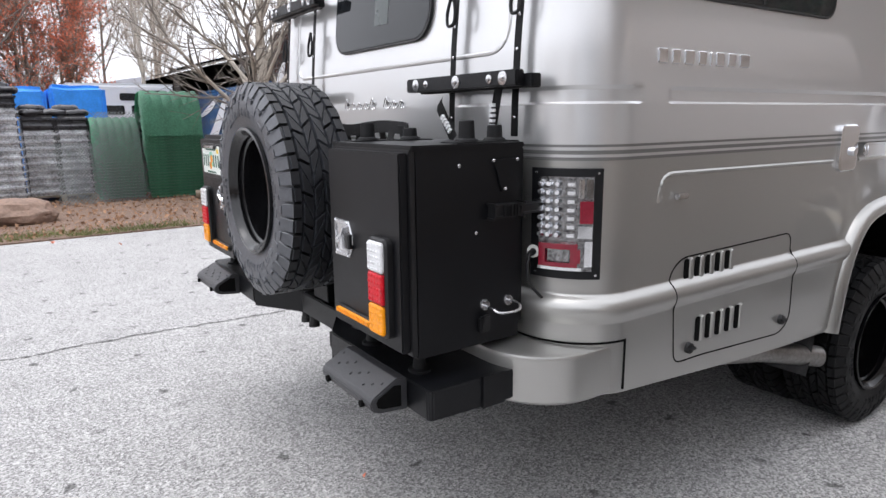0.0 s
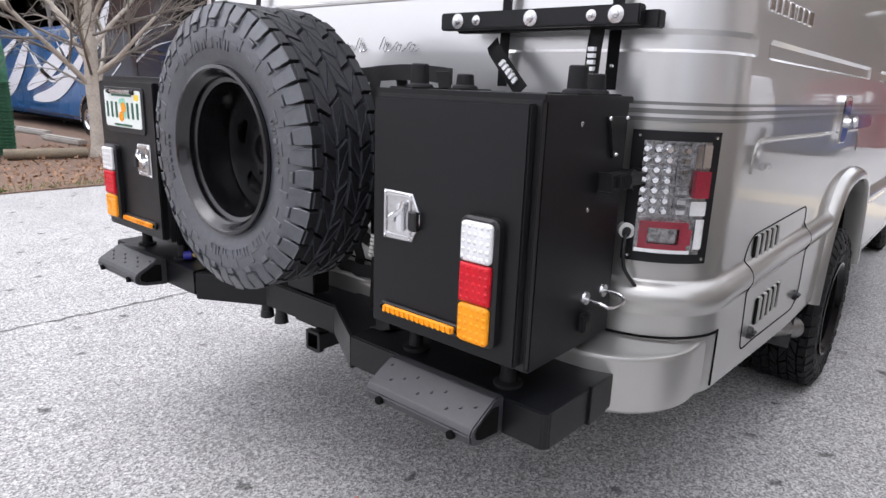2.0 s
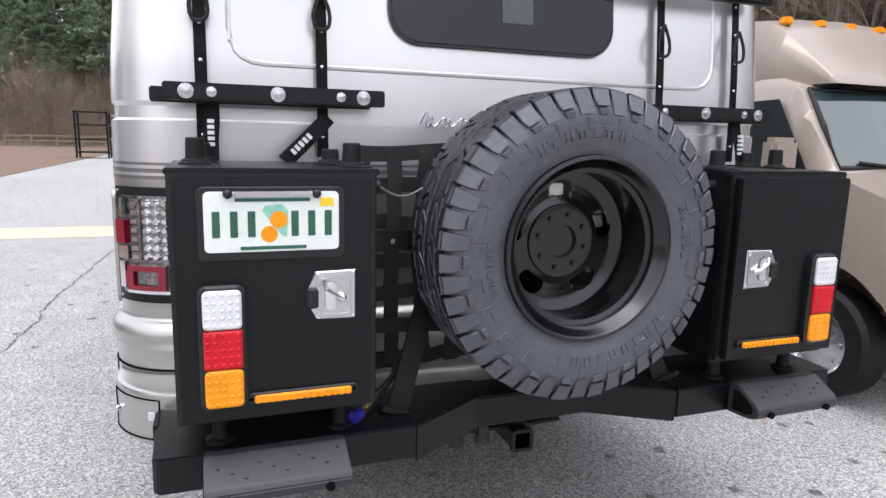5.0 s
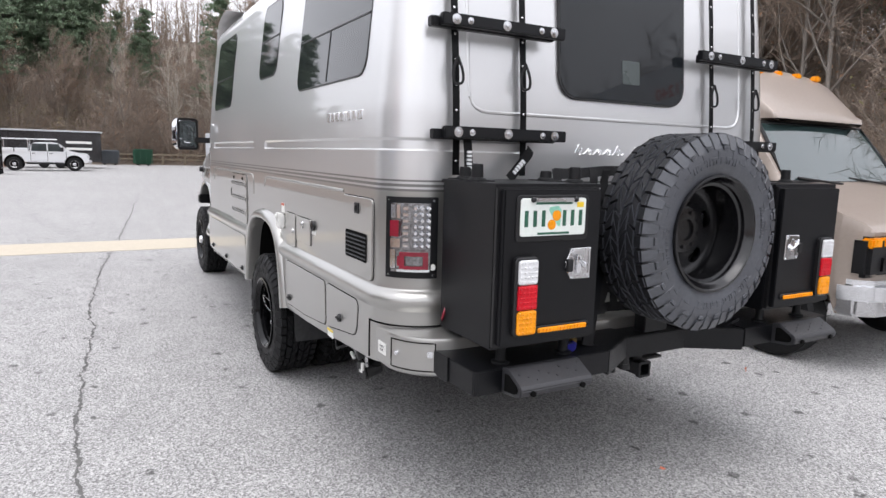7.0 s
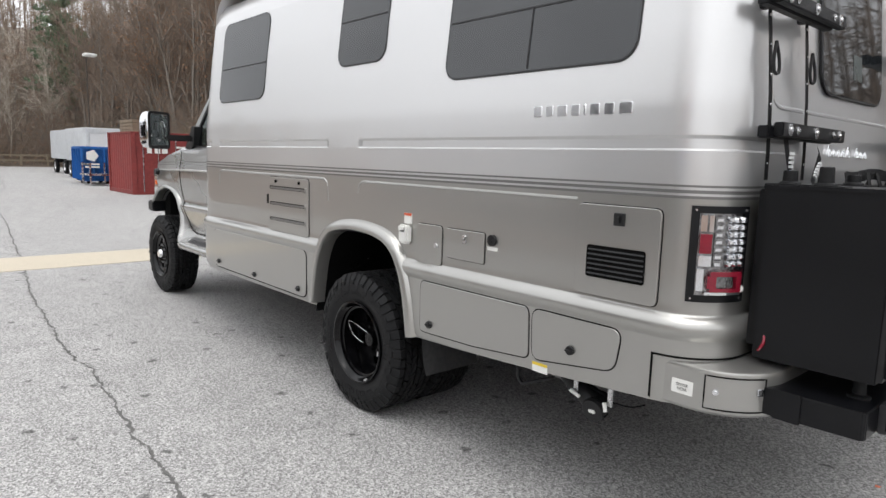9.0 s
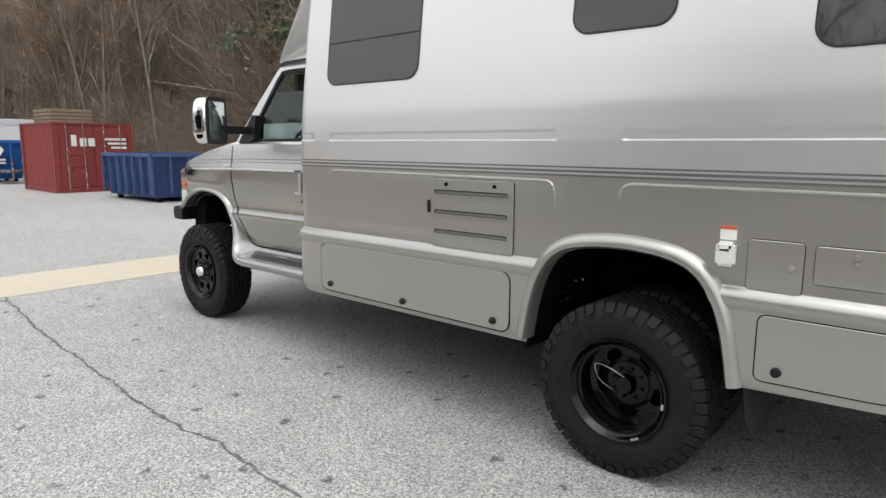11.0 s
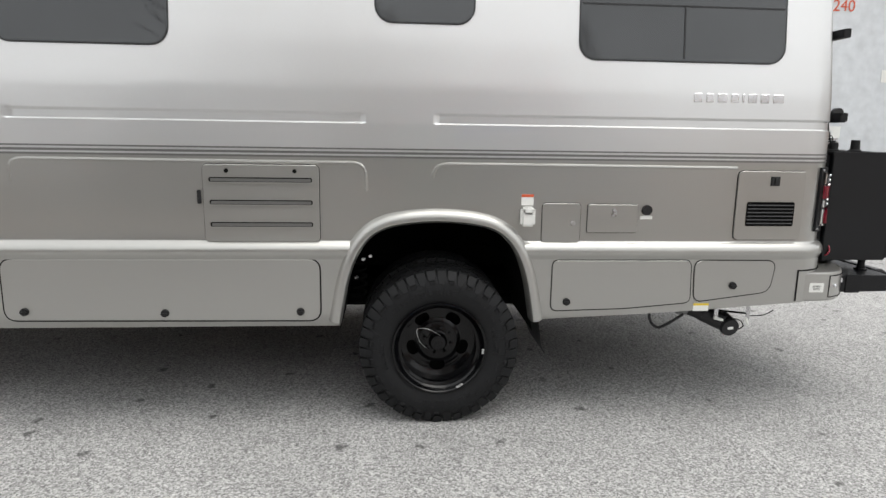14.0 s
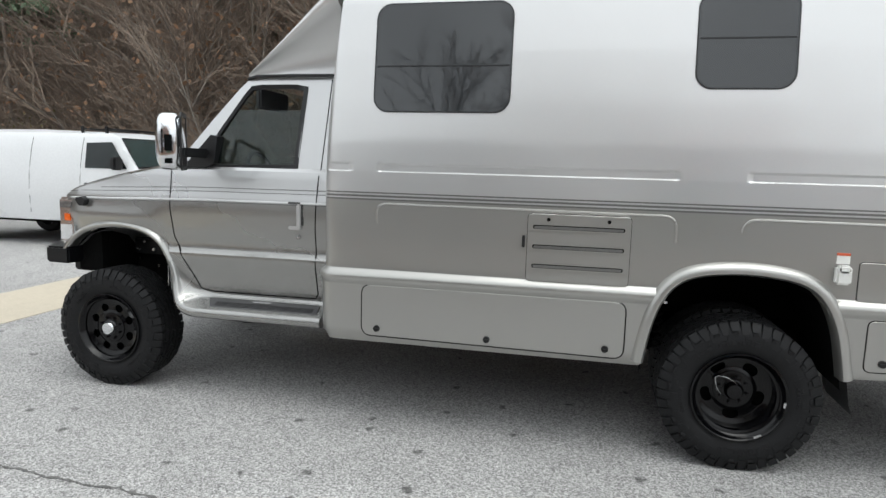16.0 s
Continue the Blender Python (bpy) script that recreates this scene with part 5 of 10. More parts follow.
# liner, frame rail and shock absorber inside each front arch
for s in (1, -1):
    bm = B()
    block(bm, 7.18, 8.02, s * 0.50 - 0.03, s * 0.50 + 0.03, 0.66, 1.18)
    block(bm, 7.16, 8.05, min(s * 0.5, s * 0.96), max(s * 0.5, s * 0.96), 1.16, 1.19)
    block(bm, 7.85, 8.05, min(s * 0.5, s * 0.9), max(s * 0.5, s * 0.9), 0.80, 1.17)
    part("wheel_liner", bm, DARK, van, "black front wheel liner")
    bm = B()
    rod(bm, (7.43, s * 0.70, 0.55), (7.425, s * 0.70, 0.90), 0.018, 0.018, 14)
    rod(bm, (7.425, s * 0.70, 0.88), (7.42, s * 0.70, 1.14), 0.030, 0.030, 14)
    part("shock_absorber", bm, STEEL, van, "grey steel shock absorber")
    bm = B()
    block(bm, 7.385, 7.465, s * 0.66 - 0.03, s * 0.66 + 0.03, 0.955, 1.0, 0.008)
    block(bm, 7.50, 7.80, s * 0.60 - 0.02, s * 0.60 + 0.02, 0.90, 1.03, 0.012)
    part("spring_bracket", bm, BLACKMETAL, van, "black spring bracket")
    bm = B()
    vs = [[bm.verts.new((AXLE_F + a, s * y, z - dz)) for y, dz in ((0.93, 0.012), (0.80, 0.02), (0.62, 0.07), (0.55, 0.14))] for a, z in FARCH[3:]]
    for a, b in zip(vs, vs[1:]):
        for k in range(3):
            bm.faces.new((a[k], a[k + 1], b[k + 1], b[k]))
    part("inner_wing", bm, LINERGREY, van, "grey pressed inner wing", 50)
    for x, z in ((7.56, 1.0), (7.62, 0.94), (7.70, 1.0), (7.76, 0.94)):
        bm = B()
        rod(bm, (x, s * 0.615, z), (x, s * 0.635, z), 0.013, 0.012, 8)
        part("frame_bolt", bm, STEEL, van)
    for k in range(5):
        bm = B()
        x = 7.40 + 0.12 * k
        rod(bm, (x, s * 0.53, 0.92 + 0.03 * (k % 2)), (x, s * 0.545, 0.92 + 0.03 * (k % 2)), 0.010, 0.010, 8)
        part("frame_bolt", bm, STEEL, van)
# seats and wheel, dimly seen through the glass
for s in (1, -1):
    bm = B()
    block(bm, 6.15, 6.62, s * 0.45 - 0.25, s * 0.45 + 0.25, 1.05, 1.25, 0.06)
    block(bm, 6.12, 6.26, s * 0.45 - 0.24, s * 0.45 + 0.24, 1.2, 1.85, 0.06, None, 3)
    block(bm, 6.13, 6.24, s * 0.45 - 0.13, s * 0.45 + 0.13, 1.86, 2.05, 0.05, None, 3)
    part("seat", bm, SEAT, van, "grey cloth cab seat")
for s in (1, -1):
    bm = B()
    block(bm, 6.66, 6.70, s * 0.48 - 0.22, s * 0.48 + 0.22, 2.01, 2.15, 0.012)
    part("sun_visor", bm, SEAT, van, "folded sun visor")
bm = B()
M = axes((6.78, 0.45, 1.52), (0, 1, 0), (0.35, 0, 0.93))
tube(bm, [M @ Vector((0.19 * math.cos(a), 0.19 * math.sin(a), 0)) for a in np.linspace(0, 2 * math.pi, 25)[:-1]], 0.015, 8, True)
tube(bm, [M @ Vector((-0.19, 0, 0)), M @ Vector((0, 0, 0.03)), M @ Vector((0.19, 0, 0))], 0.02)
rod(bm, M @ Vector((0, 0, 0)), (7.05, 0.45, 1.30), 0.035)
part("steering_wheel", bm, PLASTIC, van)
bm = B()
block(bm, 6.95, 7.15, -0.88, 0.88, 1.25, 1.57, 0.05)
part("dashboard", bm, PLASTIC, van)
bm = B()
block(bm, 5.98, 6.02, -0.9, 0.9, 0.75, 2.2)
block(bm, 6.0, 7.1, -0.93, 0.93, 0.72, 0.78)
part("cab_floor", bm, DARK, van)

# ---- coach windows ----
def side_window(s, x0, x1, z0, z1, bar=None, split=None):
    zc, xc = (z0 + z1) / 2, (x0 + x1) / 2
    y0, y1 = side_y(z0), side_y(z1)
    m = axes((xc, s * (y0 + y1) / 2, zc), (-s, 0, 0), (0, s * (y1 - y0), z1 - z0))
    m = m @ Matrix.Translation((0, 0, -0.004))
    bm = B()
    slab(bm, rounded(x1 - x0, z1 - z0, 0.085, 8), 0.010, m, 0.002)
    w = part("window", bm, GLASS, van, "dark tinted frameless coach window")
    bm = B()
    frame_ring(bm, x1 - x0 + 0.012, z1 - z0 + 0.012, 0.09, 0.014, 0.009, m, 8)
    part("gasket", bm, PLASTIC, w)
    if bar:
        bm = B()
        block(bm, -(x1 - x0) / 2 + 0.01, (x1 - x0) / 2 - 0.01, bar - zc - 0.004, bar - zc + 0.004, 0.008, 0.013, 0, m)
        if split:
            block(bm, -s * (split - xc) - 0.004, -s * (split - xc) + 0.004, -(z1 - z0) / 2 + 0.01, bar - zc, 0.008, 0.013, 0, m)
        part("window_bar", bm, PLASTIC, w)


for s in (1, -1):
    side_window(s, 4.832, 5.64, 1.955, 2.585, 2.22)
    side_window(s, 3.345, 3.835, 2.09, 2.60, 2.355)
    side_window(s, 1.72, 2.805, 1.935, 2.60, 2.21, 2.26)
m = axes((REAR_X + 0.044, -0.012, 2.212), (0, -1, 0), (0.10, 0, 1)) @ Matrix.Translation((0, 0, -0.004))
bm = B()
slab(bm, rounded(0.815, 0.696, 0.10, 8), 0.012, m, 0.002)
rw = part("rear_window", bm, REARGLASS, van, "dark tinted rear window")
bm = B()
frame_ring(bm, 0.830, 0.711, 0.105, 0.014, 0.010, m, 8)
part("gasket", bm, PLASTIC, rw)
bm = B()
slab(bm, rounded(0.115, 0.115, 0.006), 0.0135, m @ Matrix.Translation((0.035, -0.205, 0)), 0.0005)
part("window_sticker", bm, STICKERGREY, rw, "square grey sticker on the glass")


# ---- the coach's outer fittings ----
def arch_trim(s, cx, arch, base, wide, out, name, material, low=0.565):
    """A rounded flare swept along a wheel arch."""
    pts = [p for p in smooth_line([(cx + a, 0, z) for a, z in arch], 4) if p.z > low]
    bm = B()
    rings = []
    for i, p in enumerate(pts):
        a, b = pts[max(0, i - 1)], pts[min(len(pts) - 1, i + 1)]
        d = (b - a).normalized()
        nrm = Vector((-d.z, 0, d.x))
        if nrm.z < 0 and abs(nrm.x) < 0.6:
            nrm = -nrm
        if nrm.x * (p.x - cx) < 0 and abs(nrm.x) > 0.6:
            nrm = -nrm
        sec = ((-0.004, -0.06), (-0.004, out * 0.55), (0.008, out * 0.95), (wide * 0.45, out), (wide * 0.75, out * 0.72), (wide * 0.93, out * 0.25), (wide, -0.006))
        rings.append([bm.verts.new((p.x + nrm.x * u, s * (base + v), p.z + nrm.z * u)) for u, v in sec])
    for a, b in zip(rings, rings[1:]):
        for k in range(len(a) - 1):
            bm.faces.new((a[k], a[k + 1], b[k + 1], b[k]))
    bm.faces.new(rings[0])
    bm.faces.new(rings[-1][::-1])
    return part(name, bm, material, van, "rounded pewter wheel arch flare", 38)


for s in (1, -1):
    arch_trim(s, AXLE_R, ARCH, HALF + 0.004, 0.068, 0.044, "wheel_arch", PEWTER)
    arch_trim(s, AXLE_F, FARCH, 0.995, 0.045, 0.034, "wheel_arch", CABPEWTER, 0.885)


def on_side(s, pts, lift=0.0):
    """(x, z) places laid on the coach's side."""
    return [(x, s * (side_y(z) + lift), z) for x, z in pts]


def round_path(pts, r=0.05):
    """Corners of an (x, z) line softened."""
    out = [pts[0]]
    for p, q, t in zip(pts, pts[1:], pts[2:]):
        a = Vector((p[0] - q[0], p[1] - q[1])).normalized() * r
        b = Vector((t[0] - q[0], t[1] - q[1])).normalized() * r
        for k in range(6):
            u = k / 5
            out.append((q[0] + a.x * (1 - u) ** 2 + b.x * u ** 2, q[1] + a.y * (1 - u) ** 2 + b.y * u ** 2))
    out.append(pts[-1])
    return out


# pressed beads round the lower panels, and on the rear wall
for s in (1, -1):
    for line in ([(3.882, 1.26), (3.885, 1.402), (5.612, 1.408), (5.606, 1.29)], [(3.545, 1.33), (3.54, 1.402), (1.93, 1.398)]) if s > 0 else ([(1.70, 1.28), (1.70, 1.372), (2.86, 1.362)], [(3.10, 1.36), (3.46, 1.362), (3.48, 1.26)]):
        bm = B()
        tube(bm, on_side(s, round_path(line, 0.07), -0.0040), 0.0095, 8)
        part("panel_bead", bm, PEWTER, van, "pressed panel edge")
bm = B()
path = round_path([(0.885, 2.60), (0.885, 1.772), (-0.885, 1.772), (-0.885, 2.60)], 0.10)
fine = []
for p, q in zip(path, path[1:]):
    k = max(1, int(math.hypot(q[0] - p[0], q[1] - p[1]) / 0.06))
    fine += [(p[0] + (q[0] - p[0]) * i / k, p[1] + (q[1] - p[1]) * i / k) for i in range(k)]
tube(bm, [(REAR_X - skin(z) + 0.005, y, z) for y, z in fine], 0.010, 8)
part("panel_bead", bm, SILVER, van, "pressed rear door outline")

# pin stripes right round the coach
for z, h in ((1.452, 0.006), (1.432, 0.005), (1.472, 0.004)):
    for s in (1, -1):
        bm = B()
        vs = [(bm.verts.new((x + nx * 0.0016, s * (y + ny * 0.0016), z - h)), bm.verts.new((x + nx * 0.0016, s * (y + ny * 0.0016), z + h))) for x, y, nx, ny in outline() if x < 5.95]
        for (a, b), (c, d) in zip(vs, vs[1:]):
            bm.faces.new((a, c, d, b))
        part("pin_stripe", bm, STRIPE, van, "thin dark pin stripe")


def hatch(s, pts, name, label, knobs=(), r=0.05, plane=None, depth=0.006, gap_w=0.0055):
    """A flush door with a dark gap round it; pts are its (x, z) corners."""
    y = HALF + 0.0195 if plane is None else plane
    cx, cz = sum(p[0] for p in pts) / len(pts), sum(p[1] for p in pts) / len(pts)
    M = axes((cx, s * y, cz), (-s, 0, 0), (0, 0, 1))
    loc = [(-s * (x - cx), z - cz) for x, z in pts]
    loop = round_path(loc[-1:] + loc + loc[:1] + loc[1:2], r)
    n = len(loc) * 6
    loop = loop[1:1 + n + 6][:n]
    area = sum(a[0] * b[1] - b[0] * a[1] for a, b in zip(loop, loop[1:] + loop[:1]))
    if area < 0:
        loop = loop[::-1]
    bm = B()
    wide = []
    for p, q, t in zip(loop[-1:] + loop[:-1], loop, loop[1:] + loop[:1]):
        d = Vector((t[0] - p[0], t[1] - p[1])).normalized()
        wide.append((q[0] + d.y * gap_w, q[1] - d.x * gap_w))
    slab(bm, wide, 0.0025, M @ Matrix.Translation((0, 0, -0.001)))
    gap = part(name, bm, DARK, van, label)
    bm = B()
    slab(bm, loop, depth, M, 0.002)
    part("panel", bm, PEWTER, gap, "pewter panel")
    for x, z in knobs:
        bm = B()
        rod(bm, (x, s * (y + depth), z), (x, s * (y + depth + 0.012), z), 0.021, 0.019, 18)
        block(bm, x - 0.017, x + 0.017, s * (y + depth + 0.015) - 0.006, s * (y + depth + 0.015) + 0.006, z - 0.005, z + 0.005, 0.002)
        part("knob", bm, PLASTIC, gap, "black turn latch")
    return gap, M


hatch(1, [(5.687, 0.908), (4.124, 0.908), (4.124, 0.586), (5.687, 0.596)], "storage_hatch", "long flush storage hatch", [(5.59, 0.641), (4.907, 0.630), (4.225, 0.634)], 0.06, None, 0.006, 0.0075)
hatch(1, [(2.905, 0.903), (2.150, 0.903), (2.140, 0.672), (2.50, 0.641), (2.905, 0.630)], "storage_hatch", "flush storage hatch", [(2.823, 0.679)], 0.035)
hatch(1, [(2.128, 0.903), (1.672, 0.900), (1.696, 0.730), (2.118, 0.674)], "storage_hatch", "curved flush storage hatch", [(1.908, 0.765)], 0.05)
g, M = hatch(1, [(4.692, 1.388), (4.120, 1.388), (4.120, 0.998), (4.692, 0.998)], "fridge_vent", "slotted fridge vent panel", (), 0.025, HALF, 0.010, 0.003)
for z in (1.313, 1.200, 1.088):
    bm = B()
    frame_ring(bm, 0.525, 0.040, 0.018, 0.008, 0.006, axes((4.407, HALF + 0.011, z), (-1, 0, 0), (0, 0, 1)))
    part("slot_rim", bm, PEWTER, g)
    bm = B()
    slab(bm, rounded(0.510, 0.026, 0.012), 0.003, axes((4.407, HALF + 0.0105, z), (-1, 0, 0), (0, 0, 1)))
    part("slot", bm, DARK, g, "dark open slot")
    bm = B()
    block(bm, 4.160, 4.654, HALF + 0.0125, HALF + 0.015, z - 0.010, z + 0.006, 0.001, None, 1)
    part("slot_blade", bm, STRIPE, g)
for x in (4.24, 4.575):
    bm = B()
    rod(bm, (x, HALF + 0.01, 1.357), (x, HALF + 0.018, 1.357), 0.011, 0.010)
    part("screw", bm, DARK, g)
bm = B()
block(bm, 4.705, 4.722, HALF - 0.004, HALF + 0.012, 1.19, 1.26, 0.003)
part("hinge", bm, PLASTIC, g)

g, M = hatch(1, [(2.969, 1.204), (2.765, 1.204), (2.765, 0.998), (2.969, 0.998)], "water_hatch", "small square service hatch", (), 0.02, HALF, 0.008, 0.003)
bm = B()
rod(bm, (2.805, HALF + 0.008, 1.100), (2.805, HALF + 0.016, 1.100), 0.013, 0.011, 16)
part("key_lock", bm, STEEL, g)
g, M = hatch(1, [(2.727, 1.200), (2.457, 1.200), (2.457, 1.051), (2.727, 1.051)], "service_hatch", "small hinged service hatch", (), 0.012, HALF, 0.010, 0.003)
bm = B()
rod(bm, (2.588, HALF + 0.012, 1.168), (2.588, HALF + 0.024, 1.168), 0.012, 0.010, 16)
block(bm, 2.575, 2.601, HALF + 0.012, HALF + 0.018, 1.138, 1.155, 0.002)
part("key_lock", bm, STEEL, g)
bm = B()
rod(bm, (2.407, HALF - 0.004, 1.172), (2.407, HALF + 0.014, 1.172), 0.028, 0.026, 24)
for k in range(4):
    rod(bm, (2.407 + 0.012 * math.cos(k * 1.57), HALF + 0.012, 1.172 + 0.012 * math.sin(k * 1.57)), (2.407 + 0.012 * math.cos(k * 1.57), HALF + 0.018, 1.172 + 0.012 * math.sin(k * 1.57)), 0.005)
soc = part("cable_socket", bm, PLASTIC, van, "round black cable socket")
bm = B()
block(bm, 2.375, 2.440, HALF - 0.002, HALF + 0.003, 1.122, 1.140)
part("sticker", bm, LABELWHITE, soc)
bm = B()
block(bm, 3.012, 3.088, HALF - 0.004, HALF + 0.045, 1.085, 1.185, 0.012)
block(bm, 3.022, 3.078, HALF + 0.02, HALF + 0.055, 1.150, 1.19, 0.010)
inlet = part("power_inlet", bm, LABELWHITE, van, "pale grey hooded power inlet")
bm = B()
block(bm, 3.018, 3.082, HALF - 0.002, HALF + 0.004, 1.192, 1.250)
part("sticker", bm, LABELWHITE, inlet)
bm = B()
block(bm, 3.018, 3.082, HALF + 0.003, HALF + 0.006, 1.236, 1.250)
part("sticker_band", bm, LABELRED, inlet, "red label band")
g, M = hatch(1, [(1.921, 1.383), (1.545, 1.383), (1.545, 1.015), (1.921, 1.015)], "furnace_hatch", "furnace hatch with a black louvre", (), 0.03, HALF, 0.012, 0.003)
bm = B()
slab(bm, rounded(0.266, 0.130, 0.012), 0.002, axes((1.731, HALF + 0.0135, 1.155), (-1, 0, 0), (0, 0, 1)))
part("louvre_well", bm, DARK, g)
for k in range(6):
    bm = B()
    Mk = axes((1.731, HALF + 0.012, 1.106 + 0.0195 * k), (-1, 0, 0), (0, -0.5, 0.86))
    block(bm, -0.128, 0.128, -0.0065, 0.0065, 0.0, 0.004, 0.001, Mk)
    part("louvre_slat", bm, PLASTIC, g)
bm = B()
slab(bm, rounded(0.05, 0.05, 0.004), 0.006, axes((1.72, HALF + 0.013, 1.331), (-1, 0, 0), (0, 0, 1)), 0.002)
block(bm, 1.712, 1.728, HALF + 0.016, HALF + 0.026, 1.318, 1.344, 0.003)
part("turn_latch", bm, PLASTIC, g)

# generator hatch on the right side, stepping over the sill
bm = B()
line = round_path([(2.20, 1.08), (1.84, 1.075), (1.775, 1.02), (1.805, 0.70), (1.95, 0.700), (2.52, 0.668), (2.585, 0.72), (2.575, 1.085), (2.20, 1.08)], 0.045)
fine = [(p[0] + (q[0] - p[0]) * k / 12, p[1] + (q[1] - p[1]) * k / 12) for p, q in zip(line, line[1:]) for k in range(12)] + [line[-1]]
tube(bm, [(x, -(side_y(z) - 0.0005), z) for x, z in fine], 0.0030, 6)
gen = part("generator_hatch", bm, DARK, van, "generator hatch with pressed louvres")
for x0, z in ((2.02, 1.022), (2.08, 0.805)):
    for k in range(5):
        bm = B()
        x = x0 - 0.125 + 0.062 * k
        y = side_y(z)
        M = axes((x, -y, z), (1, 0, 0), (0, 0, 1))
        slab(bm, rounded(0.024, 0.100, 0.011), 0.010, M, 0.004)
        part("louvre", bm, PEWTER, gen)
        bm = B()
        slab(bm, rounded(0.026, 0.092, 0.010), 0.005, axes((x - 0.022, -y, z), (1, 0, 0), (0, 0, 1)))
        part("louvre_slot", bm, DARK, gen)
for x, z in ((2.512, 0.73), (1.885, 0.744)):
    bm = B()
    rod(bm, (x, -side_y(z), z), (x, -side_y(z) - 0.014, z), 0.021, 0.019, 18)
    block(bm, x - 0.02, x + 0.02, -side_y(z) - 0.024, -side_y(z) - 0.01, z - 0.005, z + 0.005, 0.002)
    part("knob", bm, PLASTIC, gen, "black turn latch")
bm = B()
block(bm, 1.775, 1.835, -HALF - 0.022, -HALF + 0.002, 1.285, 1.305, 0.005)
part("door_catch", bm, STEEL, van, "small metal door catch")
bm = B()
slab(bm, rounded(0.155, 0.20, 0.03), 0.020, axes((2.965, -HALF, 1.415), (1, 0, 0), (0, 0, 1)), 0.006)
eh = part("entry_handle", bm, CHROME, van, "chrome entry door handle plate")
bm = B()
rod(bm, (2.99, -HALF - 0.018, 1.40), (2.99, -HALF - 0.034, 1.40), 0.02, 0.018, 18)
block(bm, 3.06, 3.45, -HALF - 0.05, -HALF - 0.03, 1.375, 1.435, 0.008)
part("handle_bar", bm, CHROME, eh)
bm = B()
tube(bm, [(2.40, -0.98, 0.515), (2.74, -1.06, 0.48), (3.03, -1.19, 0.430)], 0.050, 20)
pipe = part("exhaust_pipe", bm, EXHAUST, van, "steel exhaust tail pipe")
# dark disc over the pipe's end stands for the shade inside
bm = B()
d = Vector((0.29, -0.13, -0.05)).normalized()
e = Vector((3.03, -1.19, 0.430))
rod(bm, e - d * 0.01, e + d * 0.002, 0.044, 0.044, 20)
part("hollow_shade", bm, DARK, pipe, "dark disc standing for the pipe's shaded bore")

# raised chrome name badges, as plain bars
for s, x0, x1, z in ((1, 2.199, 1.705, 1.757), (-1, 1.66, 2.177, 1.745)):
    for k, (w, kind) in enumerate(((0.052, 0), (0.045, 1), (0.058, 2), (0.048, 3), (0.014, 4), (0.052, 5), (0.052, 6), (0.066, 7))):
        bm = B()
        used = sum((0.052, 0.045, 0.058, 0.048, 0.014, 0.052, 0.052, 0.066)[:k]) + 0.0165 * k + w / 2
        x = x0 + (x1 - x0) * used / 0.503
        M = axes((x, s * (side_y(z) - 0.001), z), (-s, 0, 0), (0, 0, 1))
        slab(bm, rounded(w * 0.90, 0.046, 0.006), 0.007, M, 0.003)
        part("badge_bar", bm, BADGE, van, "raised chrome badge bar")
for k in range(9):
    if k == 5:
        continue
    y = 0.265 - 0.062 * k
    tall = 0.034 if k in (0, 4, 6) else 0.015
    X = REAR_X - 0.003
    bm = B()
    loop = [(0.034, -0.008), (0.012, tall * 0.9), (0.004, tall * 0.55), (0.014, -0.006), (0.004, -0.016), (-0.010, tall * 0.30), (-0.004, tall * 0.42), (0.000, 0.0), (-0.012, -0.015), (-0.028, -0.006)]
    tube(bm, smooth_line([(X, y + u, 1.618 + v) for u, v in loop], 4), 0.0019, 6)
    part("badge_stroke", bm, CHROME, van, "chrome script stroke")


# tail lamps wrapped round the coach's rear corners
def wrap(s, a, z, out):
    """A place on the rear corner: angle from the rear face, height, distance off the skin."""
    r = 0.22 + skin(z) + out
    return Vector((REAR_X + 0.22 - r * math.cos(radians(a)), s * (HALF - 0.22 + r * math.sin(radians(a))), z))


def wrapped(bm, s, a0, a1, z0, z1, out, n=10, m=4):
    front = [[bm.verts.new(wrap(s, a0 + (a1 - a0) * i / n, z0 + (z1 - z0) * j / m, out)) for j in range(m + 1)] for i in range(n + 1)]
    back = [[bm.verts.new(wrap(s, a0 + (a1 - a0) * i / n, z0 + (z1 - z0) * j / m, -0.004)) for j in range(m + 1)] for i in range(n + 1)]
    for i in range(n):
        for j in range(m):
            bm.faces.new((front[i][j], front[i + 1][j], front[i + 1][j + 1], front[i][j + 1]))
    rim = [(i, 0) for i in range(n + 1)] + [(n, j) for j in range(1, m + 1)] + [(i, m) for i in range(n - 1, -1, -1)] + [(0, j) for j in range(m - 1, 0, -1)]
    for (i, j), (k, l) in zip(rim, rim[1:] + rim[:1]):
        bm.faces.new((front[i][j], front[k][l], back[k][l], back[i][j]))
    return bm


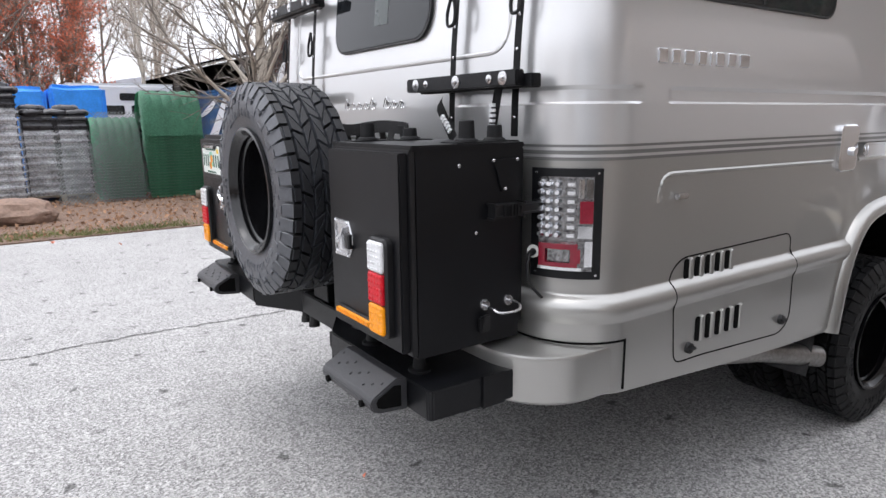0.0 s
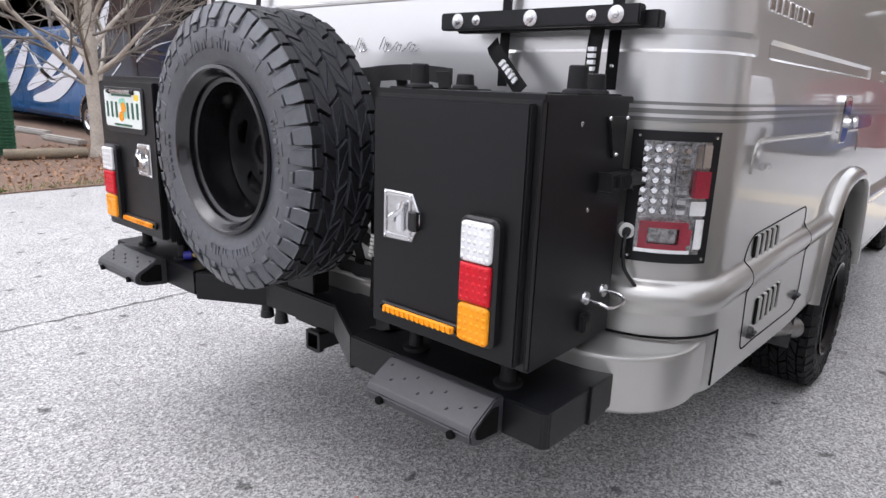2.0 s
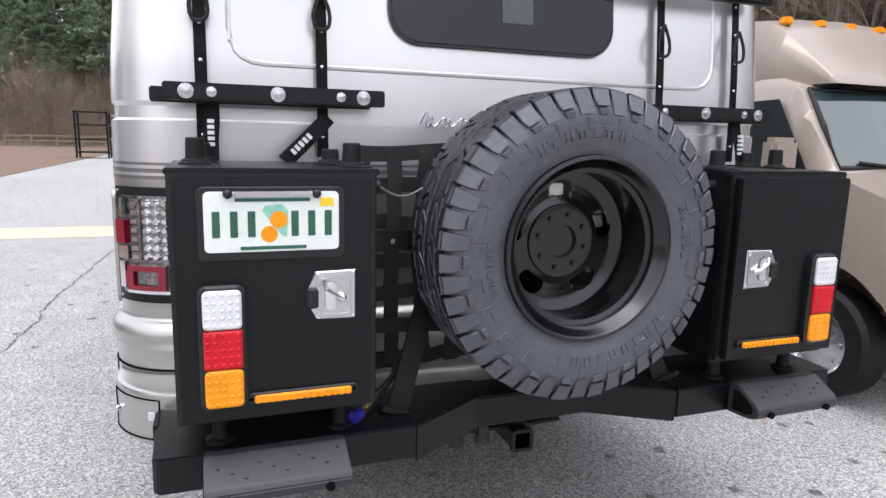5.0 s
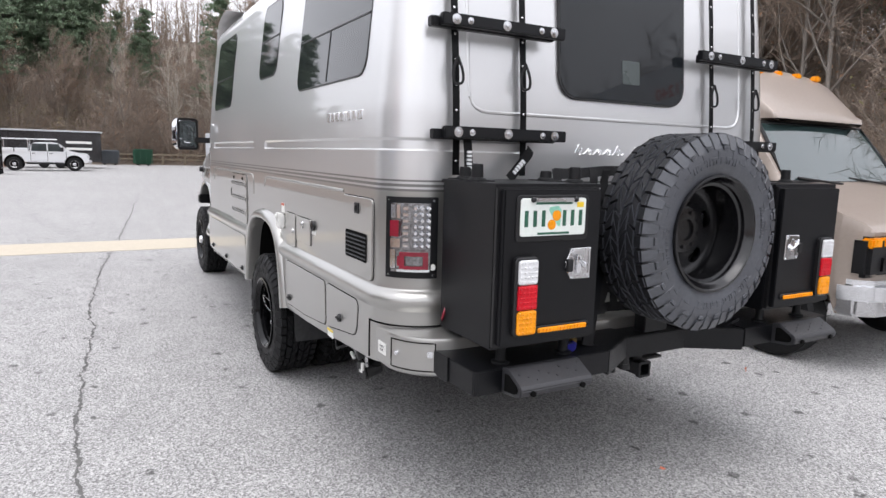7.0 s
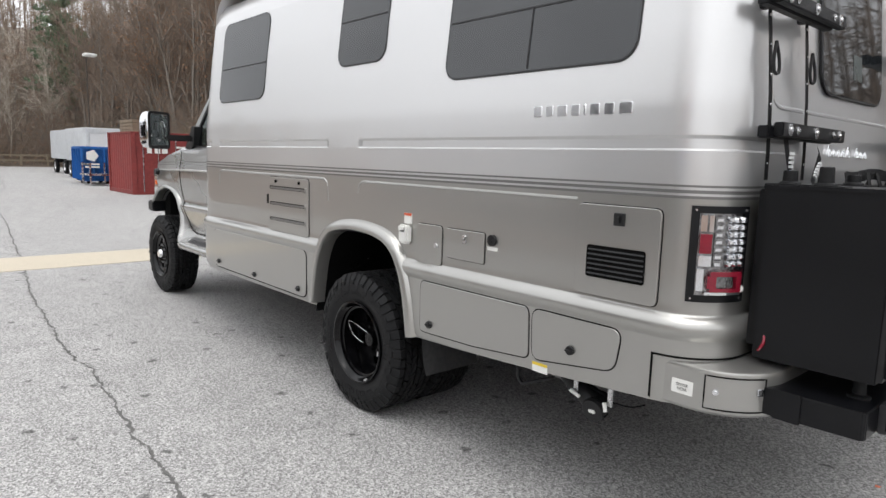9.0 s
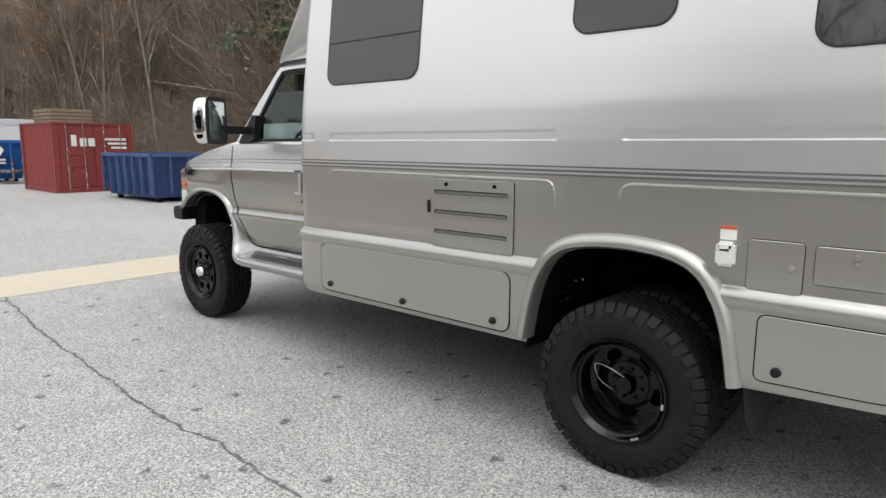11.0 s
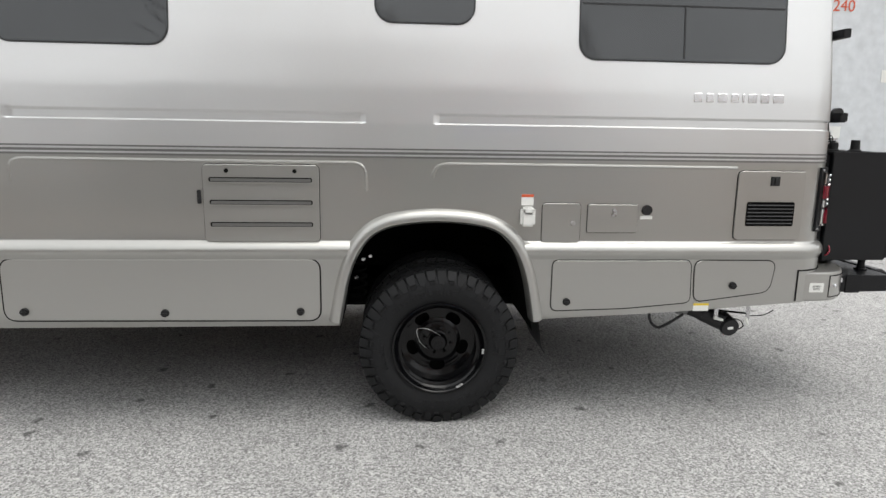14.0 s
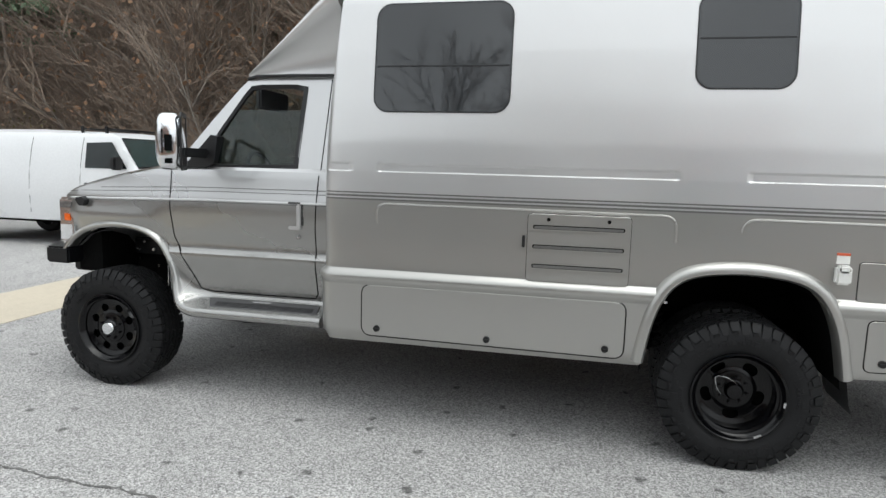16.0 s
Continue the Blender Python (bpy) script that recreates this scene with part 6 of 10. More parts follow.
for s in (1, -1):
    bm = wrapped(B(), s, 5, 62, 1.056, 1.404, 0.014)
    lamp = part("tail_lamp", bm, BLACKMETAL, van, "clear LED tail lamp in a black bezel")
    bm = wrapped(B(), s, 13, 55, 1.083, 1.379, 0.017)
    part("reflector", bm, LAMPBOWL, lamp, "smoky reflector bowl")
    for j in range(7):
        z = 1.358 - 0.0265 * j
        bm = wrapped(B(), s, 34, 42, z - 0.0115, z + 0.0115, 0.024, 2, 2)
        sq = part("lamp_cell", bm, LAMPBOWL, lamp)
        bm = wrapped(B(), s, 36, 41, z - 0.007, z + 0.004, 0.027, 2, 2)
        part("mirror_facet", bm, CHROME, sq)
    for i in range(3):
        for j in range(7):
            bm = B()
            a, z = 15.5 + 6.6 * i, 1.358 - 0.0265 * j
            p, q = wrap(s, a, z, 0.016), wrap(s, a, z, 0.034)
            rod(bm, p, q, 0.0126, 0.007, 10)
            part("lamp_cell", bm, CHROME, lamp)
    for a0, a1, z0, z1, o in ((44, 47.5, 1.315, 1.372, 0.03), (49, 54, 1.315, 1.372, 0.027), (49, 54.5, 1.10, 1.18, 0.028), (44, 54, 1.19, 1.228, 0.03), (14, 47, 1.086, 1.096, 0.028)):
        bm = wrapped(B(), s, a0, a1, z0, z1, o, 3, 2)
        part("lamp_cell", bm, CHROME, lamp)
    bm = wrapped(B(), s, 45, 54, 1.237, 1.306, 0.036, 4, 2)
    part("red_lens", bm, DEEPRED, lamp, "dark red reflector")
    for a0, a1, z0, z1 in ((16, 44, 1.155, 1.172), (16, 44, 1.098, 1.112), (16, 21, 1.112, 1.155), (39, 46, 1.112, 1.155)):
        bm = wrapped(B(), s, a0, a1, z0, z1, 0.037, 6, 2)
        part("red_lens", bm, DEEPRED, lamp, "dark red lens ring")
    bm = wrapped(B(), s, 22, 38, 1.114, 1.153, 0.026, 5, 2)
    part("reversing_bulb", bm, LAMPBOWL, lamp)
    for a, z in ((10, 1.39), (10, 1.07), (58, 1.39), (58, 1.07)):
        bm = B()
        rod(bm, wrap(s, a, z, 0.012), wrap(s, a, z, 0.019), 0.005, 0.004, 10)
        part("screw", bm, STEEL, lamp)

# painted bumper wrap below the coach
bm = B()
cols = []
arc = [(1.155 + 0.24 - 0.24 * math.cos(radians(a)), 1.245 - 0.24 + 0.24 * math.sin(radians(a))) for a in np.linspace(0, 90, 12)]
left = arc + [(1.53, 1.245)]
line = [(x, -y) for x, y in reversed(left)] + [(1.155, y) for y in np.linspace(-0.9, 0.9, 13)] + left
rowsz = [(1.25, 0.668, 0), (0.010, 0.668, 0), (0.0, 0.68, 0), (0.0, 0.818, 0), (0.004, 0.830, 0), (0.014, 0.836, 0), (1.25, 0.845, 0)]
for x, y in line:
    col = []
    for ins, z, _ in rowsz:
        if ins >= 1:
            px, py = max(x, 1.40), y * 0.86
        else:
            px, py = x + ins * (1 if x < 1.4 else 0), y * (1 - ins / 1.245)
        col.append(bm.verts.new((px, py, z)))
    cols.append(col)
for a, b in zip(cols, cols[1:]):
    for k in range(len(rowsz) - 1):
        bm.faces.new((a[k], b[k], b[k + 1], a[k + 1]))
bm.faces.new(cols[0])
bm.faces.new(cols[-1][::-1])
gp = B()
tube(gp, [(x + nx * (skin(0.85) + 0.001), (y + ny * (skin(0.85) + 0.001)), 0.846) for x, y, nx, ny in outline() if x < 1.545], 0.004, 6)
tube(gp, [(x + nx * (skin(0.85) + 0.001), -(y + ny * (skin(0.85) + 0.001)), 0.846) for x, y, nx, ny in outline() if x < 1.545], 0.004, 6)
part("skirt_gap", gp, DARK, van, "dark gap above the rear valance")
wrapb = part("rear_valance", bm, PEWTER, van, "painted wrap-round rear valance", 32)
for s in (1, -1):
    bm = B()
    block(bm, 1.535, 1.542, s * 1.242 - 0.012, s * 1.242 + 0.012 + (0.004 if s > 0 else 0), 0.676, 0.850)
    if s < 0:
        block(bm, 1.535, 1.542, -1.2575, -1.23, 0.676, 0.850)
    part("valance_gap", bm, DARK, van)
bm = B()
slab(bm, rounded(0.082, 0.052, 0.004), 0.003, axes((1.415, 1.2445, 0.747), (-1, 0, 0), (0, 0, 1)))
stick = part("sticker", bm, LABELWHITE, wrapb, "small white hose label")
for word, z in (("SEWER", 0.7500), ("HOSE", 0.7340)):
    tx = bpy.data.curves.new("label_word", "FONT")
    tx.body, tx.size, tx.extrude, tx.align_x = word, 0.0150, 0.0004, "CENTER"
    tx.materials.append(STRIPE)
    wo = new("label_word", tx)
    wo.parent = stick
    wo.matrix_basis = axes((1.415, 1.2485, z), (-1, 0, 0), (0, 0, 1))


def corner(a, z, out=0.0):
    """On the valance's rounded left corner; 90 degrees is the side."""
    r = 0.24 + out
    return (1.395 - r * math.cos(radians(a)), 1.005 + r * math.sin(radians(a)), z)


bm = B()
loop = [corner(a, 0.692, 0.0005) for a in np.linspace(76, 26, 14)] + [corner(26, z, 0.0005) for z in (0.73, 0.77)] + [corner(a, 0.812, 0.0005) for a in np.linspace(26, 76, 14)] + [corner(76, z, 0.0005) for z in (0.77, 0.73)]
tube(bm, loop, 0.0028, 6, True)
cd = part("corner_door_gap", bm, DARK, wrapb, "dark gap round a small curved door")
bm = B()
rod(bm, corner(67, 0.757, -0.002), corner(67, 0.757, 0.010), 0.011, 0.010, 18)
rod(bm, corner(67, 0.757, 0.009), corner(67, 0.757, 0.012), 0.006, 0.005, 12)
part("round_lock", bm, CHROME, cd, "round chrome lock")
LM = axes(corner(27, 0.765, 0.003), (math.sin(radians(27)), math.cos(radians(27)), 0), (0, 0, 1))
bm = B()
block(bm, -0.030, -0.006, -0.017, 0.017, -0.003, 0.004, 0.002, LM)
block(bm, 0.006, 0.030, -0.013, 0.013, -0.003, 0.004, 0.002, LM)
part("catch_plate", bm, CHROME, cd)
bm = B()
rod(bm, LM @ Vector((-0.014, -0.014, 0.010)), LM @ Vector((-0.014, 0.014, 0.010)), 0.005, 0.005, 10)
tube(bm, [LM @ Vector(p) for p in ((-0.014, 0.010, 0.012), (0.018, 0.009, 0.014), (0.022, 0.0, 0.014), (0.018, -0.009, 0.014), (-0.014, -0.010, 0.012))], 0.0028, 6)
part("draw_latch", bm, CHROME, cd, "chrome draw latch")
bm = B()
block(bm, 2.03, 2.115, side_y(0.64) - 0.001, side_y(0.64) + 0.003, 0.622, 0.665)
lab = part("sticker", bm, LABELWHITE, van, "white warning label")
bm = B()
block(bm, 2.03, 2.115, side_y(0.64) + 0.002, side_y(0.64) + 0.005, 0.653, 0.665)
part("sticker_band", bm, LABELYELLOW, lab)

# mud flaps, sewer outlet, plugs and cables
for s in (1, -1):
    bm = B()
    ribbon(bm, [(2.965, s * 1.0, 0.72), (2.955, s * 1.0, 0.55), (2.935, s * 1.0, 0.42), (2.91, s * 1.0, 0.36)], 0.40, 0.008)
    part("mud_flap", bm, FLAP, van, "black rubber mud flap")
bm = B()
rod(bm, (2.07, 1.07, 0.590), (1.98, 1.11, 0.565), 0.036, 0.040, 20)
rod(bm, (1.99, 1.10, 0.570), (1.85, 1.12, 0.510), 0.047, 0.050, 22)
rod(bm, (1.85, 1.08, 0.520), (1.845, 1.155, 0.500), 0.050, 0.052, 28)
rod(bm, (1.845, 1.155, 0.500), (1.844, 1.172, 0.496), 0.055, 0.050, 28)
rod(bm, (1.93, 1.02, 0.63), (1.93, 1.10, 0.56), 0.035)
sew = part("sewer_outlet", bm, PLASTIC, van, "black capped drain outlet")
bm = B()
block(bm, 1.828, 1.862, 1.168, 1.177, 0.488, 0.504, 0.003)
part("cap_badge", bm, LABELWHITE, sew)
bm = B()
rod(bm, (2.60, 1.06, 0.622), (2.10, 1.07, 0.592), 0.030, 0.030, 18)
rod(bm, (2.12, 1.07, 0.594), (2.06, 1.07, 0.589), 0.041, 0.041, 18)
part("drain_pipe", bm, GREYPIPE, sew, "grey plastic drain pipe")
bm = B()
tube(bm, smooth_line([(2.31, 1.13, 0.60), (2.30, 1.14, 0.53), (2.26, 1.15, 0.497), (2.21, 1.15, 0.515), (2.15, 1.13, 0.54), (2.10, 1.11, 0.56)], 5), 0.008)
part("hose", bm, PLASTIC, sew)
bm = B()
tube(bm, smooth_line([(1.86, 1.16, 0.55), (1.80, 1.17, 0.545), (1.77, 1.17, 0.51), (1.79, 1.16, 0.485)], 5), 0.003)
tube(bm, smooth_line([(1.74, 1.18, 0.57), (1.66, 1.18, 0.575), (1.60, 1.17, 0.60)], 4), 0.003)
rod(bm, (1.90, 1.13, 0.588), (1.76, 1.17, 0.582), 0.006)
part("valve_rod", bm, DARK, sew)
for x, y, lean in ((1.935, 1.17, 0.050), (1.755, 1.18, 0.012)):
    bm = B()
    block(bm, x - 0.012, x + 0.012, y - 0.004, y + 0.002, 0.545, 0.625, 0.002)
    part("valve_tab", bm, STEEL, sew)
    bm = B()
    rod(bm, (x + 0.018, y + 0.012, 0.562), (x + 0.018 - lean, y + 0.018, 0.548 if lean > 0.03 else 0.525), 0.009, 0.008, 12)
    part("pull_handle", bm, LABELWHITE, sew, "white pull handle")
bm = B()
rod(bm, (1.345, -1.035, 1.135), (1.318, -1.05, 1.135), 0.024, 0.021, 24)
plug = part("cable_socket", bm, LABELWHITE, van, "round white cable socket")
bm = B()
rod(bm, (1.322, -1.048, 1.135), (1.300, -1.055, 1.13), 0.012, 0.010, 12)
tube(bm, smooth_line([(1.30, -1.055, 1.13), (1.285, -1.06, 1.09), (1.29, -1.065, 1.04), (1.315, -1.08, 1.00), (1.33, -1.085, 0.985)], 5), 0.005)
part("cable", bm, PLASTIC, plug)
bm = B()
rod(bm, (1.345, 1.04, 1.105), (1.322, 1.058, 1.105), 0.015, 0.013, 20)
part("cable_socket", bm, LABELWHITE, van, "round white cable socket")
bm = B()
tube(bm, smooth_line([(1.26, 1.00, 1.00), (1.235, 1.03, 0.965), (1.225, 1.05, 0.925), (1.24, 1.05, 0.895), (1.26, 1.02, 0.89)], 5), 0.0055)
part("cable", bm, DEEPRED, van, "thin red cable")
# air hose coupling on the bumper's left wing
cp = tagged(empty("hose_coupling", 0.95, 0.50, 0.79), "brass and blue hose coupling lying on the bumper", "hose coupling")
bm = B()
rod(bm, (0.925, 0.605, 0.805), (0.948, 0.582, 0.808), 0.018, 0.018, 18)
part("blue_cap", bm, BLUEPLUG, cp, "blue plastic cap")
bm = B()
rod(bm, (0.948, 0.582, 0.808), (0.966, 0.564, 0.812), 0.013, 0.015, 6)
rod(bm, (0.966, 0.564, 0.812), (0.978, 0.552, 0.816), 0.018, 0.018, 6)
part("nut", bm, BRASS, cp, "brass nut")
bm = B()
tube(bm, smooth_line([(0.976, 0.554, 0.815), (1.00, 0.52, 0.835), (1.05, 0.46, 0.865), (1.14, 0.43, 0.87)], 5), 0.010)
part("hose", bm, PLASTIC, cp)
# thin cables from the boxes to the spare's carrier
for s in (1, -1):
    cb = tagged(empty("lamp_cable", 1.0, s * 0.5, 1.42), "thin grey cable slung from the cargo box", "cable", "lamp cables")
    bm = B()
    tube(bm, smooth_line([(0.93, s * 0.555, 1.44), (0.95, s * 0.53, 1.435), (1.0, s * 0.48, 1.41), (1.06, s * 0.42, 1.40), (1.10, s * 0.36, 1.42)], 5), 0.0035)
    part("cable", bm, GREYPIPE, cb)
    bm = B()
    rod(bm, (0.93, s * 0.558, 1.44), (0.93, s * 0.535, 1.44), 0.016, 0.012, 14)
    part("gland", bm, PLASTIC, cb)
# inner rear wheel details
for s in (1,):
    bm = B()
    yb = 1.125 + 0.146
    tube(bm, smooth_line([(AXLE_R + 0.05, s * (yb - 0.09), TYRE_R - 0.03), (AXLE_R + 0.10, s * (yb - 0.05), TYRE_R + 0.02), (AXLE_R + 0.12, s * (yb - 0.03), TYRE_R + 0.10), (AXLE_R + 0.06, s * (yb - 0.035), TYRE_R + 0.10), (AXLE_R - 0.01, s * (yb - 0.08), TYRE_R + 0.05)], 5), 0.0026)
    part("valve_hose", bm, STEEL, van, "thin braided tyre valve hose")


# stick-on balance weights on the rear rim's lip
for dx, dz in ((-0.100, -0.212), (-0.112, -0.206), (-0.123, -0.199), (-0.233, -0.016)):
    bm = B()
    M = Matrix.Translation((AXLE_R + dx, 1.2712, TYRE_R + dz)) @ Matrix.Rotation(-math.atan2(dz, dx), 4, "Y")
    block(bm, -0.006, 0.006, -0.003, 0.003, -0.007 if dx > -0.2 else -0.014, 0.007 if dx > -0.2 else 0.014, 0.0015, M)
    part("wheel_weight", bm, STEEL, van, "bright stick-on wheel weight")


# ---- ground ----
def ground_mat(name, cols, scales, bump, bscale, rough=0.9, spots=0.0):
    m = mat(name, cols[0], rough, 0, 0.15, scales, bump, bscale, 0.05)
    n, l = m.node_tree.nodes, m.node_tree.links
    b = n["Principled BSDF"]
    base = b.inputs["Base Color"].links[0].from_socket
    tc = n.new("ShaderNodeTexCoord")
    vor = n.new("ShaderNodeTexVoronoi")
    vor.inputs["Scale"].default_value = bscale * 0.6
    r1 = n.new("ShaderNodeValToRGB")
    r1.color_ramp.elements[0].color, r1.color_ramp.elements[1].color = (*cols[1], 1), (*cols[2], 1)
    l.new(tc.outputs["Object"], vor.inputs["Vector"])
    l.new(vor.outputs["Color"], r1.inputs[0])
    mx = n.new("ShaderNodeMixRGB")
    mx.inputs[0].default_value = 0.55
    l.new(base, mx.inputs[1])
    l.new(r1.outputs[0], mx.inputs[2])
    last = mx.outputs[0]
    if spots:
        v2 = n.new("ShaderNodeTexVoronoi")
        v2.inputs["Scale"].default_value = 2.2
        l.new(tc.outputs["Object"], v2.inputs["Vector"])
        r2 = n.new("ShaderNodeValToRGB")
        r2.color_ramp.elements[0].color, r2.color_ramp.elements[1].color = (0.35, 0.35, 0.35, 1), (1, 1, 1, 1)
        r2.color_ramp.elements[0].position, r2.color_ramp.elements[1].position = spots * 0.6, spots
        l.new(v2.outputs["Distance"], r2.inputs[0])
        m2 = n.new("ShaderNodeMixRGB")
        m2.blend_type = "MULTIPLY"
        m2.inputs[0].default_value = 0.7
        l.new(last, m2.inputs[1])
        l.new(r2.outputs[0], m2.inputs[2])
        last = m2.outputs[0]
    l.new(last, b.inputs["Base Color"])
    return m




def asphalt_mat():
    """Worn asphalt: pale stones in darker binder, broad stains and small tar spots."""
    m = mat("worn_asphalt", (0.336, 0.331, 0.325), 0.92, 0, 0.13, (0.22, 3.0), 0, 1, 0.04)
    n, l = m.node_tree.nodes, m.node_tree.links
    b = n["Principled BSDF"]
    broad = b.inputs["Base Color"].links[0].from_socket
    tc = n.new("ShaderNodeTexCoord")

    def ramp(src, p0, c0, p1, c1):
        r = n.new("ShaderNodeValToRGB")
        r.color_ramp.elements[0].position, r.color_ramp.elements[1].position = p0, p1
        r.color_ramp.elements[0].color, r.color_ramp.elements[1].color = (c0, c0, c0, 1), (c1, c1, c1, 1)
        l.new(src, r.inputs[0])
        return r.outputs[0]

    def times(a, c):
        x = n.new("ShaderNodeMixRGB")
        x.blend_type = "MULTIPLY"
        x.inputs[0].default_value = 1.0
        l.new(a, x.inputs[1])
        l.new(c, x.inputs[2])
        return x.outputs[0]
    stones = n.new("ShaderNodeTexVoronoi")
    stones.inputs["Scale"].default_value = 135
    l.new(tc.outputs["Object"], stones.inputs["Vector"])
    sep = n.new("ShaderNodeSeparateColor")
    l.new(stones.outputs["Color"], sep.inputs[0])
    grit = n.new("ShaderNodeTexNoise")
    grit.inputs["Scale"].default_value, grit.inputs["Detail"].default_value = 50, 5
    l.new(tc.outputs["Object"], grit.inputs["Vector"])
    spots = n.new("ShaderNodeTexVoronoi")
    spots.voronoi_dimensions = "2D"
    spots.inputs["Scale"].default_value = 2.3
    spots.inputs["Randomness"].default_value = 1.0
    lumps = n.new("ShaderNodeTexNoise")
    lumps.inputs["Scale"].default_value, lumps.inputs["Detail"].default_value = 22, 3
    l.new(tc.outputs["Object"], lumps.inputs["Vector"])
    wob = n.new("ShaderNodeMixRGB")
    wob.blend_type, wob.inputs[0].default_value = "ADD", 0.10
    l.new(tc.outputs["Object"], wob.inputs[1])
    l.new(lumps.outputs["Color"], wob.inputs[2])
    l.new(wob.outputs[0], spots.inputs["Vector"])
    c = times(broad, ramp(sep.outputs[0], 0.0, 0.42, 1.0, 1.58))
    c = times(c, ramp(grit.outputs["Fac"], 0.34, 0.78, 0.66, 1.22))
    sp = n.new("ShaderNodeSeparateColor")
    l.new(spots.outputs["Color"], sp.inputs[0])
    some = n.new("ShaderNodeMixRGB")
    some.blend_type, some.inputs[0].default_value = "LIGHTEN", 1.0
    l.new(ramp(spots.outputs["Distance"], 0.038, 0.34, 0.078, 1.0), some.inputs[1])
    l.new(ramp(sp.outputs[0], 0.38, 0.0, 0.62, 1.0), some.inputs[2])
    c = times(c, some.outputs[0])
    l.new(c, b.inputs["Base Color"])
    bp = n.new("ShaderNodeBump")
    bp.inputs["Strength"].default_value, bp.inputs["Distance"].default_value = 0.45, 0.006
    l.new(stones.outputs["Distance"], bp.inputs["Height"])
    l.new(bp.outputs[0], b.inputs["Normal"])
    return m


ASPHALT = asphalt_mat()
EARTH = ground_mat("leaf_litter", ((0.11, 0.085, 0.065), (0.05, 0.037, 0.027), (0.19, 0.145, 0.108)), (0.3, 5), 0.8, 30)
MULCH = ground_mat("bark_mulch", ((0.15, 0.095, 0.07), (0.06, 0.038, 0.028), (0.30, 0.20, 0.14)), (0.7, 12), 0.9, 60)
CONCRETE = ground_mat("buff_concrete", ((0.50, 0.445, 0.355), (0.38, 0.34, 0.27), (0.60, 0.535, 0.43)), (0.6, 10), 0.3, 180)
CRACK = mat("crack_filler", (0.125, 0.122, 0.118), 0.9, 0, 0.3, (4, 60), 0.4, 120)


def hill(x, y):
    h = 0.0
    h += 0.20 * max(0.0, -y - 14.0) if x < 60 else 0.0
    h += 0.30 * max(0.0, x - 68.0) * max(0.12, min(1.0, (44.0 - y) / 22.0))
    h += 0.05 * max(0.0, y - 70.0)
    return min(h, 26.0) + (0.4 * noise.noise((x * 0.1, y * 0.1, 0)) if h > 0 else 0.0)


bm = B()
xs = list(np.arange(-60, 130, 5.0))
ys = list(np.arange(-90, 120, 5.0))
xs = [-900, -300, -120] + xs + [160, 300, 900]
ys = [-900, -300, -140] + ys + [160, 300, 900]
g = [[bm.verts.new((x, y, hill(x, y) - 0.05)) for y in ys] for x in xs]
for i in range(len(xs) - 1):
    for j in range(len(ys) - 1):
        bm.faces.new((g[i][j], g[i + 1][j], g[i + 1][j + 1], g[i][j + 1]))
tagged(part("ground", bm, EARTH), "brown leaf-littered ground rising to wooded slopes", "ground", kind="structure")

bm = B()
block(bm, -40, 66, -9.5, 7.4, -0.2, 0.0)
road = tagged(part("pavement", bm, ASPHALT), "worn light grey asphalt car park with dark spots", "pavement", kind="structure")
bm = B()
block(bm, 9.85, 11.05, -9.5, 7.4, -0.1, 0.006)
tagged(part("gutter_strip", bm, CONCRETE), "buff concrete drainage strip across the asphalt", "concrete strip", kind="structure")
CRACK_LINE = [(-6, 2.35), (-3, 2.55), (-0.2, 2.49), (1.06, 2.47), (2.1, 2.42), (3.1, 2.45), (4.84, 2.38), (5.5, 2.39), (7.9, 2.27), (8.9, 2.14), (12.0, 1.85), (23, 0.87), (31.4, -0.47), (60, -3.5)]


def crack(line, seed, wide):
    """A ragged crack along a plan line: a wandering main gap with crumbled edges and short side cracks."""
    rg, bm, x, off = random.Random(seed), B(), line[0][0], 0.0
    vs = []
    while x < line[-1][0]:
        off = off * 0.93 + rg.uniform(-0.011, 0.011)
        y = interp(x, line) + off
        w = wide * rg.uniform(0.15, 1.1)
        vs.append((bm.verts.new((x, y - w, 0.0035)), bm.verts.new((x + rg.uniform(-0.006, 0.006), y + w * rg.uniform(0.3, 1.2), 0.0035))))
        if x < 14 and rg.random() < 0.16:
            d, ln = rg.choice((-1, 1)), rg.uniform(0.02, 0.07)
            ex = x + rg.uniform(-0.05, 0.05)
            bm.faces.new([bm.verts.new(p) for p in ((x - 0.006, y, 0.0036), (x + 0.006, y, 0.0036), (ex, y + d * ln, 0.0036))])
        x += rg.uniform(0.012, 0.04) if x < 14 else rg.uniform(0.08, 0.2)
    for (a, b), (c, d) in zip(vs, vs[1:]):
        bm.faces.new((a, c, d, b))
    return bm


part("crack", crack(CRACK_LINE, 4, 0.015), CRACK, road, "dark crack running through the asphalt")
part("crack", crack([(11.1, 1.9), (14, 3.2), (20, 4.1), (30, 4.4)], 5, 0.008), CRACK, road)
part("crack", crack([(16, 0.9), (19, -0.4), (26, -1.2)], 6, 0.008), CRACK, road)
bm = B()
block(bm, -40, 66, 7.4, 60, -0.1, 0.02)
tagged(part("mulch_bed", bm, MULCH), "brown bark mulch bed beside the asphalt", "mulch", kind="structure")

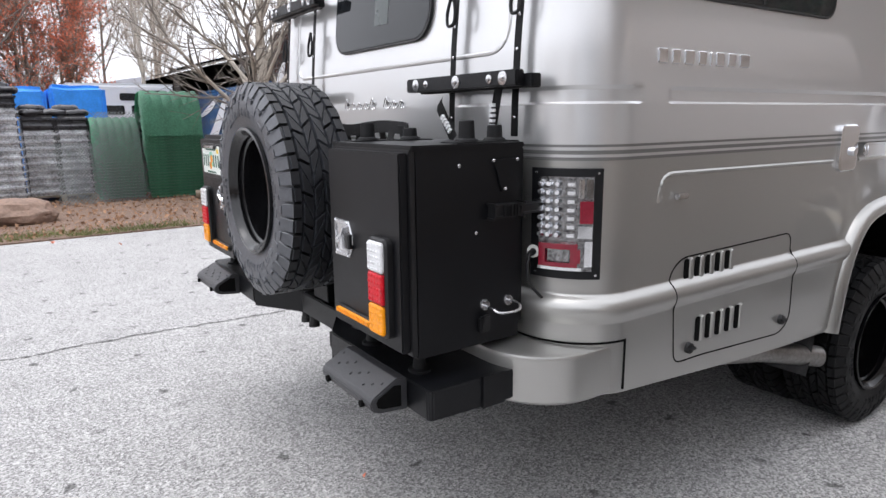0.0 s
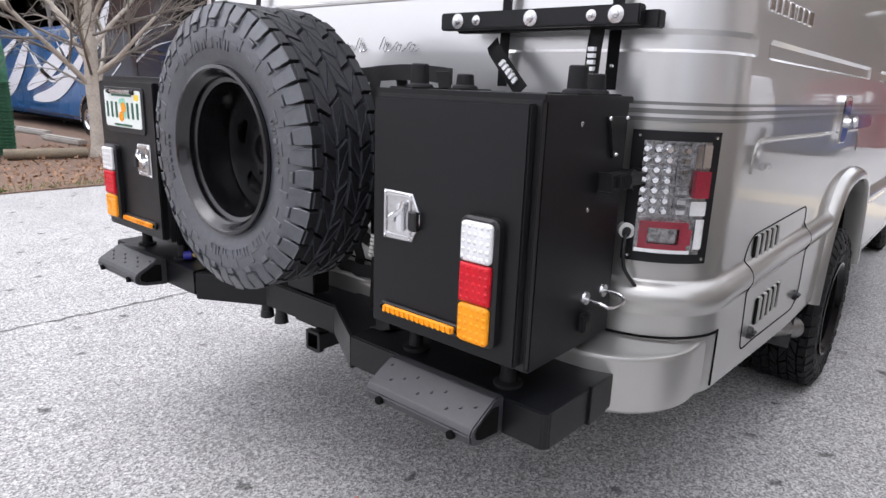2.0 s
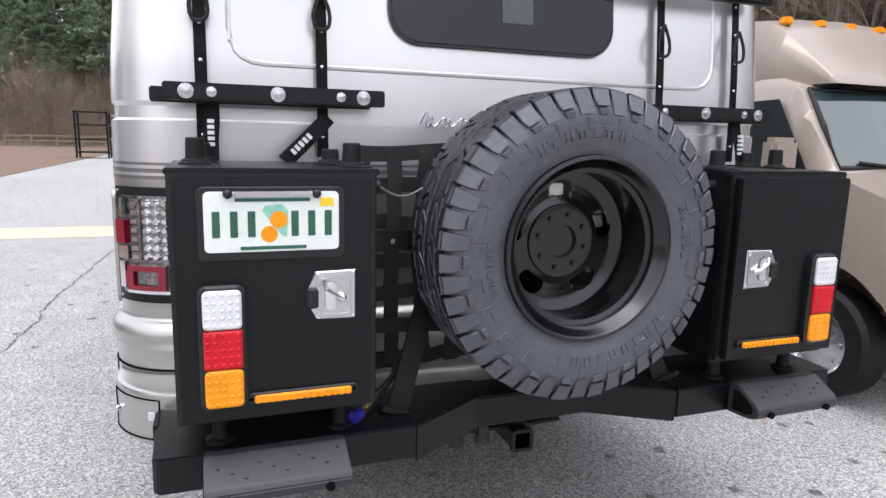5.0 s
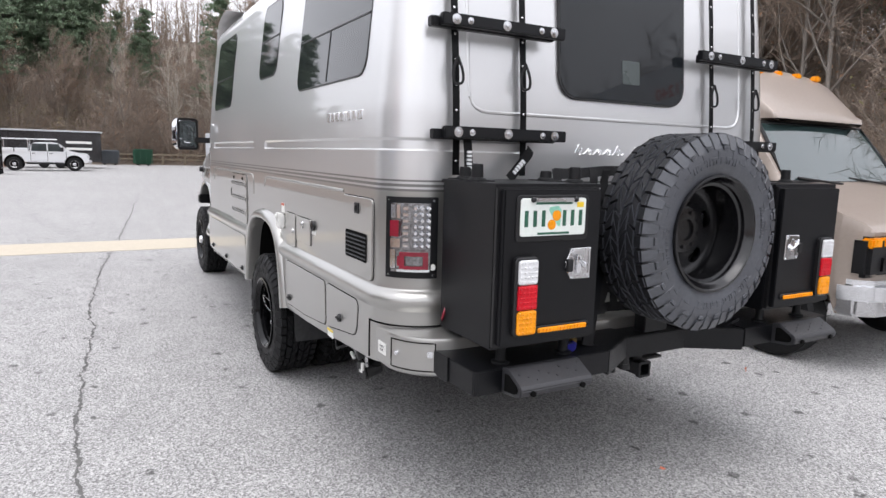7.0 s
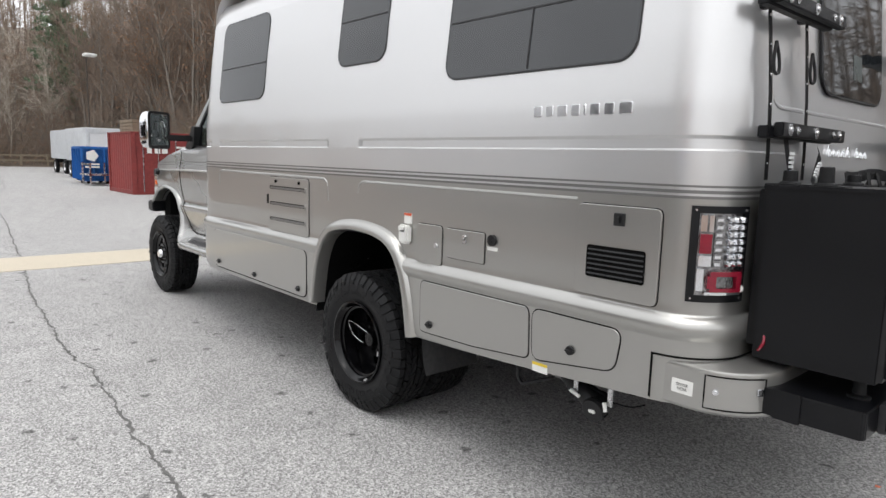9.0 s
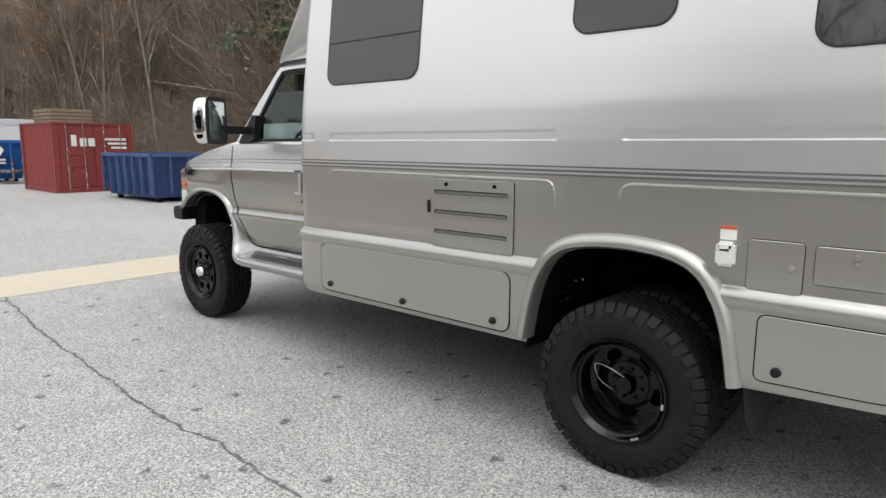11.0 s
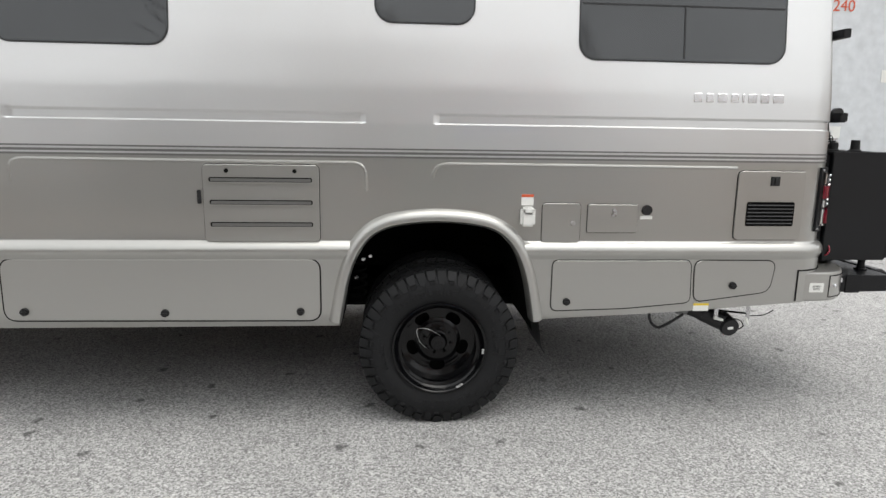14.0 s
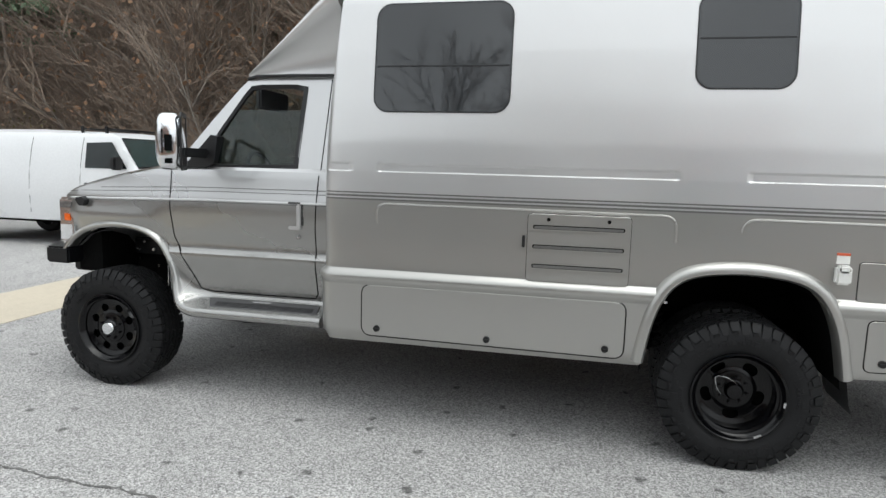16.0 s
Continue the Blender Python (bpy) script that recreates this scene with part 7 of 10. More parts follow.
# ---- other vehicles ----
GREEN = mat("green_plastic", (0.11, 0.32, 0.20), 0.5, 0, 0.35, (2, 30), 0.08, 60)
REDBOX = mat("red_container_paint", (0.22, 0.035, 0.032), 0.6, 0, 0.25, (1, 12), 0.1, 40)
BLUEBOX = mat("blue_bin_paint", (0.014, 0.12, 0.40), 0.5, 0, 0.25, (1, 12), 0.1, 40)
NAVY = mat("faded_blue_paint", (0.05, 0.09, 0.22), 0.55, 0, 0.3, (1, 12), 0.1, 40)
GREYBOX = mat("grey_bin_paint", (0.09, 0.10, 0.11), 0.5, 0, 0.25, (1, 12), 0.1, 40)
BEIGE = mat("beige_paint", (0.34, 0.285, 0.245), 0.34, 0.2, 0.06, (1, 40), 0.02, 90, 0.05, 0.3)
COACHBLACK = mat("motorhome_black", (0.016, 0.015, 0.017), 0.22, 0.1, 0.2, (0.6, 30), 0.01, 60, 0.05, 0.5)
COACHBLUE = mat("motorhome_blue", (0.02, 0.10, 0.26), 0.25, 0.1, 0.25, (0.8, 30), 0.01, 60, 0.05, 0.5)
RVWHITE = mat("trailer_white", (0.72, 0.73, 0.75), 0.4, 0, 0.05, (0.5, 20), 0.02, 60)
GRIMY = mat("grimy_white", (0.58, 0.60, 0.62), 0.5, 0.0, 0.16, (0.7, 6), 0.03, 60)
TARP = mat("blue_tarp", (0.034, 0.272, 0.850), 0.45, 0, 0.2, (3, 20), 0.5, 9)
FILM = mat("stretch_film", (0.42, 0.43, 0.45), 0.2, 0, 0.75, (5, 26), 0.8, 16, 0.1)
BAGBLACK = mat("black_bags", (0.035, 0.035, 0.04), 0.3, 0, 0.4, (5, 26), 0.8, 16, 0.1)
WOOD = mat("weathered_wood", (0.22, 0.18, 0.13), 0.85, 0, 0.3, (3, 40), 0.3, 80)
ROCK = mat("brown_rock", (0.25, 0.17, 0.13), 0.85, 0, 0.35, (2.2, 18), 0.7, 22)
WIRE = mat("galvanised_wire", (0.22, 0.24, 0.24), 0.5, 0.6, 0.2, (8, 60))


def road_wheel(name, x, y, z, s, r, parent, rimmat):
    """A plain road wheel under a vehicle."""
    hold = empty(name, x, y, z)
    hold.parent = parent
    hold.matrix_basis = Matrix.Translation(Vector((x, y, z)) - parent.location) @ Matrix.Rotation(radians(-90 * s), 4, "X")
    w = 0.11
    bm = B()
    lathe(bm, [(r * 0.60, -w), (r * 0.92, -w), (r, -w + 0.03), (r, w - 0.03), (r * 0.92, w), (r * 0.62, w), (r * 0.60, w - 0.02)], 40)
    t = new("tyre", to_mesh("tyre", bm, RUBBER, 30))
    t.parent = hold
    bm = B()
    lathe(bm, [(r * 0.62, w - 0.01), (r * 0.55, w - 0.03), (r * 0.52, w - 0.06), (r * 0.30, w - 0.05), (r * 0.16, w - 0.02), (0.001, w - 0.02)], 32)
    for k in range(8):
        a = k * math.pi / 4
        rod(bm, (r * 0.4 * math.cos(a), r * 0.4 * math.sin(a), w - 0.06), (r * 0.4 * math.cos(a), r * 0.4 * math.sin(a), w - 0.045), r * 0.06, r * 0.05, 8)
    q = new("rim", to_mesh("rim", bm, rimmat, 30))
    q.parent = hold
    return hold


def full_van(label, X, Y, paint, high, rimmat, ladder):
    """A full-size van that faces -x: X is its nose, Y its middle."""
    v = tagged(empty("cargo_van" if not high else "camper_van", X, Y, 0), label, "van")

    def P(x, y, z):
        return (X + x, Y + y, z)
    top = [(0.0, 1.10), (0.05, 1.16), (0.30, 1.27), (0.55, 1.36), (0.70, 1.41), (1.12, 1.97), (1.30, 2.03), (3.0, 2.08), (5.0, 2.06), (5.12, 1.98)]
    xs = sorted(set([p[0] for p in top] + [0.02, 0.2, 0.6, 0.85, 1.0, 1.6, 2.4, 3.5] + list(np.linspace(0.18, 1.14, 20)) + list(np.linspace(3.82, 4.78, 18))))
    bm = B()
    for s in (1, -1):
        cols = []
        for x in xs:
            zt = interp(x, top)
            hw = interp(x, [(0, 0.84), (0.08, 0.94), (0.5, 1.0), (5.0, 1.0), (5.12, 0.96)])
            zb = 0.46
            for cx in (0.66, 4.30):
                d = abs(x - cx)
                if d < 0.48:
                    zb = max(zb, 0.36 + math.sqrt(max(0, 0.48 ** 2 - d * d)) * 1.08)
            col = []
            for f, z in ((0.97, 0.46), (1.0, 0.7), (1.0, 0.88), (1.01, 0.92), (1.0, 1.1), (0.975, 1.38), (0.90, 1.75), (0.84, 1.95), (0.78, 2.03)):
                z = min(max(z, zb), zt)
                f2 = f if z >= 1.3 or x > 1.0 else min(f, 1.0)
                col.append((x, s * hw * f2, z))
            col += [(x, s * hw * 0.45, zt + 0.02), (x, 0, zt + 0.03)]
            cols.append([bm.verts.new(P(*p)) for p in col])
        for a, b in zip(cols, cols[1:]):
            for k in range(len(a) - 1):
                quad = []
                for q in (a[k], b[k], b[k + 1], a[k + 1]):
                    if all((q.co - w.co).length > 1e-6 for w in quad):
                        quad.append(q)
                if len(quad) > 2:
                    bm.faces.new(quad)
        for c in (cols[0], cols[-1]):
            keep = []
            for q in c:
                if not keep or (q.co - keep[-1].co).length > 1e-5:
                    keep.append(q)
            bm.faces.new(keep)
    bmesh.ops.remove_doubles(bm, verts=bm.verts, dist=1e-4)
    part("body", bm, paint, v, "painted steel van body", 35)
    bm = B()
    rows = [[bm.verts.new(P(x - 0.012 - 0.03 * (1 - (y / 0.9) ** 2), y * h, z + 0.008)) for y in np.linspace(-0.86, 0.86, 9)] for x, z, h in ((0.74, 1.44, 1.0), (0.91, 1.69, 0.95), (1.085, 1.925, 0.90))]
    for a, b in zip(rows, rows[1:]):
        for k in range(8):
            bm.faces.new((a[k], a[k + 1], b[k + 1], b[k]))
    wsn = part("windscreen", bm, SKYGLASS, v, "windscreen full of sky reflections")
    bm = B()
    edge = []
    for x, z, h in ((0.735, 1.432, 1.0), (0.91, 1.69, 0.95), (1.092, 1.935, 0.90)):
        edge.append(P(x - 0.012, 0.87 * h, z + 0.006))
    for x, z, h in ((1.092, 1.935, 0.90), (0.91, 1.69, 0.95), (0.735, 1.432, 1.0)):
        edge.append(P(x - 0.012, -0.87 * h, z + 0.006))
    tube(bm, edge, 0.018, 6, True)
    part("seal", bm, PLASTIC, wsn, "black windscreen seal")
    bm = B()
    for y0, y1 in ((-0.70, -0.05), (0.05, 0.70)):
        tube(bm, [P(0.66, y0 + 0.1, 1.425), P(0.72, y1, 1.475)], 0.010, 6)
    part("wiper", bm, PLASTIC, wsn)
    for s in (1, -1):
        bm = B()
        q = [(0.86, 1.42), (1.72, 1.42), (1.72, 1.86), (1.20, 1.88)]
        bm.faces.new([bm.verts.new(P(x, s * (0.985 - (z - 1.38) * 0.17), z)) for x, z in q])
        bmesh.ops.solidify(bm, geom=list(bm.faces), thickness=0.012)
        part("side_window", bm, VANGLASS, v)
        bm = B()
        for x0, z0, x1, z1 in ((0.86, 0.95, 0.86, 1.38), (1.82, 0.55, 1.82, 1.95), (2.9, 0.6, 2.9, 1.95), (1.82, 0.98, 5.0, 0.98), (0.9, 0.98, 1.82, 0.98)):
            tube(bm, [P(x0 + (x1 - x0) * k / 6, s * (interp(z0 + (z1 - z0) * k / 6, [(0.46, 0.97), (0.7, 1.0), (1.1, 1.0), (1.38, 0.975), (1.75, 0.90), (1.95, 0.84)]) + 0.001), z0 + (z1 - z0) * k / 6) for k in range(7)], 0.005, 5)
        part("door_gap", bm, DARK, v)
        bm = B()
        block(bm, X + 1.66, X + 1.72, Y + s * 1.0 - 0.02, Y + s * 1.0 + 0.02, 1.02, 1.16, 0.01)
        part("door_handle", bm, PLASTIC, v)
        bm = B()
        block(bm, X + 0.90, X + 1.02, Y + min(s * 1.0, s * 1.22), Y + max(s * 1.0, s * 1.22), 1.40, 1.62, 0.03)
        part("door_mirror", bm, PLASTIC if not high else paint, v)
        bm = B()
        block(bm, X - 0.03, X + 0.12, Y + min(s * 0.50, s * 0.93), Y + max(s * 0.50, s * 0.93), 0.76, 1.07, 0.03)
        hl = part("headlamp", bm, PLASTIC, v, "dark headlamp bezel")
        bm = B()
        block(bm, X - 0.05, X + 0.05, Y + min(s * 0.52, s * 0.80), Y + max(s * 0.52, s * 0.80), 0.78, 0.94, 0.03)
        part("lens", bm, RIMBLACK if high else CLEAR_LENS, hl, "glossy headlamp lens")
        for a, b in ((0.63, 0.765), (0.785, 0.915)):
            bm = B()
            block(bm, X - 0.038, X + 0.05, Y + min(s * a, s * b), Y + max(s * a, s * b), 0.985, 1.06, 0.012)
            part("amber_lens", bm, AMBER_LENS, hl, "amber lens")
        for x in (0.66, 4.30):
            road_wheel("wheel", X + x, Y + s * 0.88, 0.36, s, 0.36, v, rimmat)
    bm = B()
    block(bm, X - 0.02, X + 0.05, Y - 0.5, Y + 0.5, 0.72, 1.06, 0.02)
    gr = part("grille", bm, DARK, v)
    for k in range(4):
        bm = B()
        block(bm, X - 0.035, X - 0.01, Y - 0.48, Y + 0.48, 0.76 + 0.08 * k, 0.775 + 0.08 * k, 0.004)
        part("grille_bar", bm, PLASTIC, gr)
    bm = B()
    prism(bm, [(X + 0.20, Y - 0.98), (X + 0.05, Y - 0.97), (X - 0.08, Y - 0.85), (X - 0.16, Y), (X - 0.08, Y + 0.85), (X + 0.05, Y + 0.97), (X + 0.20, Y + 0.98), (X + 0.20, Y)], 0.54, 0.74, 0.045)
    part("bumper", bm, CHROME if high else STEEL, v, "bright steel bumper")
    bm = B()
    prism(bm, [(X + 0.18, Y - 0.95), (X + 0.04, Y - 0.93), (X - 0.06, Y - 0.8), (X - 0.12, Y), (X - 0.06, Y + 0.8), (X + 0.04, Y + 0.93), (X + 0.18, Y + 0.95), (X + 0.18, Y)], 0.46, 0.60, 0.02)
    block(bm, X + 0.3, X + 5.0, Y - 0.8, Y + 0.8, 0.40, 0.5)
    part("valance", bm, STEEL if high else DARK, v)
    if high:
        bm = B()
        rows = []
        for x, z, h in ((0.99, 1.985, 0.66), (1.02, 2.06, 0.69), (1.38, 2.38, 0.76), (1.55, 2.48, 0.79), (2.6, 2.58, 0.90), (5.0, 2.58, 0.90), (5.12, 2.48, 0.86)):
            rows.append([bm.verts.new(P(x, y, zz)) for y, zz in ((h, 1.98), (h, 1.98 + (z - 1.98) * 0.6), (h * 0.93, z - 0.03), (h * 0.6, z), (0, z + 0.02), (-h * 0.6, z), (-h * 0.93, z - 0.03), (-h, 1.98 + (z - 1.98) * 0.6), (-h, 1.98))])
        for a, b in zip(rows, rows[1:]):
            for k in range(8):
                bm.faces.new((a[k], a[k + 1], b[k + 1], b[k]))
        bm.faces.new(rows[0])
        bm.faces.new(rows[-1][::-1])
        part("high_roof", bm, paint, v, "raised moulded roof", 45)
        for y in (-0.62, -0.3, 0, 0.3, 0.62):
            bm = B()
            block(bm, X + 1.44, X + 1.52, Y + y - 0.035, Y + y + 0.035, 2.42, 2.475, 0.012)
            part("marker_lamp", bm, AMBER_LENS, v, "amber roof marker lamp")
    if ladder:
        bm = B()
        for x in (1.45, 1.95):
            block(bm, X + x - 0.02, X + x + 0.02, Y - 0.75, Y + 0.75, 2.10, 2.13)
            for s in (1, -1):
                block(bm, X + x - 0.02, X + x + 0.02, Y + s * 0.72 - 0.02, Y + s * 0.72 + 0.02, 1.98, 2.16)
        part("roof_rack", bm, PLASTIC, v)
    return v


VANGLASS = glass("van_glass", (0.03, 0.04, 0.042), 0.03, 1.0)
SKYGLASS = glass("tinted_windscreen", (0.03, 0.05, 0.05), 0.02, 1.0, 2.1)
full_van("plain white cargo van parked beyond the concrete strip", 11.35, -5.75, WHITE, False, STEEL, True)
full_van("beige high-roof camper van with a chrome bumper", 1.50, -3.58, BEIGE, True, STEEL, False)


def panel_box(name, label, cat, x0, x1, y0, y1, z0, z1, wall, group=""):
    """A trailer or truck body as an empty with a wall part."""
    t = tagged(empty(name, (x0 + x1) / 2, (y0 + y1) / 2, 0), label, cat, group)
    bm = B()
    block(bm, x0, x1, y0, y1, z0, z1, 0.05, None, 3)
    part("body", bm, wall, t)
    return t


def swoosh(parent, name, pts, wide, y, material):
    """A tapering painted ribbon on a wall that faces -y; pts are (x, z)."""
    line = smooth_line([(x, 0, z) for x, z in pts], 8)
    bm = B()
    n = len(line)
    vs = []
    for i, p in enumerate(line):
        d = (line[min(n - 1, i + 1)] - line[max(0, i - 1)]).normalized()
        nrm = Vector((-d.z, 0, d.x))
        w = wide * math.sin(math.pi * (0.08 + 0.90 * i / (n - 1))) / 2
        vs.append((bm.verts.new((p.x + nrm.x * w, y, p.z + nrm.z * w)), bm.verts.new((p.x - nrm.x * w, y, p.z - nrm.z * w))))
    for (a, b), (c, d) in zip(vs, vs[1:]):
        bm.faces.new((a, c, d, b))
    part(name, bm, material, parent)


# the dark motorhome behind the mulch bed, its rear wall towards the yard
dm = panel_box("dark_motorhome", "black and blue motorhome with white swooshes", "motorhome", 6.13, 8.68, 10.4, 14.3, 0.30, 3.75, COACHBLACK)
bm = B()
block(bm, 6.14, 8.66, 14.3, 22.5, 0.32, 2.6, 0.12, None, 3)
part("blue_panel", bm, COACHBLUE, dm, "blue painted front half")


def side_swoosh(pts, wide):
    """A ribbon on the motorhome's side; pts are (y, z)."""
    line = smooth_line([(0, y, z) for y, z in pts], 8)
    bm, n, vs = B(), len(line), []
    for i, p in enumerate(line):
        d = (line[min(n - 1, i + 1)] - line[max(0, i - 1)]).normalized()
        nrm = Vector((0, -d.z, d.y))
        w = wide * math.sin(math.pi * (0.08 + 0.90 * i / (n - 1))) / 2
        vs.append((bm.verts.new((6.118, p.y + nrm.y * w, p.z + nrm.z * w)), bm.verts.new((6.118, p.y - nrm.y * w, p.z - nrm.z * w))))
    for (a, b), (c, d) in zip(vs, vs[1:]):
        bm.faces.new((a, c, d, b))
    part("swoosh", bm, RVWHITE, dm)


side_swoosh([(21.6, 0.6), (20.2, 1.1), (19.0, 1.9), (18.4, 2.45)], 0.5)
side_swoosh([(21.8, 1.7), (20.4, 2.0), (19.2, 2.4)], 0.22)
for pts, w in (([(19.0, 1.0), (17.5, 1.45), (16.2, 1.95), (15.2, 2.3)], 0.45), ([(18.6, 0.75), (17.0, 0.95), (15.6, 1.5), (14.6, 2.2)], 0.40), ([(18.2, 1.9), (17.2, 1.3), (16.0, 1.6), (16.6, 2.3)], 0.16), ([(18.8, 2.3), (17.8, 1.5), (16.8, 1.25)], 0.10), ([(14.2, 2.0), (13.7, 2.6), (13.3, 3.0)], 0.34)):
    side_swoosh(pts, w)
for pts, w in (([(14.0, 1.15), (12.9, 1.75), (11.6, 2.35), (10.6, 2.45)], 0.05), ([(14.0, 0.95), (12.8, 1.5), (11.6, 2.0), (10.6, 2.15)], 0.05), ([(13.6, 0.9), (12.8, 1.25), (12.3, 1.5)], 0.05)):
    side_swoosh(pts, w)
bm = B()
slab(bm, rounded(0.75, 1.9, 0.10), 0.012, axes((6.128, 12.6, 1.75), (0, -1, 0), (0, 0, 1)), 0.004)
door = part("entry_door", bm, COACHBLACK, dm, "black entry door")
bm = B()
slab(bm, rounded(0.5, 0.75, 0.08), 0.012, axes((6.112, 12.6, 2.2), (0, -1, 0), (0, 0, 1)), 0.004)
part("door_window", bm, GLASS, door, "dark rounded window")
bm = B()
slab(bm, rounded(0.83, 1.05, 0.11), 0.035, axes((6.925, 10.395, 2.225), (1, 0, 0), (0, 0, 1)), 0.006)
w = part("window", bm, GLASS, dm, "dark rounded rear window")
bm = B()
frame_ring(bm, 0.90, 1.12, 0.14, 0.05, 0.04, axes((6.925, 10.395, 2.225), (1, 0, 0), (0, 0, 1)))
part("frame", bm, PLASTIC, w)
bm = B()
block(bm, 6.51, 7.34, 10.355, 10.365, 2.235, 2.26)
part("window_bar", bm, PLASTIC, w)
for pts, w in (([(6.15, 2.42), (6.55, 2.50), (7.4, 2.48), (8.1, 2.35), (8.62, 1.95)], 0.045), ([(7.35, 2.35), (7.9, 2.15), (8.3, 1.75), (8.62, 1.25)], 0.07), ([(7.35, 2.1), (7.8, 1.85), (8.2, 1.5), (8.6, 1.15)], 0.06), ([(7.35, 1.95), (7.75, 1.7), (8.1, 1.45), (8.5, 1.2)], 0.05), ([(6.15, 2.0), (6.4, 2.12), (6.6, 2.15)], 0.05), ([(6.3, 1.72), (6.6, 1.80), (6.35, 1.95)], 0.04),
                ([(6.7, 1.55), (7.3, 1.20), (7.9, 1.15), (8.0, 1.45), (7.6, 1.72)], 0.05), ([(7.0, 1.45), (7.5, 1.28), (7.75, 1.42), (7.5, 1.7)], 0.035), ([(7.45, 2.55), (8.1, 2.45), (8.6, 2.2)], 0.03), ([(7.4, 1.85), (7.9, 1.6), (8.5, 1.3)], 0.03)):
    swoosh(dm, "swoosh", pts, w, 10.392, RVWHITE)
for k in range(7):
    bm = B()
    block(bm, 6.80 + 0.145 * k, 6.90 + 0.145 * k, 10.388, 10.402, 2.90, 3.02)
    part("name_bar", bm, RVWHITE, dm)
for x in (6.31, 8.48):
    bm = B()
    slab(bm, rounded(0.17, 0.20, 0.02), 0.03, axes((x, 10.40, 1.0), (1, 0, 0), (0, 0, 1)), 0.006)
    part("tail_lamp", bm, DEEPRED, dm, "red tail lamp")
bm = B()
slab(bm, rounded(0.30, 0.15, 0.01), 0.012, axes((6.35, 10.40, 0.78), (1, 0, 0), (0, 0, 1)))
part("plate", bm, LABELWHITE, dm, "pale number plate")
bm = B()
slab(bm, rounded(0.26, 0.06, 0.01), 0.012, axes((7.42, 10.36, 0.74), (1, 0, 0), (0, 0, 1)))
part("reflector", bm, RVWHITE, dm)
bm = B()
block(bm, 6.10, 8.71, 10.33, 10.6, 0.40, 0.66, 0.03, None, 3)
block(bm, 6.20, 8.6, 10.36, 10.42, 0.66, 0.84, 0.02)
part("bumper", bm, COACHBLACK, dm, "black rear bumper skirt")
bm = B()
for x in (8.22, 8.55):
    rod(bm, (x, 10.33, 1.35), (x, 10.33, 3.9), 0.018)
for k in range(8):
    rod(bm, (8.22, 10.33, 1.5 + 0.3 * k), (8.55, 10.33, 1.5 + 0.3 * k), 0.015)
part("roof_ladder", bm, PLASTIC, dm)
bm = B()
lathe(bm, [(0.001, 0.10), (0.10, 0.11), (0.20, 0.06), (0.24, 0.10)], 24, Matrix.Translation((6.17, 14.9, 0.40)) @ Matrix.Rotation(radians(-90), 4, "Y"))
part("rim", bm, STEEL, dm)
bm = B()
lathe(bm, [(0.24, 0.10), (0.40, 0.09), (0.42, 0.05), (0.42, -0.12)], 28, Matrix.Translation((6.17, 14.9, 0.40)) @ Matrix.Rotation(radians(-90), 4, "Y"))
part("tyre", bm, RUBBER, dm)
bm = B()
block(bm, 6.4, 8.4, 10.7, 22.0, 0.22, 0.35)
part("chassis", bm, DARK, dm)
# flat dark sheet in place of the shaded wheel opening
bm = B()
slab(bm, [(0.56 * math.cos(a), 0.56 * math.sin(a)) for a in np.linspace(-0.25, math.pi + 0.25, 20)], 0.004, axes((6.128, 14.9, 0.40), (0, -1, 0), (0, 0, 1)))
arch = part("wheel_arch", bm, DARK, dm, "dark sheet standing for the arch's shade")
bm = B()
tube(bm, [(6.124, 14.9 + 0.57 * math.cos(a), 0.40 + 0.57 * math.sin(a)) for a in np.linspace(-0.15, math.pi + 0.15, 20)], 0.022, 6)
part("arch_lip", bm, STEEL, arch, "bright wheel arch lip")
for y in (12.0, 13.4):
    bm = B()
    slab(bm, rounded(0.9, 0.42, 0.03), 0.006, axes((6.126, y, 0.66), (0, -1, 0), (0, 0, 1)), 0.002)
    part("locker_door", bm, COACHBLACK, dm)

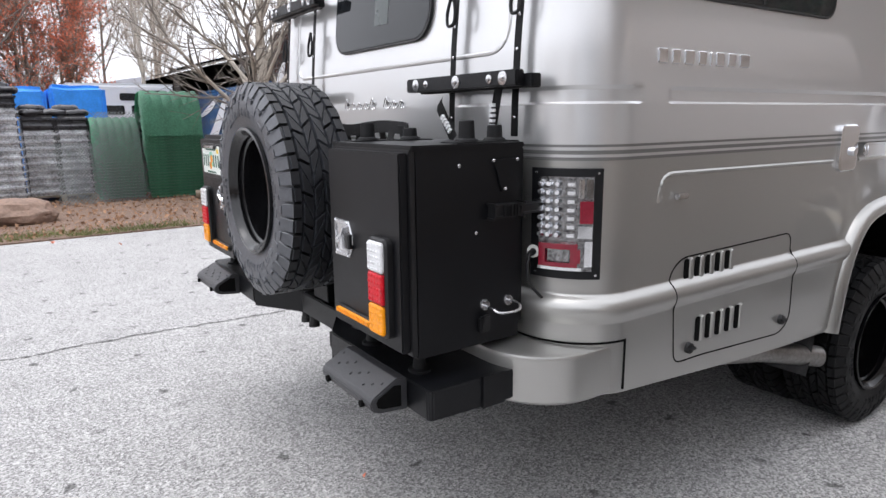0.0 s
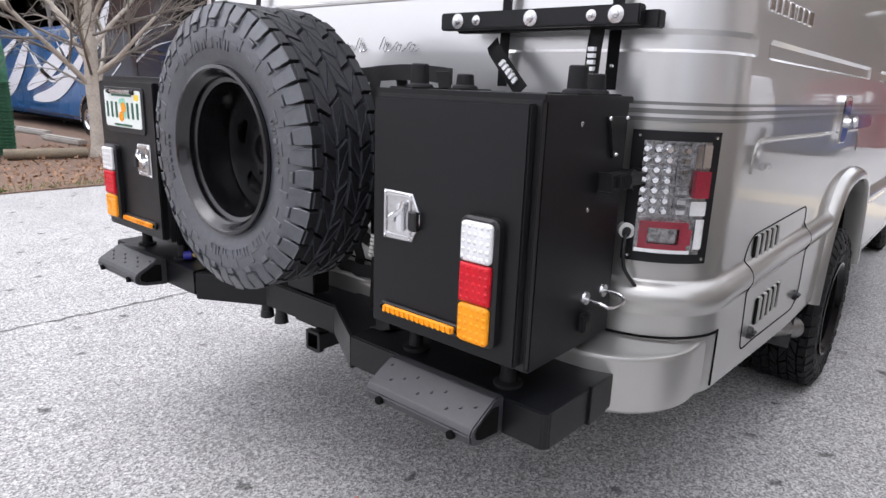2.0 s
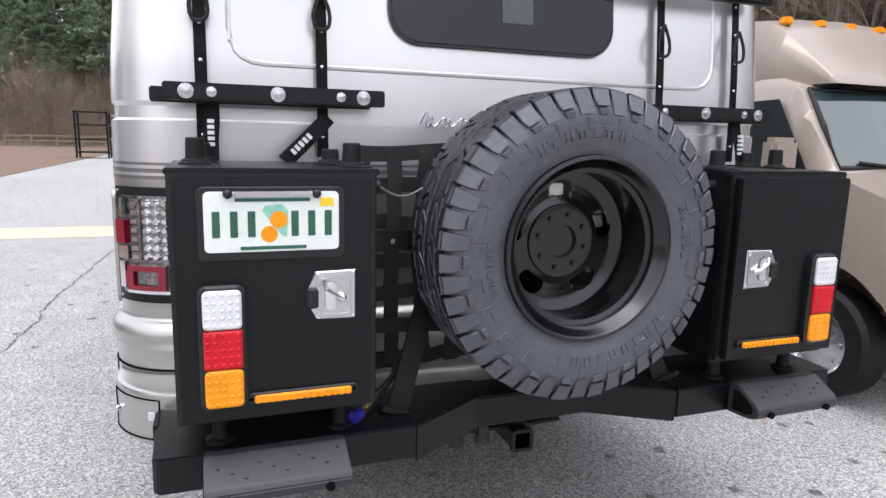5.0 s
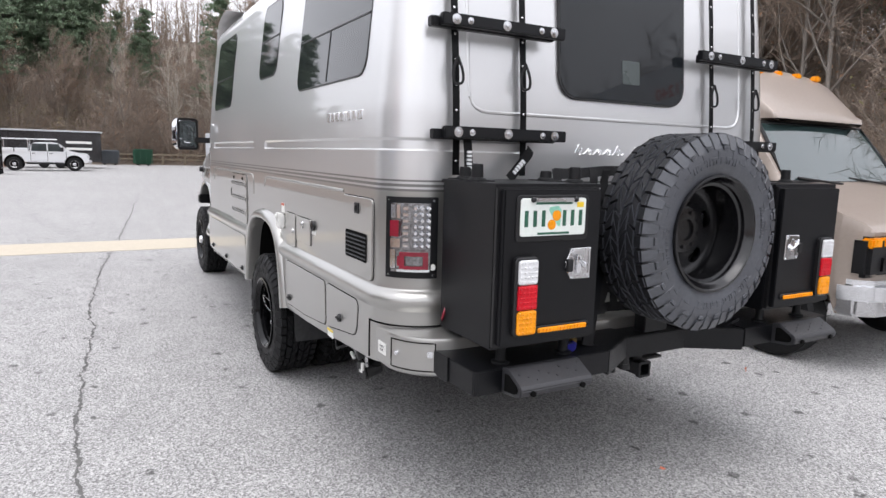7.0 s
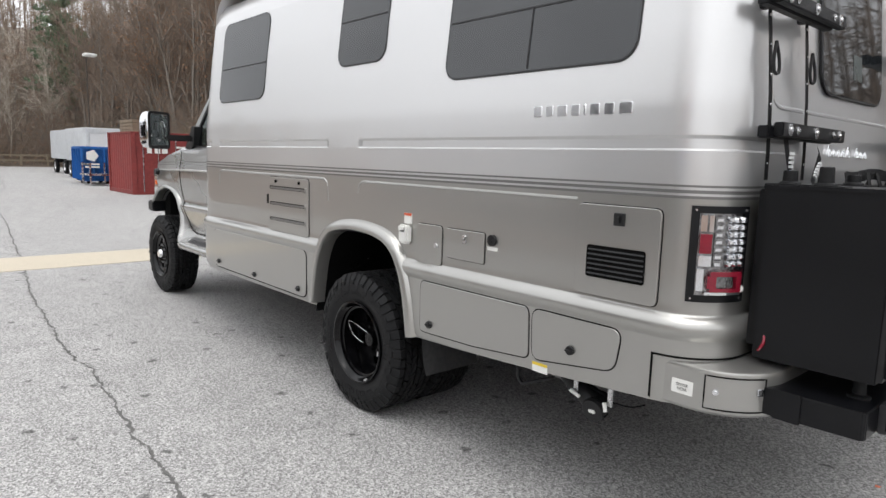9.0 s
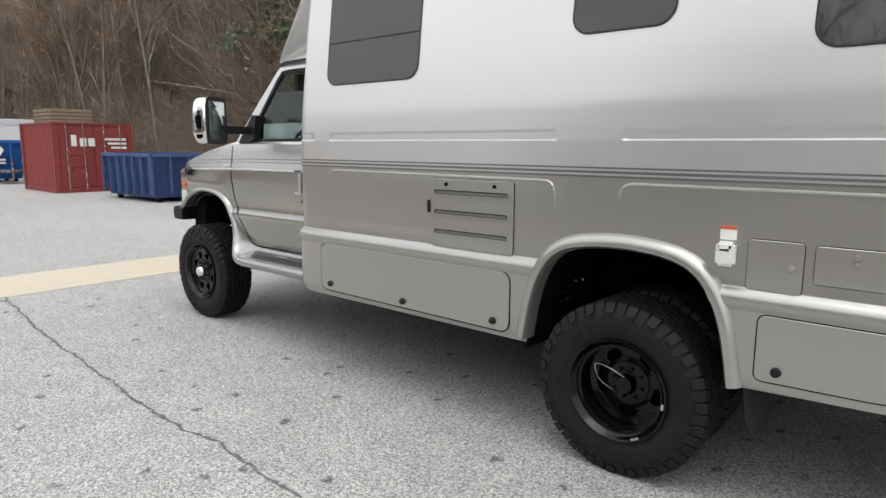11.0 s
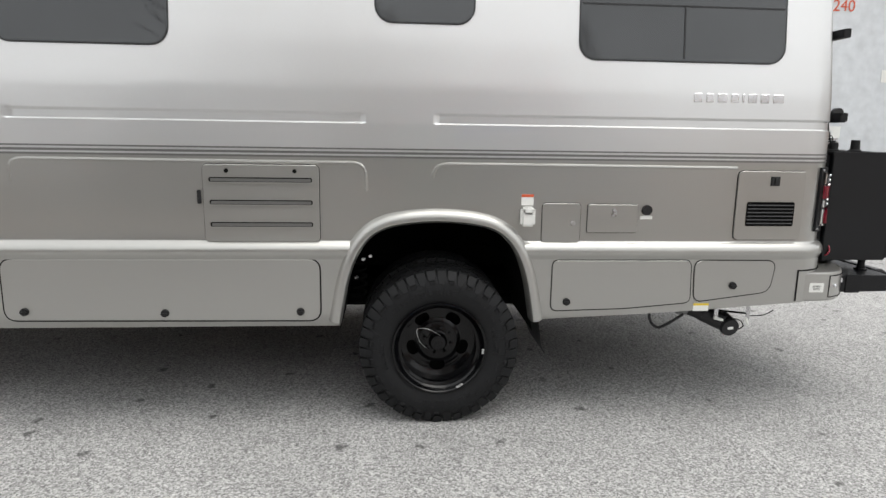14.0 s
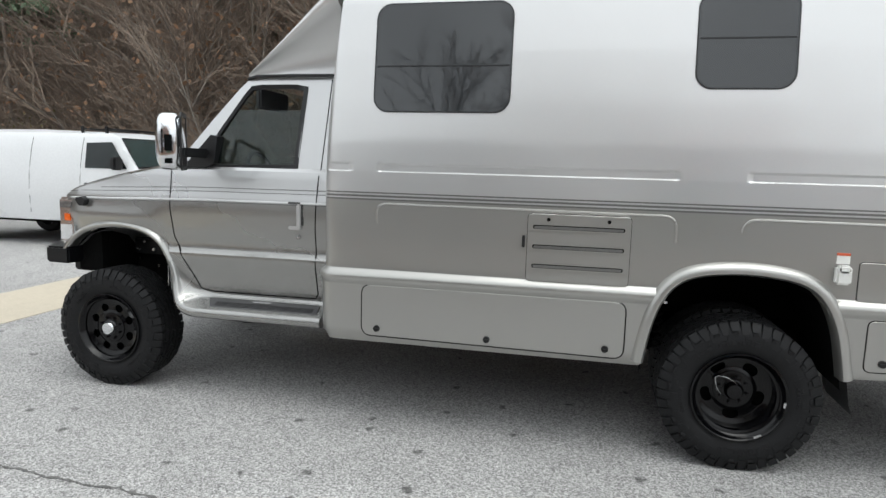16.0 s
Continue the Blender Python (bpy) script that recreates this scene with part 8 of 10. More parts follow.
# white travel trailers
def travel_trailer(label, x0, x1, y0, y1, z1, group, win, named=True):
    t = panel_box("travel_trailer", label, "travel trailer", x0, x1, y0, y1, 0.5, z1, RVWHITE, group)
    bm = B()
    block(bm, x0 - 0.03, x1 + 0.03, y0 + 0.05, y1, z1 - 0.02, z1 + 0.05, 0.02)
    part("roof", bm, GRIMY, t)
    bm = B()
    slab(bm, rounded(0.85, 0.80, 0.06), 0.02, axes((x0 + win, y0, 2.15), (1, 0, 0), (0, 0, 1)), 0.004)
    w = part("window", bm, GLASS, t, "dark square window")
    bm = B()
    frame_ring(bm, 0.92, 0.87, 0.09, 0.05, 0.03, axes((x0 + win, y0, 2.15), (1, 0, 0), (0, 0, 1)))
    part("frame", bm, PLASTIC, w)
    for x in (x0 + 0.25, x1 - 0.25):
        bm = B()
        slab(bm, rounded(0.16, 0.10, 0.02), 0.02, axes((x, y0, 1.0), (1, 0, 0), (0, 0, 1)), 0.004)
        part("tail_lamp", bm, RED_LENS, t)
        bm = B()
        slab(bm, rounded(0.16, 0.10, 0.02), 0.02, axes((x, y0, 0.86), (1, 0, 0), (0, 0, 1)), 0.004)
        part("indicator", bm, AMBER_LENS, t)
    for pts, w in (([(x0 + 0.75, 1.42), (x0 + 1.2, 1.30), (x0 + 1.75, 1.05)], 0.06), ([(x0 + 0.85, 1.25), (x0 + 1.15, 1.45), (x0 + 1.5, 1.42)], 0.05), ([(x0 + 1.0, 1.15), (x0 + 1.4, 1.28), (x0 + 1.8, 1.2)], 0.04)) if x1 - x0 < 5 else (([(x0 + 0.4, 1.35), (x0 + 1.3, 1.75), (x0 + 2.6, 1.95), (x0 + 4.0, 1.9)], 0.30), ([(x0 + 0.4, 1.95), (x0 + 1.4, 2.15), (x0 + 2.4, 2.3)], 0.12), ([(x0 + 0.9, 2.55), (x0 + 1.5, 2.95), (x0 + 2.4, 3.1)], 0.20)):
        swoosh(t, "swoosh", pts, w, y0 - 0.005, BAGBLACK)
    bm = B()
    for k in range(8 if named else 0):
        block(bm, x0 + 1.0 + 0.13 * k, x0 + 1.09 + 0.13 * k, y0 - 0.004, y0 + 0.01, 2.66, 2.76)
    if named:
        part("name_bars", bm, BAGBLACK, t)
    for x in (x0 + 0.1, x1 - 0.1):
        road_wheel("wheel", x + (0.1 if x < x0 + 1 else -0.1), y0 + 3.0, 0.36, -1, 0.36, t, STEEL)
    bm = B()
    block(bm, x0 + 0.2, x1 - 0.2, y0 + 0.1, y1 - 0.1, 0.36, 0.52)
    part("chassis", bm, DARK, t)
    return t


travel_trailer("white travel trailer with a dark window and graphics", 9.18, 11.82, 10.4, 17.0, 3.05, "travel trailers", 0.97)
travel_trailer("white travel trailer with sweeping black graphics", 12.7, 19.5, 12.6, 15.2, 3.3, "travel trailers", 4.4)
behind = travel_trailer("white travel trailer parked behind stacked supplies", 2.0, 5.2, 21.5, 27.0, 2.75, "travel trailers", 2.55, False)
for x, z, w, h in ((3.75, 2.37, 0.50, 0.24), (3.14, 1.94, 0.95, 0.30), (3.98, 1.94, 0.30, 0.30)):
    bm = B()
    slab(bm, rounded(w, h, 0.06), 0.02, axes((x, 21.5, z), (1, 0, 0), (0, 0, 1)), 0.004)
    part("slit_window", bm, GLASS, behind, "narrow dark window")

# semi-trailer nose with its unit number
st = panel_box("semi_trailer", "white semi-trailer with hose couplings on its nose", "trailer", -5.9, -3.0, -18.0, -6.0, 1.15, 4.15, GRIMY)
bm = B()
block(bm, -5.92, -2.98, -6.05, -5.97, 1.12, 1.30, 0.01)
for k in range(26):
    dome(bm, (-5.85 + 0.11 * k, -5.965, 1.21), 0.012, (1, 0.5, 1), 6)
part("lower_rail", bm, STEEL, st)
bm = B()
rod(bm, (-3.72, -6.0, 1.98), (-3.72, -5.90, 1.98), 0.085, 0.08, 24)
part("round_socket", bm, PLASTIC, st)
bm = B()
block(bm, -3.80, -3.42, -6.0, -5.95, 1.32, 1.56, 0.01)
box_ = part("coupling_plate", bm, STEEL, st)
for x in (-3.72, -3.50):
    bm = B()
    rod(bm, (x, -5.96, 1.45), (x, -5.87, 1.44), 0.05, 0.04, 14)
    part("coupling", bm, PLASTIC, box_)
for x, w, z, mt in ((-3.45, 0.18, 1.70, GREYBOX), (-3.72, 0.24, 1.66, LABELWHITE), (-4.6, 0.30, 2.6, LABELWHITE)):
    bm = B()
    block(bm, x - w / 2, x + w / 2, -6.0, -5.99, z - 0.1, z + 0.1)
    part("notice", bm, mt, st)
for z in (2.0, 3.3):
    bm = B()
    tube(bm, [(-2.98, -5.93, z), (-3.12, -5.85, z + 0.22), (-3.28, -5.93, z), (-3.12, -5.85, z - 0.22)], 0.014, 8, True)
    part("mirror_bracket", bm, STEEL, st)
    bm = B()
    tube(bm, [(-3.12, -5.86, z - 0.2), (-3.05, -5.95, z - 0.75)], 0.010, 6)
    part("bracket_stay", bm, STEEL, st)
txt = bpy.data.curves.new("unit_number", "FONT")
txt.body, txt.size, txt.extrude, txt.align_x = "T1240", 0.26, 0.002, "CENTER"
txt.materials.append(LABELRED)
to = new("unit_number", txt)
to.parent = st
to.matrix_basis = axes((-3.50 + 4.45, -5.994 + 12.0, 3.62), (-1, 0, 0), (0, 0, 1))
to["label"] = "red unit number"
for x in (-5.5, -3.4):
    for y in (-15.5, -16.8):
        road_wheel("wheel", x, y, 0.5, 1, 0.5, st, STEEL)
bm = B()
block(bm, -5.2, -3.7, -17.5, -6.5, 0.95, 1.16)
for x in (-5.3, -3.6):
    block(bm, x - 0.08, x + 0.08, -8.6, -8.4, 0.0, 1.0)
part("landing_gear", bm, DARK, st)

# ---- skips and containers far down the yard ----
sc = tagged(empty("shipping_container", 26.5, -4.72, 0), "rust-red corrugated steel shipping container on asphalt", "container")
bm = B()
xs = np.arange(25.1, 28.0, 0.07)
for y in (-3.5, -5.94):
    vs = [(bm.verts.new((x, y + (0.03 if (k // 2) % 2 else 0.0) * (-1 if y > -4 else 1), 0.15)), bm.verts.new((x, y + (0.03 if (k // 2) % 2 else 0.0) * (-1 if y > -4 else 1), 2.5))) for k, x in enumerate(xs)]
    for (a, b), (c, d) in zip(vs, vs[1:]):
        bm.faces.new((a, c, d, b))
block(bm, 25.06, 25.09, -5.9, -3.54, 0.15, 2.5)
block(bm, 27.95, 27.98, -5.9, -3.54, 0.15, 2.5)
block(bm, 25.0, 28.0, -5.94, -3.5, 2.5, 2.59, 0.02)
part("wall", bm, REDBOX, sc, "corrugated red steel wall", 20)
bm = B()
for x in (25.05, 27.95):
    for y in (-3.55, -5.89):
        block(bm, x - 0.08, x + 0.08, y - 0.08, y + 0.08, 0.0, 2.59, 0.01)
block(bm, 25.0, 28.0, -3.6, -3.48, 0.0, 0.18, 0.01)
block(bm, 25.0, 28.0, -5.96, -5.84, 0.0, 0.18, 0.01)
block(bm, 24.98, 25.1, -5.94, -3.5, 0.0, 0.18, 0.01)
part("frame", bm, REDBOX, sc)
for y0, y1 in ((-4.70, -3.58), (-5.86, -4.74)):
    bm = B()
    block(bm, 25.02, 25.07, y0, y1, 0.2, 2.48, 0.01)
    for z in (0.5, 0.95, 1.40, 1.85):
        block(bm, 25.00, 25.03, y0 + 0.08, y1 - 0.08, z, z + 0.28, 0.01)
    d = part("door", bm, REDBOX, sc)
    for y in (y0 + 0.3, y1 - 0.3):
        bm = B()
        tube(bm, [(24.985, y, 0.12), (24.985, y, 2.52)], 0.02, 8)
        part("lock_bar", bm, STEEL, d)
bm = B()
for k, (w, h) in enumerate(((0.16, 0.42), (0.20, 0.30), (0.20, 0.30))):
    block(bm, 24.985, 25.0, -4.02 - 0.26 * k - w, -4.02 - 0.26 * k, 1.72, 1.72 + h)
part("name_bars", bm, LABELWHITE, sc, "white name bars")
bm = B()
for k in range(3):
    block(bm, 24.985, 25.0, -5.75, -5.05 - 0.1 * k, 1.95 - 0.16 * k, 2.03 - 0.16 * k)
part("code_bars", bm, LABELWHITE, sc)
sc.scale = (1, 1, 0.87)
cr = tagged(empty("wooden_crate", 27.0, -4.6, 2.26), "weathered wooden crate on top of the container", "crate")
for k in range(4):
    bm = B()
    block(bm, 26.2, 27.9, -5.2, -3.9, 2.265 + 0.12 * k, 2.375 + 0.12 * k, 0.01)
    part("board", bm, WOOD, cr)

sl = tagged(empty("street_lamp", 40.6, -5.7, 0), "tall thin street lamp with a pale head before the woods", "street lamp")
bm = B()
rod(bm, (40.6, -5.7, -0.3), (40.6, -5.7, 6.55), 0.055, 0.035, 12)
part("pole", bm, STEELGREY, sl)
bm = B()
tube(bm, [(40.6, -5.7, 6.45), (40.3, -5.7, 6.60), (40.05, -5.7, 6.64)], 0.03, 8)
part("arm", bm, STEELGREY, sl)
bm = B()
slab(bm, rounded(0.80, 0.60, 0.12), 0.10, Matrix.Translation((39.85, -5.7, 6.60)), 0.02)
part("lamp_head", bm, LABELWHITE, sl, "pale flat lamp head")


def bin_(name, label, x0, x1, y0, y1, h, material, lid=None):
    t = tagged(empty(name, (x0 + x1) / 2, (y0 + y1) / 2, 0), label, "dumpster")
    bm = B()
    lo = [bm.verts.new(p) for p in ((x0 + 0.1, y0 + 0.1, 0.12), (x1 - 0.1, y0 + 0.1, 0.12), (x1 - 0.1, y1 - 0.1, 0.12), (x0 + 0.1, y1 - 0.1, 0.12))]
    hi = [bm.verts.new(p) for p in ((x0, y0, h), (x1, y0, h), (x1, y1, h), (x0, y1, h))]
    bm.faces.new(lo)
    for k in range(4):
        bm.faces.new((lo[k], lo[(k + 1) % 4], hi[(k + 1) % 4], hi[k]))
    bmesh.ops.solidify(bm, geom=list(bm.faces), thickness=0.03)
    part("body", bm, material, t)
    n = int((y1 - y0) / 0.45)
    for k in range(n + 1):
        y = y0 + (y1 - y0) * k / max(1, n)
        bm = B()
        block(bm, x0 - 0.05, x0 + 0.06, y - 0.03, y + 0.03, 0.2, h - 0.05, 0.01)
        part("rib", bm, material, t)
    m2 = int((x1 - x0) / 0.45)
    for k in range(m2 + 1):
        x = x0 + (x1 - x0) * k / max(1, m2)
        bm = B()
        block(bm, x - 0.03, x + 0.03, y1 - 0.06, y1 + 0.05, 0.2, h - 0.05, 0.01)
        part("rib", bm, material, t)
    bm = B()
    for a in ((x0 - 0.05, x1 + 0.05, y0 - 0.05, y0 + 0.05), (x0 - 0.05, x1 + 0.05, y1 - 0.05, y1 + 0.05), (x0 - 0.05, x0 + 0.05, y0, y1), (x1 - 0.05, x1 + 0.05, y0, y1)):
        block(bm, *a, h - 0.05, h + 0.05, 0.01)
    part("rim", bm, material, t)
    if lid:
        bm = B()
        block(bm, x0, x1, y0, y1, h + 0.02, h + 0.07, 0.02)
        part("lid", bm, lid, t)
    for x in (x0 + 0.3, x1 - 0.3):
        for y in (y0 + 0.3, y1 - 0.3):
            bm = B()
            rod(bm, (x, y - 0.06, 0.1), (x, y + 0.06, 0.1), 0.1, 0.1, 14)
            part("wheel", bm, RUBBER, t)
    return t


d = bin_("dumpster", "tall bright blue steel dumpster on the asphalt", 33.4, 35.2, -5.1, -3.7, 1.65, BLUEBOX, BLUEBOX)
bm = B()
slab(bm, [(0.28 * math.cos(a), 0.28 * math.sin(a)) for a in np.linspace(0, 2 * math.pi, 6)[:-1]], 0.006, axes((33.32, -4.1, 1.30), (0, -1, 0), (0, 0, 1)))
for k in range(2):
    block(bm, 33.31, 33.33, -4.4, -3.8, 0.75 + 0.13 * k, 0.82 + 0.13 * k)
part("emblem", bm, LABELWHITE, d, "white emblem and bars")
bin_("dumpster", "faded blue open steel skip beside the container", 19.4, 22.4, -6.1, -3.95, 1.28, NAVY)
bin_("dumpster", "dark grey steel dumpster by the fence", 63.0, 64.6, -0.15, 1.3, 1.25, GREYBOX, GREYBOX)
bin_("dumpster", "dark green steel dumpster by the fence", 62.4, 64.0, -2.8, -1.35, 1.4, mat("bin_green", (0.02, 0.09, 0.05), 0.5, 0, 0.2), PLASTIC)
tl = tagged(empty("utility_trailer", 32, -4, 0), "small grey metal trailer beside the container", "trailer")
bm = B()
block(bm, 31.4, 33.0, -4.6, -3.5, 0.45, 0.52, 0.01)
for x in (31.5, 32.9):
    for y in (-4.5, -3.6):
        block(bm, x - 0.03, x + 0.03, y - 0.03, y + 0.03, 0.1, 1.0)
block(bm, 31.4, 33.0, -3.62, -3.56, 0.9, 0.97)
part("frame", bm, STEEL, tl)

# ---- box trucks at the end of the yard ----
def box_truck(x0, x1, y0, y1, z1, label):
    t = panel_box("box_truck", label, "truck", x0, x1, y0, y1, 0.95, z1, GRIMY, "box trucks")
    bm = B()
    block(bm, x0 - 0.02, x0 + 0.03, y0 + 0.2, y1 - 0.2, 1.1, z1 - 0.3, 0.02)
    part("rear_door", bm, RVWHITE, t)
    bm = B()
    block(bm, x0 + 0.1, x1, y0 + 0.3, y1 - 0.3, 0.7, 0.96)
    block(bm, x0, x0 + 0.1, y0 + 0.2, y1 - 0.2, 0.5, 0.62)
    part("chassis", bm, DARK, t)
    for y in (y0 + 0.15, y1 - 0.15):
        for x in (x0 + 1.2, x1 - 0.9):
            road_wheel("wheel", x, y, 0.45, 1, 0.45, t, STEEL)


box_truck(38.5, 43.5, -7.2, -5.0, 2.75, "grimy white box truck parked behind the dumpster")
box_truck(46.5, 51.5, -8.0, -5.7, 2.8, "white box truck at the far tree line")

# ---- pickup, enclosed trailer and rack by the far fence ----
pk = tagged(empty("pickup_truck", 47, 4.5, 0), "white crew-cab pickup with ladder racks, parked side-on", "pickup truck")
prof = [(2.32, 0.50), (2.22, 0.62), (2.24, 1.02), (2.42, 1.13), (3.30, 1.20), (3.86, 1.68), (4.10, 1.77), (5.12, 1.76), (5.32, 1.66), (5.40, 1.16), (7.0, 1.14), (7.05, 0.52)]
bm = B()
a = [bm.verts.new((46.0, y, z)) for y, z in prof]
b = [bm.verts.new((48.0, y, z)) for y, z in prof]
bm.faces.new(a)
bm.faces.new(b[::-1])
for k in range(len(prof)):
    bm.faces.new((a[k], a[(k + 1) % len(prof)], b[(k + 1) % len(prof)], b[k]))
bmesh.ops.bevel(bm, geom=list(bm.edges), offset=0.04, segments=2, affect="EDGES")
part("body", bm, WHITE, pk)
for y0, y1 in ((3.65, 4.45), (4.52, 5.35)):
    bm = B()
    slab(bm, [(-(y1 - y0) / 2, -0.22), ((y1 - y0) / 2, -0.22), ((y1 - y0) / 2 - (0.22 if y0 < 4 else 0.0), 0.24), (-(y1 - y0) / 2 + (0.0 if y0 < 4 else 0.08), 0.24)], 0.01, axes((45.995, (y0 + y1) / 2, 1.44), (0, -1, 0), (0, 0, 1)))
    part("window", bm, VANGLASS, pk)
# black half-discs paint the shaded openings round the wheels
for y in (3.05, 6.25):
    bm = B()
    slab(bm, [(0.54 * math.cos(radians(a)), 0.54 * math.sin(radians(a))) for a in range(-20, 201, 10)], 0.012, axes((45.996, y, 0.46), (0, -1, 0), (0, 0, 1)))
    part("wheel_arch", bm, DARK, pk, "black half-disc standing for the arch's shade")
for y in (3.48, 4.49, 5.38):
    bm = B()
    block(bm, 45.988, 46.01, y - 0.012, y + 0.012, 0.62, 1.22)
    part("door_gap", bm, DARK, pk)
bm = B()
block(bm, 45.90, 46.05, 3.62, 5.62, 0.42, 0.52, 0.02)
part("running_board", bm, PLASTIC, pk)
bm = B()
block(bm, 46.05, 47.95, 2.08, 2.26, 0.48, 0.70, 0.03)
part("front_bumper", bm, STEEL, pk)
bm = B()
block(bm, 45.985, 46.25, 2.20, 2.36, 0.82, 1.02, 0.02)
part("headlamp", bm, CLEAR_LENS, pk)
bm = B()
block(bm, 45.74, 45.86, 3.60, 3.74, 1.20, 1.48, 0.03)
rod(bm, (45.84, 3.68, 1.27), (46.02, 3.68, 1.27), 0.02)
part("mirror", bm, PLASTIC, pk, "black tow mirror")
for y in (4.30, 5.22):
    bm = B()
    block(bm, 45.97, 46.0, y - 0.09, y + 0.09, 1.06, 1.10, 0.008)
    part("door_handle", bm, PLASTIC, pk)
for y0, y1 in ((5.5, 6.2), (6.26, 6.96)):
    bm = B()
    block(bm, 45.97, 46.35, y0, y1, 1.14, 1.40, 0.02)
    part("tool_box", bm, WHITE, pk, "white side tool box")
for y in (3.05, 6.25):
    for s, x in ((1, 46.06), (-1, 47.94)):
        hold = empty("wheel", x, y, 0.42)
        hold.parent = pk
        hold.matrix_basis = Matrix.Translation(Vector((x, y, 0.42)) - pk.location) @ Matrix.Rotation(radians(-90 * s), 4, "Y")
        bm = B()
        lathe(bm, [(0.24, -0.12), (0.40, -0.12), (0.42, -0.08), (0.42, 0.08), (0.40, 0.12), (0.24, 0.12)], 32)
        t = new("tyre", to_mesh("tyre", bm, RUBBER))
        t.parent = hold
        bm = B()
        lathe(bm, [(0.25, 0.11), (0.20, 0.06), (0.08, 0.08), (0.001, 0.09)], 24)
        t = new("rim", to_mesh("rim", bm, STEEL))
        t.parent = hold
bm = B()
for y in (5.5, 6.9):
    for x in (46.2, 47.8):
        rod(bm, (x, y, 1.2), (x, y, 1.95), 0.03)
for x in (46.2, 47.8):
    rod(bm, (x, 4.0, 1.95), (x, 7.1, 1.95), 0.03)
part("ladder_rack", bm, STEEL, pk)
et = panel_box("enclosed_trailer", "black enclosed trailer behind the pickup", "trailer", 52.0, 54.5, 1.4, 7.6, 0.45, 2.55, COACHBLACK)
bm = B()
block(bm, 51.95, 54.5, 1.3, 7.7, 2.55, 2.66, 0.02)
part("roof", bm, GRIMY, et)
bm = B()
for k in range(2):
    block(bm, 51.97, 52.0, 2.0, 3.6, 1.75 - 0.45 * k, 1.92 - 0.45 * k)
part("name_bars", bm, LABELWHITE, et)
for y in (4.0, 5.0):
    bm = B()
    lathe(bm, [(0.001, 0.1), (0.2, 0.1), (0.33, 0.08), (0.33, -0.08)], 24, Matrix.Translation((52.1, y, 0.33)) @ Matrix.Rotation(radians(-90), 4, "Y"))
    part("wheel", bm, RUBBER, et)
rk = tagged(empty("steel_rack", 40.5, 7.2, 0), "dark steel equipment rack on the asphalt", "rack")
bm = B()
for x in (40, 41):
    for y in (6.4, 8.0):
        block(bm, x - 0.05, x + 0.05, y - 0.05, y + 0.05, 0, 2.6)
for z in (0.3, 1.0, 1.8, 2.5):
    block(bm, 39.95, 41.05, 6.35, 8.05, z, z + 0.08)
part("frame", bm, BLACKMETAL, rk)
fence = tagged(empty("fence", 66, 0, 0), "low weathered timber rail fence along the tree line", "fence")
for k in range(34):
    y = -30 + 2.0 * k
    bm = B()
    block(bm, 65.9, 66.1, y - 0.08, y + 0.08, -0.1, 1.1, 0.02)
    part("post", bm, WOOD, fence)
for z in (0.45, 0.9):
    for k in range(33):
        bm = B()
        block(bm, 65.96, 66.04, -30 + 2.0 * k, -28 + 2.0 * k, z, z + 0.14, 0.01)
        part("rail", bm, WOOD, fence)

# ---- supplies beyond the mulch bed ----
WRAP = glass("clear_film", (0.62, 0.63, 0.64), 0.15, 0.16, 1.5)


def chamber_stack(x0, x1, y0, y1, n, base, step, label):
    """Nested plastic arch shells, each a part."""
    t = tagged(empty("chamber_stack", (x0 + x1) / 2, (y0 + y1) / 2, 0), label, "plastic chambers", "chamber stacks")
    rad, high = (y1 - y0) / 2, 0.90
    bm = B()
    sec = [(-rad - 0.085, -0.012), (-rad - 0.085, 0.012), (-rad, 0.012)] + [(-rad * math.cos(a), high * math.sin(a) ** 0.55) for a in np.linspace(0.12, math.pi - 0.12, 15)] + [(rad, 0.012), (rad + 0.085, 0.012), (rad + 0.085, -0.012)]
    ribs = np.linspace(x0, x1, 18)
    rows = []
    for i, x in enumerate(ribs):
        f = 1.0 if i % 3 else 0.965
        rows.append([bm.verts.new((x, (y0 + y1) / 2 + y * (f if 2 < k < len(sec) - 3 else 1), z * f)) for k, (y, z) in enumerate(sec)])
    for a, b in zip(rows, rows[1:]):
        for k in range(len(sec) - 1):
            bm.faces.new((a[k], a[k + 1], b[k + 1], b[k]))
    bmesh.ops.solidify(bm, geom=list(bm.faces), thickness=0.014)
    first = part("chamber", bm, GREEN, t)
    first.location.z += base
    rngc = random.Random(int(x0 * 10))
    for k in range(1, n):
        o = first.copy()
        scene.collection.objects.link(o)
        o.location = first.location + Vector((rngc.uniform(-0.012, 0.012), rngc.uniform(-0.012, 0.012), step * k))


chamber_stack(2.40, 3.50, 11.45, 12.45, 22, 0.06, 0.058, "tall nested stack of green plastic drainage chambers")
chamber_stack(1.50, 2.34, 11.75, 12.75, 13, 0.06, 0.058, "lower nested stack of green plastic drainage chambers")


